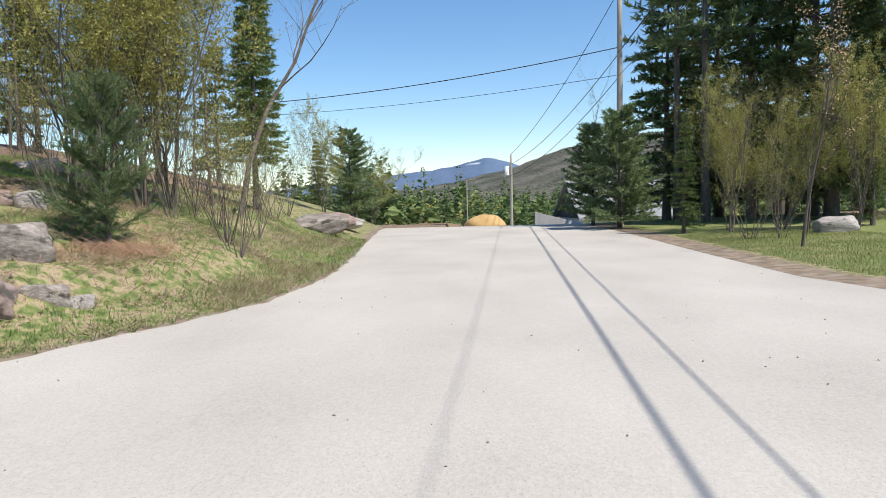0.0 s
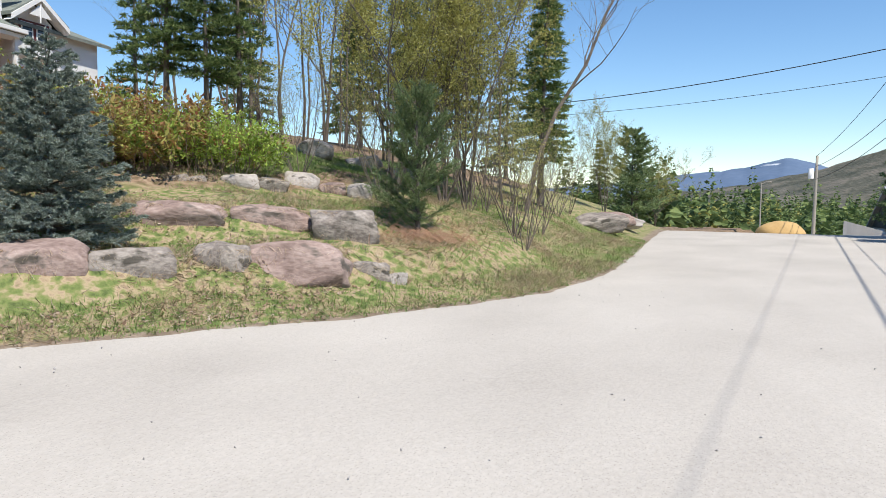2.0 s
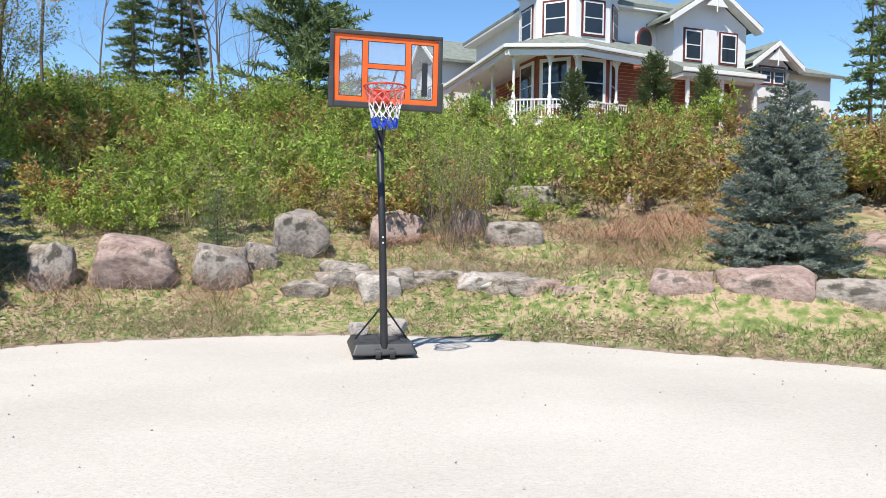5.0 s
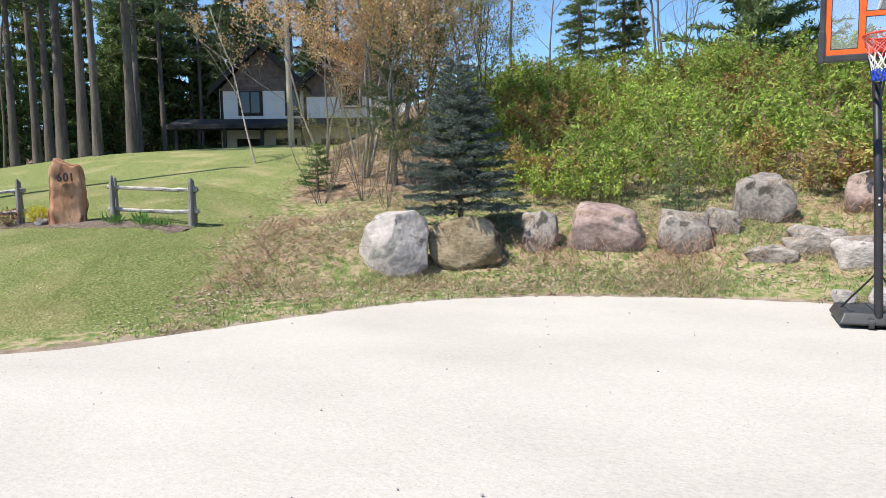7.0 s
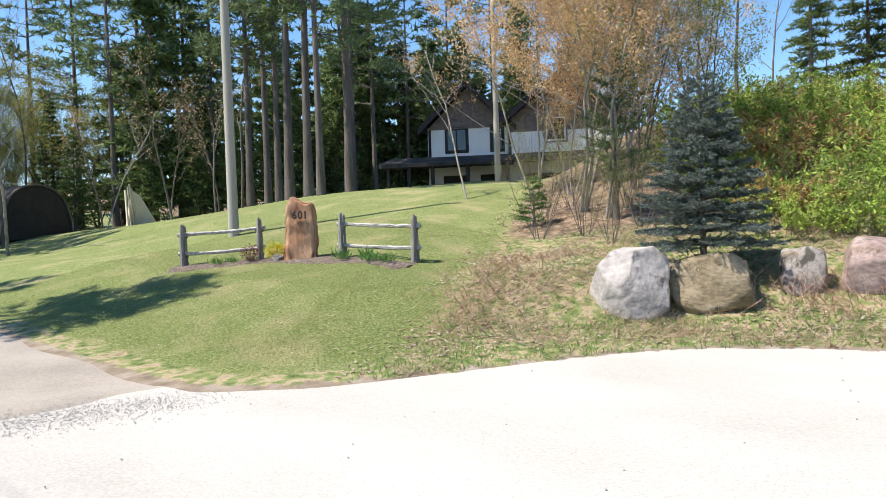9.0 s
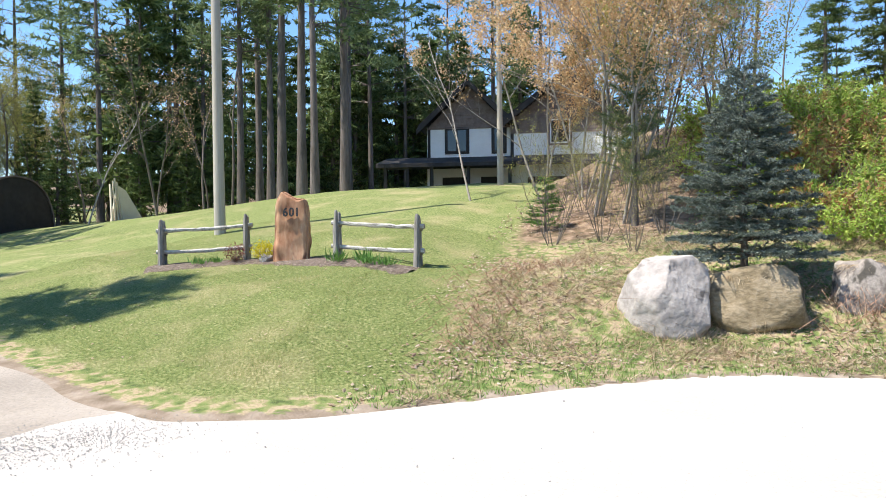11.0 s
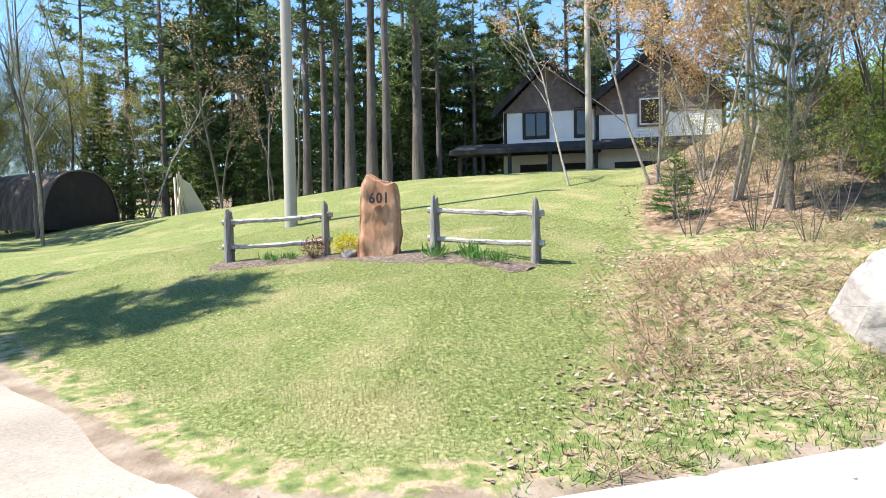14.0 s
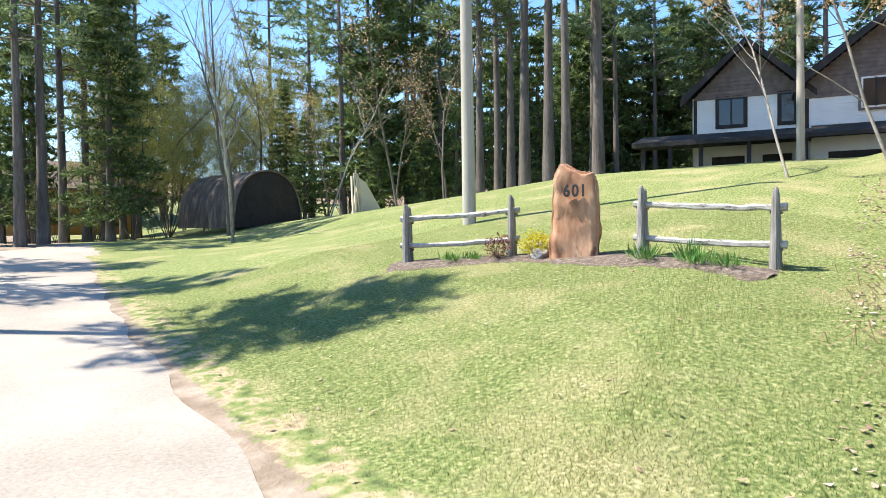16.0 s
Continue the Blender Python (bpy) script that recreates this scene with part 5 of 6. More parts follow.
me = bpy.data.meshes.new("mulch_bed")
me.from_pydata(mv, [], mf)
tagged(part_of("mulch_bed", me, MULCH, smooth=True), "dark bark mulch bed under the fence", "flower bed", kind="structure")


def tuft(name, x, y, n, h, w, material, label, seed, wid=0.02, lean=0.45, category="plant"):
    rg = np.random.default_rng(seed)
    p = np.stack([rg.normal(0, w, n), rg.normal(0, w, n), np.zeros(n)], 1)
    d = unit(rg.normal(0, lean, (n, 3)) * [1, 1, 0.2] + [0, 0, 1] + p * 1.5)
    hp = Heap()
    hp.fan(p, d, unit(np.cross(d, rg.normal(0, 1, (n, 3)))), h * rg.uniform(0.6, 1.2, n), wid)
    ob = part_of(name, hp.mesh(name), material)
    ob.matrix_world = pose(x, y, ground_z(x, y) + 0.03)
    return tagged(ob, label, category)


for i, (x, y, h) in enumerate([(-8.75, -14.0, 0.26), (-8.95, -13.45, 0.28), (-8.85, -13.25, 0.22), (-9.0, -12.95, 0.2), (-7.45, -16.7, 0.16), (-7.7, -16.5, 0.14)]):
    tuft("bulb_plant", x, y, 60, h, 0.07, LEAF_BULB, "clump of fresh green bulb leaves in mulch", i, 0.022)


def ball_shrub(name, x, y, r, n, leaf, material, label, seed):
    rg = np.random.default_rng(seed)
    hp = Heap()
    dirs = unit(rg.normal(0, 1, (40, 3)) * [1, 1, 0.7] + [0, 0, 0.6])
    for d in dirs:
        hp.tube([(0, 0, 0), tuple(d * r * 0.5 + [0, 0, r * 0.2]), tuple(d * r * rg.uniform(0.8, 1.15) + [0, 0, r * 0.35])], [0.006, 0.004, 0.002], 3)
    t = thing(name, pose(x, y, ground_z(x, y) + 0.03), label, "shrub")
    part_of("trunk", hp.mesh("trunk"), TWIG, t)
    hp = Heap()
    p = unit(rg.normal(0, 1, (n, 3))) * r * rg.uniform(0.5, 1.1, (n, 1)) * [1, 1, 0.8] + [0, 0, r * 0.8]
    p[:, 2] = np.maximum(p[:, 2], 0.02)
    d = unit(rg.normal(0, 1, (n, 3)) + [0, 0, 0.5])
    hp.fan(p, d, unit(np.cross(d, rg.normal(0, 1, (n, 3)))), leaf * rg.uniform(0.7, 1.4, n), leaf * 0.6)
    part_of("foliage", hp.mesh("foliage"), material, t)
    return t


ball_shrub("golden_shrub", -8.3, -15.72, 0.24, 700, 0.04, LEAF_GOLD, "small golden-yellow shrub in front of the number stone", 1)
ball_shrub("red_shrub", -7.95, -16.2, 0.22, 350, 0.04, LEAF_PURPLE, "small dark red twiggy shrub by the fence post", 2)


# ---- poles and wires ----
def utility_pole(x, y, h, r, label, gear=True, z=None):
    z = ground_z(x, y) if z is None else z
    t = thing("utility_pole", pose(x, y, z - 0.05), label, "utility pole", "utility poles")
    hp = Heap()
    hp.tube([(0.01 * i, 0, h * i / 8) for i in range(9)], [r * (1.1 - 0.45 * i / 8) for i in range(9)], 14)
    part_of("pole", hp.mesh("pole"), POLEWOOD, t, smooth=True)
    if gear:
        for zz in (h - 0.35, h - 1.2, h - 3.0):
            hp = Heap()
            hp.tube([(0.08, 0, zz), (0.08, 0, zz + 0.1), (0.08, 0, zz + 0.2)], [0.05, 0.07, 0.03], 10)
            part_of("insulator", hp.mesh("insulator"), GREYGRAVEL, t, "grey porcelain insulator")
    return t


utility_pole(4.95, 34.8, 11.6, 0.17, "tall weathered utility pole beside the road")
utility_pole(4.95, -14.0, 11.6, 0.17, "tall weathered utility pole beside the road")
far_pole = utility_pole(-0.3, 62.0, 9.2, 0.15, "distant utility pole with a transformer", z=-3.9)
hp = Heap()
hp.tube([(-0.3, 0, 7.4), (-0.3, 0, 8.2)], [0.2, 0.2], 14)
part_of("transformer", hp.mesh("transformer"), SIDING, far_pole, "grey transformer can", True)
utility_pole(-10.2, -20.5, 12.0, 0.14, "weathered utility pole standing in the lawn", gear=False)
utility_pole(-24.2, -21.7, 8.5, 0.13, "pale utility pole by the house", gear=False)


def wire(a, c, sag, r, label="black overhead cable"):
    a, c = Vector(a), Vector(c)
    hp = Heap()
    hp.tube([a + (c - a) * f - Vector((0, 0, sag * 4 * f * (1 - f))) for f in np.linspace(0, 1, 40)], [r] * 40, 6)
    return tagged(part_of("overhead_wire", hp.mesh("overhead_wire"), WIRE), label, "wire", "overhead wires", kind="structure")


for z, r in ((11.3, 0.006), (8.35, 0.024), (7.25, 0.014)):
    wire((4.95, -14.0, z), (4.95, 34.8, z), 0.05, r)
for z, zz in ((11.2, 5.2), (8.3, 4.4), (7.2, 3.4)):
    wire((4.95, 34.8, z), (-0.3, 62.0, zz), 0.7, 0.018)
wire((4.95, 34.8, 8.6), (-30, 44, 8.2), 1.0, 0.022)
wire((4.95, 34.8, 7.3), (-30, 44, 7.6), 0.8, 0.012)
wire((-10.2, -20.5, 12.0), (-24.2, -21.7, 11.6), 0.5, 0.015)


# ---- houses ----
def window(parent, m, w, h, trim, mull=True, bar=0.05):
    """A window in the local x-z plane that looks towards -y."""
    t = part("window_frame", boxed((-w / 2 - 0.11, -0.05, -h / 2 - 0.11), (w / 2 + 0.11, -0.005, h / 2 + 0.11), 0.012), trim, parent, "window surround")
    t.matrix_local = m
    sash = part("sash", boxed((-w / 2 - 0.02, -0.065, -h / 2 - 0.02), (w / 2 + 0.02, -0.02, h / 2 + 0.02), 0.006), WHITEPAINT if trim is not DARKTRIM else DARKTRIM, t)
    halves = ((-h / 2 + bar, -bar / 2), (bar / 2, h / 2 - bar)) if mull else ((-h / 2 + bar, h / 2 - bar),)
    for z0, z1 in halves:
        part("pane", boxed((-w / 2 + bar, -0.071, z0), (w / 2 - bar, -0.04, z1)), GLASS, t)
    return t


def gable_roof(parent, x0, x1, y0, y1, ze, zr, over, material, along_axis="y", thick=0.16):
    """A pitched roof of two slopes over the rectangle; the ridge runs along one axis."""
    if along_axis == "y":
        xm = (x0 + x1) / 2
        pts = [(x0 - over, ze - 0.1), (xm, zr), (x1 + over, ze - 0.1), (x1 + over, ze - 0.1 + thick), (xm, zr + thick * 1.2), (x0 - over, ze - 0.1 + thick)]
        return part("roof", prism(pts, y0 - over, y1 + over, "y"), material, parent)
    ym = (y0 + y1) / 2
    pts = [(y0 - over, ze - 0.1), (ym, zr), (y1 + over, ze - 0.1), (y1 + over, ze - 0.1 + thick), (ym, zr + thick * 1.2), (y0 - over, ze - 0.1 + thick)]
    return part("roof", prism(pts, x0 - over, x1 + over, "x"), material, parent)


def hill_house():
    """White house with a corner tower; local x looks out to the road, y runs along its front."""
    h = thing("white_house", pose(-28.0, 8.6, 6.4, 0, 0, 12.3), "large white two-storey house with red brick ground floor and wraparound verandah", "house")
    # ground floor of brick, upper floor of stucco
    part("wall", boxed((-11, 0.6, -1), (-2.2, 13, 2.95)), BRICKRED, h, "red brick ground floor wall")
    part("wall", boxed((-11, -0.6, 2.95), (-2.3, 9.6, 5.12)), STUCCO, h, "white stucco upper wall")
    part("wall", boxed((-10, 9.6, -1), (-1.2, 14.6, 2.75)), STUCCO, h, "white stucco garage wall")
    for k in range(46):
        z = -0.9 + k * 0.083
        part("brick_course", boxed((-11.004, 0.594, z), (-2.194, 12.9, z + 0.006)), WHITEPAINT, h) if k % 2 == 0 and z < 2.9 else None
    # tower
    tc, tr = (-2.95, 0.62), 2.25
    oct_ = [(tc[0] + tr * math.cos(a), tc[1] + tr * math.sin(a)) for a in (math.pi / 8 + k * math.pi / 4 for k in range(8))]
    part("tower", prism(oct_, 2.95, 6.05, "z"), STUCCO, h, "white octagonal tower")
    part("tower_base", prism([(tc[0] + (p - tc[0]) * 0.98, tc[1] + (q - tc[1]) * 0.98) for p, q in oct_], -1, 2.95, "z"), BRICKRED, h, "red brick tower base")
    bm = bmesh.new()
    bmesh.ops.create_cone(bm, cap_ends=True, segments=8, radius1=tr + 0.65, radius2=0.05, depth=2.3, matrix=Matrix.Translation((*tc, 7.18)) @ Matrix.Rotation(math.pi / 8, 4, "Z"))
    part("roof", bm, SHINGLE, h, "green-grey shingled tower roof")
    bm = bmesh.new()
    bmesh.ops.create_cone(bm, cap_ends=True, segments=8, radius1=tr + 0.62, radius2=tr + 0.66, depth=0.16, matrix=Matrix.Translation((*tc, 6.0)) @ Matrix.Rotation(math.pi / 8, 4, "Z"))
    part("fascia", bm, WHITEPAINT, h)
    ap = tr * math.cos(math.pi / 8)
    for az in (-90, -45, 0, 45):
        a = radians(az)
        p = (tc[0] + ap * math.cos(a), tc[1] + ap * math.sin(a))
        window(h, pose(p[0], p[1], 4.1, 0, 0, az + 90), 0.95, 1.35, MAROON)
        window(h, pose(tc[0] + (p[0] - tc[0]) * 0.985, tc[1] + (p[1] - tc[1]) * 0.985, 1.35, 0, 0, az + 90), 1.15, 1.9, WHITEPAINT)
    # main roofs
    bm = bmesh.new()
    low = [bm.verts.new(p) for p in ((-11.6, -1.2, 5.22), (-1.9, -1.2, 5.22), (-1.9, 10.2, 5.22), (-11.6, 10.2, 5.22))]
    rim = [bm.verts.new((v.co.x, v.co.y, 5.36)) for v in low]
    crest = [bm.verts.new((-6.7, 3.4, 7.5)), bm.verts.new((-6.7, 5.6, 7.5))]
    for f in ((rim[0], rim[1], crest[0]), (rim[1], rim[2], crest[1], crest[0]), (rim[2], rim[3], crest[1]), (rim[3], rim[0], crest[0], crest[1])):
        bm.faces.new(f)
    for k in range(4):
        bm.faces.new((low[k], low[(k + 1) % 4], rim[(k + 1) % 4], rim[k]))
    bmesh.ops.recalc_face_normals(bm, faces=bm.faces)
    part("roof", bm, SHINGLE, h, "green-grey shingled hip roof")
    part("soffit", boxed((-11.58, -1.18, 5.12), (-1.92, 10.18, 5.215)), WHITEPAINT, h, "white boarded eaves")
    gable_roof(h, -10, -1.2, 9.6, 14.6, 2.7, 4.4, 0.45, SHINGLE, "y")
    # front gables
    for y0, y1, ze, zr, xf, z0 in ((4.6, 9.3, 4.55, 6.0, -1.0, 2.2), (9.2, 11.8, 2.95, 3.85, -0.9, 1.4)):
        ym = (y0 + y1) / 2
        part("gable_wall", prism([(y0 + 0.3, z0), (y1 - 0.3, z0), (y1 - 0.3, ze), (ym, zr - 0.15), (y0 + 0.3, ze)], xf - 2, xf, "x"), STUCCO, h, "white stucco gable")
        gable_roof(h, xf - 3.5, xf, y0 + 0.2, y1 - 0.2, ze, zr, 0.45, SHINGLE, "x")
        for sgn in (-1, 1):
            yo = y0 - 0.25 if sgn < 0 else y1 + 0.25
            part("barge_board", prism([(yo, ze - 0.28), (ym, zr - 0.06), (ym, zr + 0.16), (yo, ze - 0.04)], xf + 0.43, xf + 0.5, "x"), WHITEPAINT, h)
        part("soffit", prism([(y0 - 0.24, ze - 0.30), (ym, zr - 0.04), (y1 + 0.24, ze - 0.30), (y1 + 0.24, ze - 0.28), (ym, zr - 0.012), (y0 - 0.24, ze - 0.28)], xf + 0.003, xf + 0.42, "x"), WHITEPAINT, h, "white gable soffit")
        part("gable_ornament", prism([(ym - 0.6, zr - 0.75), (ym + 0.6, zr - 0.75), (ym, zr - 0.2)], xf + 0.36, xf + 0.42, "x"), WHITEPAINT, h)
        hp = Heap()
        hp.tube([(xf + 0.4, ym, zr - 1.0), (xf + 0.4, ym, zr - 0.2)], [0.03, 0.06], 8)
        part_of("finial", hp.mesh("finial"), WHITEPAINT, h)
    for y in (5.95, 7.95):
        window(h, pose(-1.0, y, 3.5, 0, 0, 90), 0.85, 1.3, MAROON)
    for y in (10.1, 10.9):
        window(h, pose(-0.9, y, 2.45, 0, 0, 90), 0.6, 0.7, MAROON)
    bm = bmesh.new()
    bmesh.ops.create_cone(bm, cap_ends=True, segments=28, radius1=0.5, radius2=0.46, depth=0.1, matrix=Matrix.Rotation(math.pi / 2, 4, "Y") @ Matrix.Diagonal((1.25, 0.85, 1, 1)))
    ov = part("oval_window", bm, MAROON, h, "dark oval window surround")
    ov.matrix_local = pose(-2.28, 4.25, 3.85)
    bm = bmesh.new()
    bmesh.ops.create_cone(bm, cap_ends=True, segments=28, radius1=0.37, radius2=0.37, depth=0.14, matrix=Matrix.Rotation(math.pi / 2, 4, "Y") @ Matrix.Diagonal((1.25, 0.85, 1, 1)))
    part("pane", bm, GLASS, ov)
    # verandah wrapping the corner
    deck = [(-11, -2.6), (-1.4, -3.05), (-0.2, -0.35), (-1.0, 4.5), (-2.2, 4.5), (-2.2, 0.6), (-11, 0.6)]
    part("deck", prism(deck, -0.6, -0.35, "z"), WHITEPAINT, h, "white verandah floor")
    roofline = [(-11.4, -2.6), (-1.3, -3.3), (0.0, -0.3), (-0.9, 4.5)]
    inner = [(-11.4, -0.55), (-3.6, -0.9), (-1.3, -0.3), (-1.9, 4.5)]
    bm = bmesh.new()
    lo_o = [bm.verts.new((x, y, 2.58)) for x, y in roofline]
    up_o = [bm.verts.new((x, y, 2.72)) for x, y in roofline]
    up_i = [bm.verts.new((x, y, 3.5)) for x, y in inner]
    lo_i = [bm.verts.new((x, y, 2.58)) for x, y in inner]
    for k in range(len(roofline) - 1):
        for a_, b_ in ((up_o, up_i), (lo_i, lo_o), (lo_o, up_o)):
            bm.faces.new((a_[k], a_[k + 1], b_[k + 1], b_[k]))
    bmesh.ops.recalc_face_normals(bm, faces=bm.faces)
    part("verandah_roof", bm, SHINGLE, h, "green-grey shingled verandah roof")
    bm = bmesh.new()
    so, si = [bm.verts.new((x, y, 2.574)) for x, y in roofline], [bm.verts.new((x, y, 2.574)) for x, y in inner]
    for k in range(len(roofline) - 1):
        bm.faces.new((so[k], so[k + 1], si[k + 1], si[k]))
    part("soffit", bm, WHITEPAINT, h, "white verandah ceiling")
    for (xa, ya), (xb, yb) in zip(roofline[:-1], roofline[1:]):
        L = math.hypot(xb - xa, yb - ya)
        g = part("gutter", boxed((0, -0.05, -0.13), (L, 0.06, 0.02), 0.02), WHITEPAINT, h)
        g.matrix_local = pose(xa, ya, 2.73, 0, 0, math.degrees(math.atan2(yb - ya, xb - xa)))
        s = part("soffit_beam", boxed((0, 0.12, -0.42), (L, 0.22, -0.2)), WHITEPAINT, h)
        s.matrix_local = pose(xa, ya, 2.73, 0, 0, math.degrees(math.atan2(yb - ya, xb - xa)))
    # lower porch under the gable
    part("porch_roof", prism([(-0.05, 2.02), (-0.05, 2.2), (-1.05, 2.72), (-1.05, 2.02)], 4.7, 9.3, "y"), SHINGLE, h, "green-grey shingled porch roof")
    part("gutter", boxed((-0.05, 4.7, 2.04), (0.06, 9.3, 2.22), 0.02), WHITEPAINT, h)
    part("porch_beam", boxed((-0.9, 4.75, 1.86), (-0.1, 9.25, 2.015)), WHITEPAINT, h)
    for y in (5.2, 7.1, 9.0):
        part("porch_post", boxed((-0.42, y - 0.07, -0.6), (-0.28, y + 0.07, 1.86), 0.012), WHITEPAINT, h)
    path = [(-10.8, -2.1), (-7.6, -2.25), (-4.5, -2.45), (-1.6, -2.75), (-0.9, -1.4), (-0.5, -0.35), (-0.95, 1.9), (-1.3, 4.0)]
    for x, y in path:
        hp = Heap()
        hp.tube([(x, y, -0.4), (x, y, 0.55), (x, y, 0.6), (x, y, 0.75), (x, y, 1.9), (x, y, 2.1), (x, y, 2.57)], [0.085, 0.085, 0.1, 0.06, 0.055, 0.085, 0.085], 8)
        part_of("column", hp.mesh("column"), WHITEPAINT, h)
        for d in ((0.24, 0), (-0.24, 0), (0, 0.24), (0, -0.24))[2:]:
            part("bracket", prism([(d[1], 2.4), (0, 2.05), (0, 2.4)], x - 0.03, x + 0.03, "x"), WHITEPAINT, h).location = (0, y, 0)
    for (xa, ya), (xb, yb) in zip(path[:-1], path[1:]):
        L = math.hypot(xb - xa, yb - ya)
        m = pose(xa, ya, -0.38, 0, 0, math.degrees(math.atan2(yb - ya, xb - xa)))
        for z in (0.12, 0.86):
            part("handrail", boxed((0, -0.035, z), (L, 0.035, z + 0.07), 0.01), WHITEPAINT, h).matrix_local = m
        bal = None
        for k in range(1, int(L / 0.15)):
            if bal is None:
                hp = Heap()
                hp.tube([(0, 0, 0.18), (0, 0, 0.35), (0, 0, 0.6), (0, 0, 0.87)], [0.025, 0.035, 0.022, 0.025], 6)
                bal = hp.mesh("baluster")
                bal.materials.append(WHITEPAINT)
            o = new("baluster", bal)
            o.parent = h
            o.matrix_local = m @ pose(k * 0.15, 0, 0)
    # far side wing
    part("wall", boxed((-17, -2.2, -1), (-12.5, 7, 4.6)), STUCCO, h, "white stucco rear wing")
    gable_roof(h, -17, -12.5, -2.2, 7, 4.5, 6.1, 0.5, SHINGLE, "y")
    for sgn in (-1, 1):
        part("barge_board", prism([(-14.75 + sgn * 2.75, 4.15), (-14.75, 6.02), (-14.75, 6.3), (-14.75 + sgn * 2.75, 4.43)], -2.78, -2.71, "y"), WHITEPAINT, h)
    window(h, pose(-14.2, -2.2, 2.6), 0.8, 1.3, MAROON)
    return h


def grove_house():
    """Pale house with dark gables at the top of the lawn; local x looks to the drive, y runs along its front."""
    h = thing("gabled_house", pose(-24.6, -29.1, 2.6, 0, 0, 32.7), "pale grey house with dark shingled gables and a low verandah roof", "house")
    part("wall", boxed((-9, 1.8, -1), (-1.7, 11.5, 2.75)), SIDING, h, "pale siding lower wall")
    part("wall", boxed((-9, 1.8, 2.75), (-1.7, 11.5, 4.7)), SIDING, h, "pale siding upper wall")
    for (y0, y1, ze, zr, xf, zs) in ((1.9, 6.1, 4.65, 6.8, -1.45, 4.55), (6.2, 11.6, 4.75, 7.0, -0.9, 4.15)):
        ym = (y0 + y1) / 2
        part("front_wall", boxed((xf - 1.5, y0, 2.9), (xf, y1, zs)), SIDING, h, "pale clapboard front")
        n = int((zs - 2.95) / 0.13)
        for k in range(n):
            part("clapboard", prism([(xf + 0.004, 2.95 + k * 0.13), (xf + 0.026, 2.95 + k * 0.13), (xf + 0.006, 2.95 + k * 0.13 + 0.128)], y0 + 0.1, y1 - 0.1, "y"), SIDING, h)
        part("gable_wall", prism([(y0, zs), (y1, zs), (y1, ze), (ym, zr - 0.1), (y0, ze)], xf - 1.5, xf + 0.03, "x"), BROWNSHAKE, h, "brown shake gable")
        rows = int((zr - 0.3 - zs) / 0.17)
        for k in range(rows):
            z = zs + k * 0.17
            half = (y1 - y0) / 2 * (1 if z < ze else max(0, (zr - 0.1 - z) / (zr - 0.1 - ze))) - 0.1
            if half > 0.15:
                part("shake_course", prism([(xf + 0.031, z), (xf + 0.06, z), (xf + 0.034, z + 0.165)], ym - half, ym + half, "y"), BROWNSHAKE, h)
        gable_roof(h, xf - 5, xf, y0 + 0.1, y1 - 0.1, ze, zr, 0.55, DARKROOF, "x", 0.14)
        for sgn in (-1, 1):
            yo = y0 - 0.5 if sgn < 0 else y1 + 0.5
            part("barge_board", prism([(yo, ze - 0.42), (ym, zr - 0.12), (ym, zr + 0.16), (yo, ze - 0.14)], xf + 0.54, xf + 0.62, "x"), DARKTRIM, h)
        part("corner_board", boxed((xf - 0.02, y0 - 0.02, 2.85), (xf + 0.04, y0 + 0.12, zs)), DARKTRIM, h)
    window(h, pose(-1.45, 3.4, 3.95, 0, 0, 90), 1.05, 1.15, DARKTRIM, False)
    window(h, pose(-1.45, 5.55, 3.95, 0, 0, 90), 0.55, 1.2, DARKTRIM, False)
    window(h, pose(-0.84, 8.6, 4.2, 0, 0, 90), 0.95, 1.15, BROWNSHAKE, False)
    for x, y, z, hh in ((-1.38, 3.4, 3.95, 1.1), (-0.77, 8.6, 4.2, 1.1)):
        part("mullion", boxed((x - 0.02, y - 0.035, z - hh / 2), (x + 0.02, y + 0.035, z + hh / 2)), DARKTRIM, h)
    # low verandah roof
    part("verandah_roof", prism([(0.9, 2.42), (0.9, 2.6), (-1.6, 3.15), (-1.6, 2.55)], -0.3, 6.4, "y"), DARKROOF, h, "dark verandah roof")
    part("verandah_roof", prism([(0.3, 2.5), (0.3, 2.65), (-1.0, 3.1), (-1.0, 2.6)], 6.4, 12.0, "y"), DARKROOF, h, "dark garage roof apron")
    for y in (0.1, 1.2, 2.4, 4.2, 6.2):
        part("column", boxed((0.45, y - 0.08, -1), (0.61, y + 0.08, 2.45), 0.01), DARKTRIM, h)
    part("door", boxed((-1.75, 2.6, -0.2), (-1.66, 3.9, 2.1)), DARKIN, h, "dark doorway")
    part("door", boxed((-1.75, 4.6, -0.2), (-1.66, 5.7, 2.1)), DARKIN, h, "dark doorway")
    part("garage_front", boxed((-1.7, 6.4, -1), (-0.92, 11.5, 2.75)), SIDING, h)
    part("garage_door", boxed((-0.95, 7.0, -0.5), (-0.88, 10.6, 2.0)), DARKTRIM, h, "dark garage door")
    part("chimney", boxed((-5.4, 9.0, 4), (-4.6, 9.8, 7.6)), BROWNSHAKE, h)
    return h


hill_house()
grove_house()


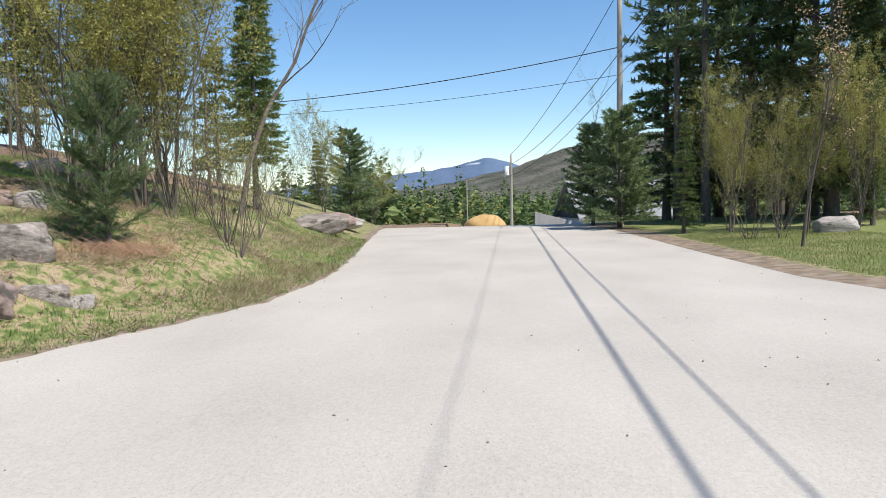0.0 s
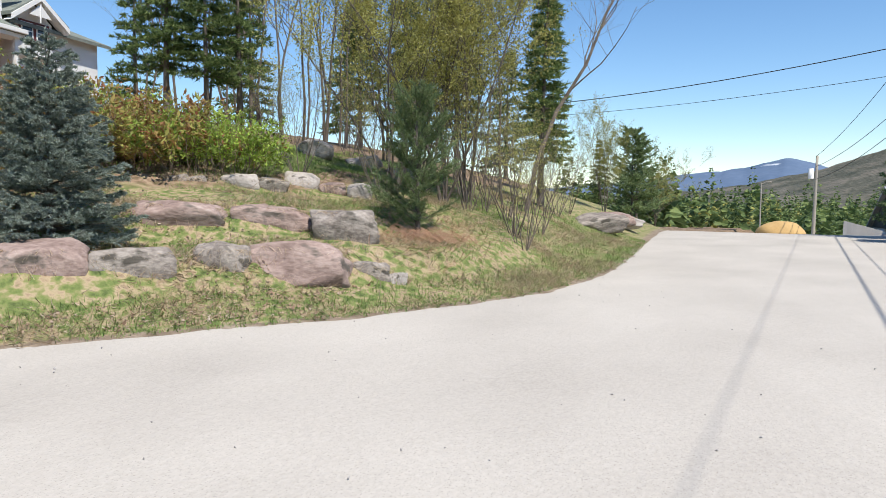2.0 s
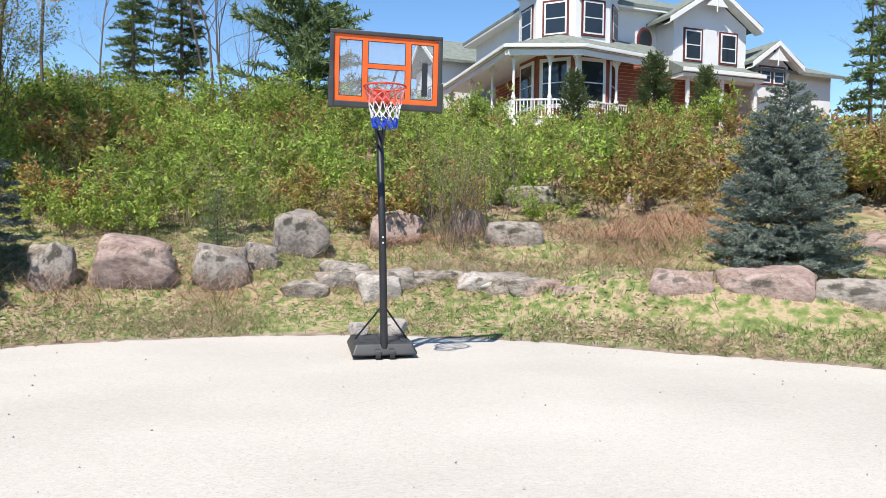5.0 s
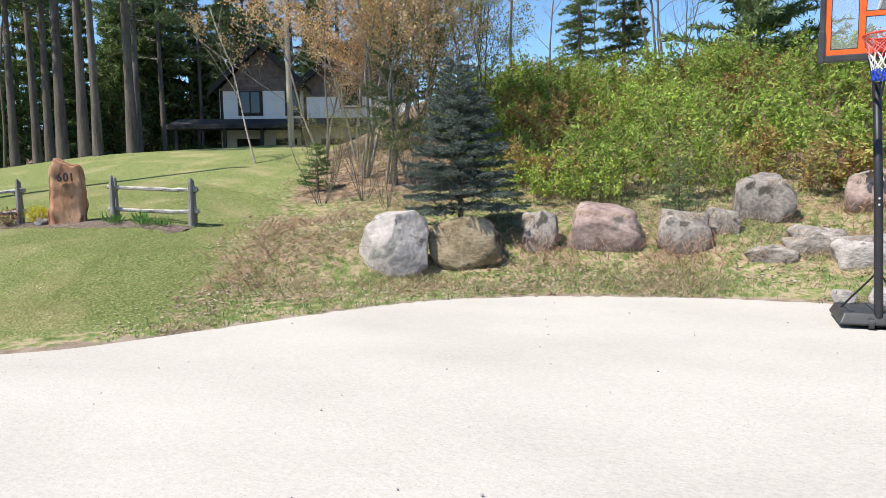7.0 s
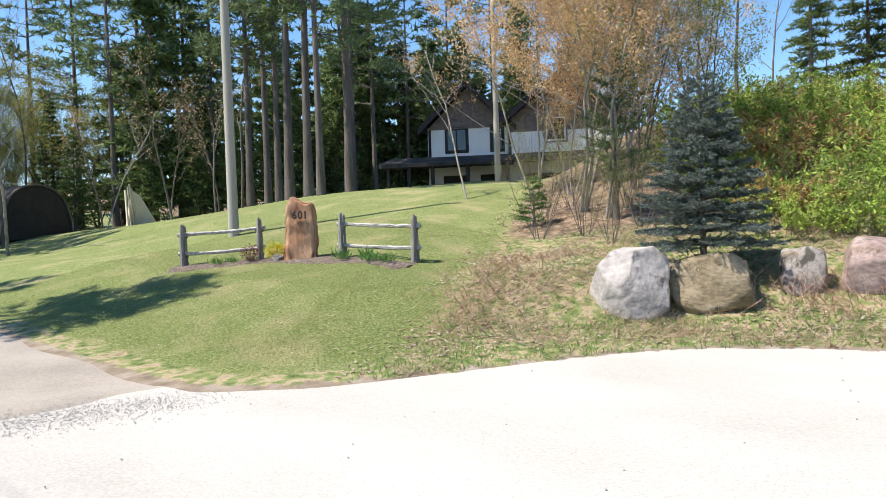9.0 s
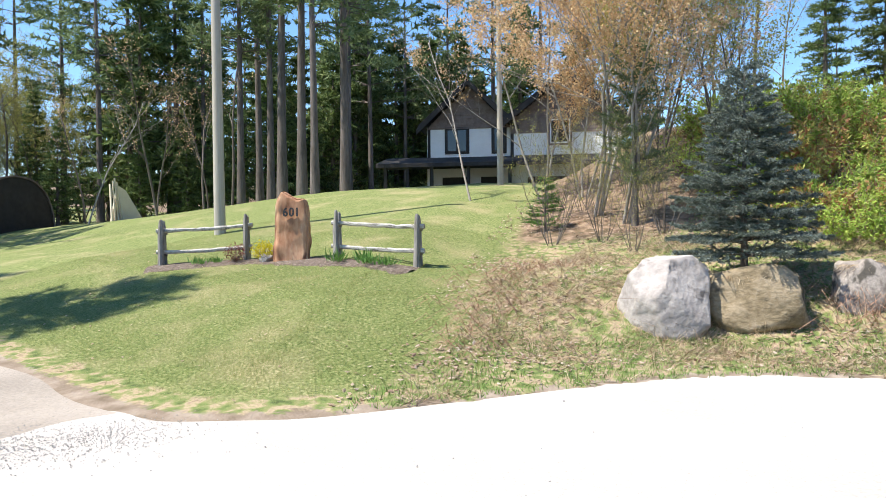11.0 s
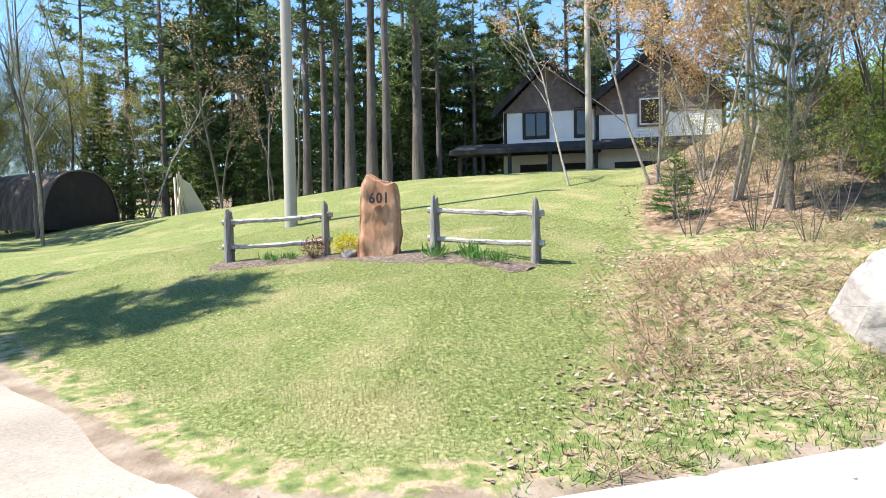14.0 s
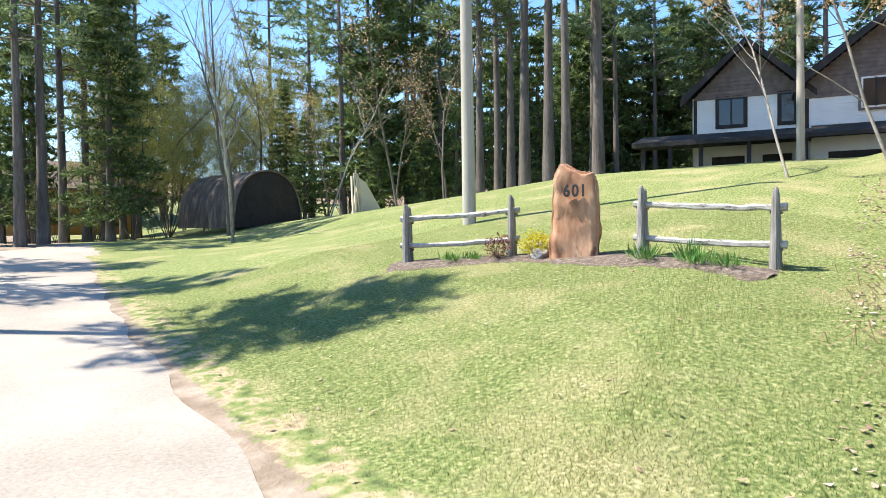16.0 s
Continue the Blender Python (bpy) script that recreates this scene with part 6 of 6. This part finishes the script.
def garage_tent():
    t = thing("garage_tent", pose(-11.9, -41.3, ground_z(-11.9, -41.3) - 0.15, 0, 0, 20), "rounded brown tarpaulin garage tent", "tent")
    w, hh, L = 2.0, 2.75, 5.0
    arch = [(w * math.copysign(abs(math.cos(a)) ** 0.85, math.cos(a)), hh * math.sin(a) ** 0.85) for a in (math.pi * k / 20 for k in range(21))]
    bm = bmesh.new()
    rings = [[bm.verts.new((x * (1 + 0.02 * math.sin(j * 1.6)), -L * j / 10, z + 0.05 * noise.noise((x, j, z)))) for x, z in arch] for j in range(11)]
    for a, c in zip(rings[:-1], rings[1:]):
        for k in range(20):
            bm.faces.new((a[k], a[k + 1], c[k + 1], c[k]))
    bmesh.ops.recalc_face_normals(bm, faces=bm.faces)
    part("cover", bm, TARP, t, "brown creased tarpaulin cover", True)
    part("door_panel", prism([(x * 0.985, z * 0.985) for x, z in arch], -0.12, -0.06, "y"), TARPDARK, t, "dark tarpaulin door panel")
    hp = Heap()
    hp.tube([(x, 0.0, z) for x, z in arch], [0.045] * 21, 8)
    part_of("front_hoop", hp.mesh("front_hoop"), TARP, t, "rolled front edge")
    return t


garage_tent()


def timber_stack():
    t = thing("timber_stack", pose(-16.2, -40.4, ground_z(-16.2, -40.4), 0, 0, 20) @ Matrix.Scale(1.5, 4), "leaning stack of fresh pale boards", "timber")
    for k in range(7):
        part("board", boxed((-0.06, -0.02, 0), (0.10, 0.02, 1.5 - 0.12 * abs(k - 4)), 0.004, pose(-0.7 + k * 0.2, 0.05 * k, 0, 8 - k, 18 - k * 3, 10 * k)), TIMBER, t)
    part("board", prism([(-1.1, 0), (0.4, 0), (0.1, 1.25), (-0.25, 1.1)], 0.1, 0.16, "y"), TIMBER, t, "pale sheet of timber")
    return t


timber_stack()


def ochre_house():
    h = thing("ochre_house", pose(-1.0, -58.0, 2.2, 0, 0, 0), "low ochre house behind the trees", "house")
    part("wall", boxed((-7, -4, -0.5), (6, 0, 2.4)), OCHRE, h)
    gable_roof(h, -7, 6, -4, 0, 2.4, 4.2, 0.5, BROWNSHAKE, "x")
    for x in (-4.5, -1.5, 2.0):
        window(h, pose(x, 0.0, 1.3, 0, 0, 180), 1.2, 1.0, WHITEPAINT, True)
    return h


ochre_house()


def brown_house():
    h = thing("brown_house", pose(-41.0, -17.5, 4.6, 0, 0, 40), "brown gabled house half hidden by bare trees", "house")
    part("wall", boxed((-5, -3, -1), (0, 3, 2.6)), BROWNSHAKE, h)
    part("gable_wall", prism([(-3, 2.6), (3, 2.6), (0, 4.6)], -5, 0, "x"), BROWNSHAKE, h)
    gable_roof(h, -5, 0, -3, 3, 2.6, 4.6, 0.4, DARKROOF, "x")
    window(h, pose(0, 0, 1.4, 0, 0, 90), 1.0, 1.1, DARKTRIM)
    return h


brown_house()


def far_house():
    h = thing("valley_house", pose(8.0, 60.0, -3.4, 0, 0, 10), "distant grey-roofed house beyond the crest", "house")
    part("wall", boxed((-3.5, -4, 0), (3.5, 4, 3.2)), SIDING, h)
    gable_roof(h, -3.5, 3.5, -4, 4, 3.1, 6.0, 0.4, surface("grey_shingles", [(0.3, (0.2, 0.21, 0.22)), (0.7, (0.33, 0.34, 0.36))], 4, 0.9), "x")
    part("gable_wall", prism([(-4.0, 3.1), (4.0, 3.1), (0, 5.9)], -3.6, -3.45, "x"), DARKTRIM, h)
    window(h, pose(-3.5, -1, 1.6, 0, 0, -90), 1.0, 1.2, WHITEPAINT)
    return h


far_house()

# sand heap and street lamp beyond the crest
bm = bmesh.new()
bmesh.ops.create_icosphere(bm, subdivisions=4, radius=1.0)
for v in bm.verts:
    v.co = Vector((v.co.x * 3.0, v.co.y * 2.4, max(-0.2, v.co.z) * 1.5)) * (1 + 0.1 * noise.noise(v.co * 1.5)) * (1 - 0.2 * abs(v.co.z))
sand = part("sand_mound", bm, SAND, smooth=True)
sand.location = (-2.4, 58, ground_z(-2.4, 58) + 0.9)
sand.scale = (0.6, 0.6, 0.8)
tagged(sand, "heap of yellow sand beyond the crest", "sand heap")
lamp = thing("street_lamp", pose(-4.9, 74, ground_z(-4.9, 74)), "slim grey street lamp far down the road", "street lamp")
hp = Heap()
hp.tube([(0, 0, 0), (0, 0, 7.5)], [0.09, 0.06], 8)
part_of("post", hp.mesh("post"), POLEWOOD, lamp)
hp = Heap()
hp.tube([(0, 0, 7.4), (0.4, 0, 7.6), (0.9, 0, 7.6)], [0.03, 0.03, 0.06], 6)
part_of("arm", hp.mesh("arm"), POLEWOOD, lamp)


# ---- distance ----
def ridge(name, y, x0, x1, tops, material, label, depth, seed, foot=-40, rough=6):
    """A hill range; tops: (x, z) along its crest."""
    n, k = 220, 14
    tx, tz = [p for p, _ in tops], [q for _, q in tops]
    vs, fs = [], []
    for i in range(n):
        x = x0 + (x1 - x0) * i / (n - 1)
        top = float(np.interp(x, tx, tz)) + rough * noise.noise((x * 6 / (x1 - x0) * 6, seed, 0)) + 0.5 * rough * noise.noise((x * 90 / (x1 - x0), seed, 5))
        for j in range(k):
            f = j / (k - 1)
            vs.append((x * (1 - 0.12 * (1 - f)), y - depth * (1 - f), foot + (top - foot) * f ** 0.85 + rough * 0.7 * noise.noise((x * 60 / (x1 - x0), f * 6, seed + 3)) * math.sin(math.pi * f)))
    for i in range(n - 1):
        for j in range(k - 1):
            q = i * k + j
            fs.append((q, q + k, q + k + 1, q + 1))
    me = bpy.data.meshes.new(name)
    me.from_pydata(vs, [], fs)
    return tagged(part_of(name, me, material, smooth=True), label, "hills", kind="structure")


# the mountain carries its aerial haze as a blue surface colour
ridge("backdrop_mountain", 4200, -1600, 1500, [(-1600, 60), (-1000, 110), (-733, 142), (-500, 165), (-330, 185), (-200, 222), (-120, 232), (0, 200), (150, 150), (800, 80), (1500, 60)], HAZEHILL, "far mountain tinted with blue haze, with snow on its ski runs", 900, 2, rough=8)
ridge("backdrop_hill", 950, -900, 900, [(-900, 5), (-250, 8), (-120, 15), (0, 38), (71, 62), (160, 80), (300, 82), (900, 50)], FARWOOD, "wooded hill beyond the valley", 380, 7, foot=-30, rough=4)


def far_woods(name, n, box_, hts, material, label, seed):
    rg = np.random.default_rng(seed)
    hp = Heap()
    for _ in range(n):
        x, y = rg.uniform(box_[0], box_[1]), rg.uniform(box_[2], box_[3])
        x = x * (y / box_[3])
        z = ground_z(x, y)
        hgt = rg.uniform(*hts)
        m = 44
        f = rg.random(m) ** 0.8
        a = rg.random(m) * 2 * math.pi
        rad = hgt * 0.2 * (1 - f) + 0.1
        p = np.stack([x + np.cos(a) * rad * 0.2, y + np.sin(a) * rad * 0.2, z + hgt * (0.08 + 0.9 * f)], 1)
        d = unit(np.stack([np.cos(a), np.sin(a), rg.uniform(-0.5, 0.3, m)], 1))
        hp.fan(p, d, unit(np.cross(d, rg.normal(0, 1, (m, 3)))), rad * 1.1 + 0.4, rad * 0.7 + 0.3)
    return tagged(part_of(name, hp.mesh(name), material), label, "woods", kind="stuff")


far_woods("far_conifer_woods", 900, (-260, 300, 140, 520), (9, 17), NEEDLE_FIR, "distant conifer woods in the valley", 4)
far_woods("far_budding_woods", 130, (-220, 260, 180, 450), (8, 13), LEAF_YELLOW, "distant woods in pale spring leaf", 5)

# ---- grass, dead growth and litter ----
blades("lawn_grass", scatter(950000, -13, -2.8, -21, -8.2, 1, lambda x, y, d, s, r: (d > 0.2) & (s < 0.6) & (r < np.exp(-np.hypot(x + 2, y + 9) / 7) * 1.6) & (r < step(0.2, 1.4, d))), 0.03, 0.0042, GRASS, "short spring lawn grass with thin yellowed patches", 1, lean=0.6)
blades("verge_grass", scatter(260000, -14, -3.5, -9.5, 28, 2, lambda x, y, d, s, r: (d > 0.12) & (d < 1.5) & (s > -0.5) & (r < 0.75 + 0.4 * step(3, 6, y) + 1.8 * clumps(x, y, 0.9, 1.0))), 0.085, 0.010, LUSH, "green grass tufts along the road edge", 2, lean=0.55)
blades("dead_grass", scatter(760000, -17, -3.5, -11, 26, 3, lambda x, y, d, s, r: (d > 0.15) & (d < 6.5) & (s > 0.0) & (r < 0.25 + 0.95 * clumps(x, y, 0.7, 6.0) - 0.1 * step(9, 11, y))), 0.21, 0.009, STRAW, "flattened straw-coloured dead grass on the bank", 3, lean=2.6)
blades("bank_grass", scatter(330000, -20, -4, -10, 26, 4, lambda x, y, d, s, r: (d > 1.3) & (d < 12) & (s > 0.4) & (r < 0.38 + 1.2 * clumps(x, y, 0.5, 11.0) + 0.5 * step(10.5, 13, y) * step(7, 8, d))), 0.10, 0.011, LUSH, "patches of fresh green grass on the terraces", 4, lean=0.7)
blades("roadside_lawn_grass", scatter(40000, 4.6, 11, 10, 26, 6, lambda x, y, d, s, r: (x - np.interp(y, RIGHT_Y, RIGHT_X) > 1.1)), 0.06, 0.012, GRASS, "short lawn grass across the road", 6)


def straw_round(seed):
    """Dead grass that leans against the boulders and hangs over their tops."""
    rg = np.random.default_rng(seed)
    hp = Heap()
    for ob in [o for o in scene.objects if o.name.split(".")[0] in ("boulder", "ledge_rock") and o.location.x < -5 and o.location.y < 16]:
        m, s = ob.matrix_world, ob.scale
        k = int(70 + 130 * s.x)
        a = rg.random(k) * 2 * math.pi
        loc = np.stack([np.cos(a) * 0.5, np.sin(a) * 0.5], 1) * rg.uniform(0.85, 1.15, (k, 1))
        w = np.array([m @ Vector((p, q, 0)) for p, q in loc])
        w[:, 2] = height(w[:, 0], w[:, 1]) - 0.01
        out = unit(w - np.array(m.translation)) * [1, 1, 0]
        d = unit(out * rg.normal(0.1, 0.5, (k, 1)) + rg.normal(0, 0.4, (k, 3)) * [1, 1, 0.2] + [0, 0, 0.8])
        hp.fan(w, d, unit(np.cross(d, rg.normal(0, 1, (k, 3)))), rg.uniform(0.08, 0.26, k), 0.009, quad=False)
        k = int(300 * s.x) if "pale" not in ob["label"] else 0
        t = np.array([m @ Vector((p, q, 0.42)) for p, q in rg.uniform(-0.38, 0.38, (k, 2))])
        d = unit(rg.normal(0, 0.6, (k, 3)) * [1, 1, 0.3] + [0.8, -0.25, -0.5])
        hp.fan(t, d, unit(np.cross(d, rg.normal(0, 1, (k, 3)))), rg.uniform(0.12, 0.32, k), 0.008, quad=False)
    return tagged(part_of("straw_fringe", hp.mesh("straw_fringe"), STRAW), "straw-coloured dead grass leaning on the boulders", "grass", kind="stuff")


bpy.context.view_layer.update()
straw_round(31)


def litter(name, spots, size, material, label, seed):
    rg = np.random.default_rng(seed)
    k = len(spots)
    p = np.stack([spots[:, 0], spots[:, 1], height(spots[:, 0], spots[:, 1]) + 0.012 + 0.02 * rg.random(k)], 1)
    d = unit(rg.normal(0, 1, (k, 3)) * [1, 1, 0.25])
    side = unit(np.cross(d, rg.normal(0, 0.25, (k, 3)) + [0, 0, 1]))
    hp = Heap()
    hp.fan(p, d, side, size * rg.uniform(0.6, 1.4, k), size * 0.65)
    return tagged(part_of(name, hp.mesh(name), material), label, "leaf litter", kind="stuff")


litter("fallen_leaves", scatter(130000, -22, -3.2, -16, 9, 7, lambda x, y, d, s, r: (d > 0.3) & (s > -0.7) & (r < 0.28 + 0.8 * clumps(x, y, 0.6, 3.0))), 0.07, LITTER, "dry brown fallen leaves under the brush", 7)
litter("lawn_leaves", scatter(260, -12, -3, -20, -8.5, 8, lambda x, y, d, s, r: (d > 0.4) & (s < 0)), 0.06, STRAW, "scattered dry leaves on the lawn", 8)

# dry twigs tangled on the slope beside the lawn
rg = np.random.default_rng(9)
spots = scatter(6500, -17, -5, -13, 15, 9, lambda x, y, d, s, r: (d > 0.8) & (d < 7) & (s > -0.2) & (r < 0.35 + 0.9 * clumps(x, y, 0.8, 8.0)))
hp = Heap()
zz = height(spots[:, 0], spots[:, 1])
for (x, y), z in zip(spots, zz):
    v = unit(rg.normal(0, 1, 3) * [1, 1, 0.35] + [0, 0, 0.25])
    L = rg.uniform(0.2, 0.7)
    a = np.array([x, y, z])
    mid = a + v * L * 0.5 + rg.normal(0, 0.04, 3)
    hp.tube([a, mid, a + v * L + [0, 0, -0.1 * L]], [0.005, 0.004, 0.002], 3)
tagged(part_of("dry_brush", hp.mesh("dry_brush"), TWIG), "tangle of dry brown twigs on the slope", "brush", kind="stuff")

# loose gravel where the drive meets the road
rg = np.random.default_rng(14)
k = 4200
t = rg.random(k)
px = -3.0 + 2.6 * t + rg.normal(0, 0.25, k)
py = -9.6 - 0.9 * t + rg.normal(0, 0.32, k)
hp = Heap()
for x, y in zip(px, py):
    s = rg.uniform(0.003, 0.008)
    q = rg.normal(0, 0.25, (6, 3)) * s + np.array([(s, 0, 0), (-s, 0, 0), (0, s, 0), (0, -s, 0), (0, 0, s * 0.8), (0, 0, -s * 0.8)]) + [x, y, max(0.02, 0.05 * max(0, -12 - y)) + s * 0.4]
    n0 = hp.n
    hp.v.append(q)
    hp.f += [(n0 + a, n0 + b_, n0 + c) for a, b_, c in ((0, 2, 4), (2, 1, 4), (1, 3, 4), (3, 0, 4), (2, 0, 5), (1, 2, 5), (3, 1, 5), (0, 3, 5))]
    hp.n += 6
tagged(part_of("loose_gravel", hp.mesh("loose_gravel"), GREYGRAVEL), "loose grey gravel at the mouth of the drive", "gravel", kind="stuff")
# pebbles strewn over the road
k = 300
px, py = rg.uniform(-9, 7, k), rg.uniform(-9, 14, k)
hp = Heap()
for x, y in zip(px, py):
    if edge_distance([x], [y])[0] > -0.1 and x < 0:
        continue
    s = rg.uniform(0.005, 0.014)
    q = rg.normal(0, 0.25, (6, 3)) * s + np.array([(s, 0, 0), (-s, 0, 0), (0, s, 0), (0, -s, 0), (0, 0, s * 0.7), (0, 0, -s * 0.7)]) + [x, y, 0.018 + s * 0.3]
    n0 = hp.n
    hp.v.append(q)
    hp.f += [(n0 + a, n0 + b_, n0 + c) for a, b_, c in ((0, 2, 4), (2, 1, 4), (1, 3, 4), (3, 0, 4), (2, 0, 5), (1, 2, 5), (3, 1, 5), (0, 3, 5))]
    hp.n += 6
tagged(part_of("road_pebbles", hp.mesh("road_pebbles"), GREYGRAVEL), "small dark pebbles strewn over the road", "gravel", kind="stuff")

# russet dead stalks lying over the terraces and round the boulders
rg = np.random.default_rng(41)
hp = Heap()
for cx, cy, rx, ry, k in ((-12.7, 4.4, 1.3, 1.5, 1300), (-14.2, 5.8, 0.8, 0.9, 350), (-11.4, -5.6, 0.5, 0.9, 200), (-12.0, -3.3, 0.6, 0.8, 260), (-13.6, 0.2, 0.8, 1.6, 420), (-7.3, 11.6, 0.9, 1.3, 420), (-8.3, -9.9, 0.8, 0.6, 90), (-10.1, -10.6, 1.0, 0.8, 110), (-7.0, -9.3, 0.5, 0.35, 30)):
    xy = np.stack([rg.normal(cx, rx * 0.6, k), rg.normal(cy, ry * 0.6, k)], 1)
    zz = height(xy[:, 0], xy[:, 1])
    for (x, y), z in zip(xy, zz):
        a = np.array([x, y, z])
        v = unit(np.array([0.8, -0.15, 0]) + rg.normal(0, 0.6, 3) * [1, 1, 0])
        L = rg.uniform(0.25, 0.6)
        hp.tube([a, a + v * L * 0.45 + [0, 0, L * 0.4], a + v * L + [0, 0, L * 0.12]], [0.004, 0.0035, 0.002], 3)
tagged(part_of("dead_stalks", hp.mesh("dead_stalks"), RUSSET), "russet dead stalks bent over the bank", "brush", kind="stuff")
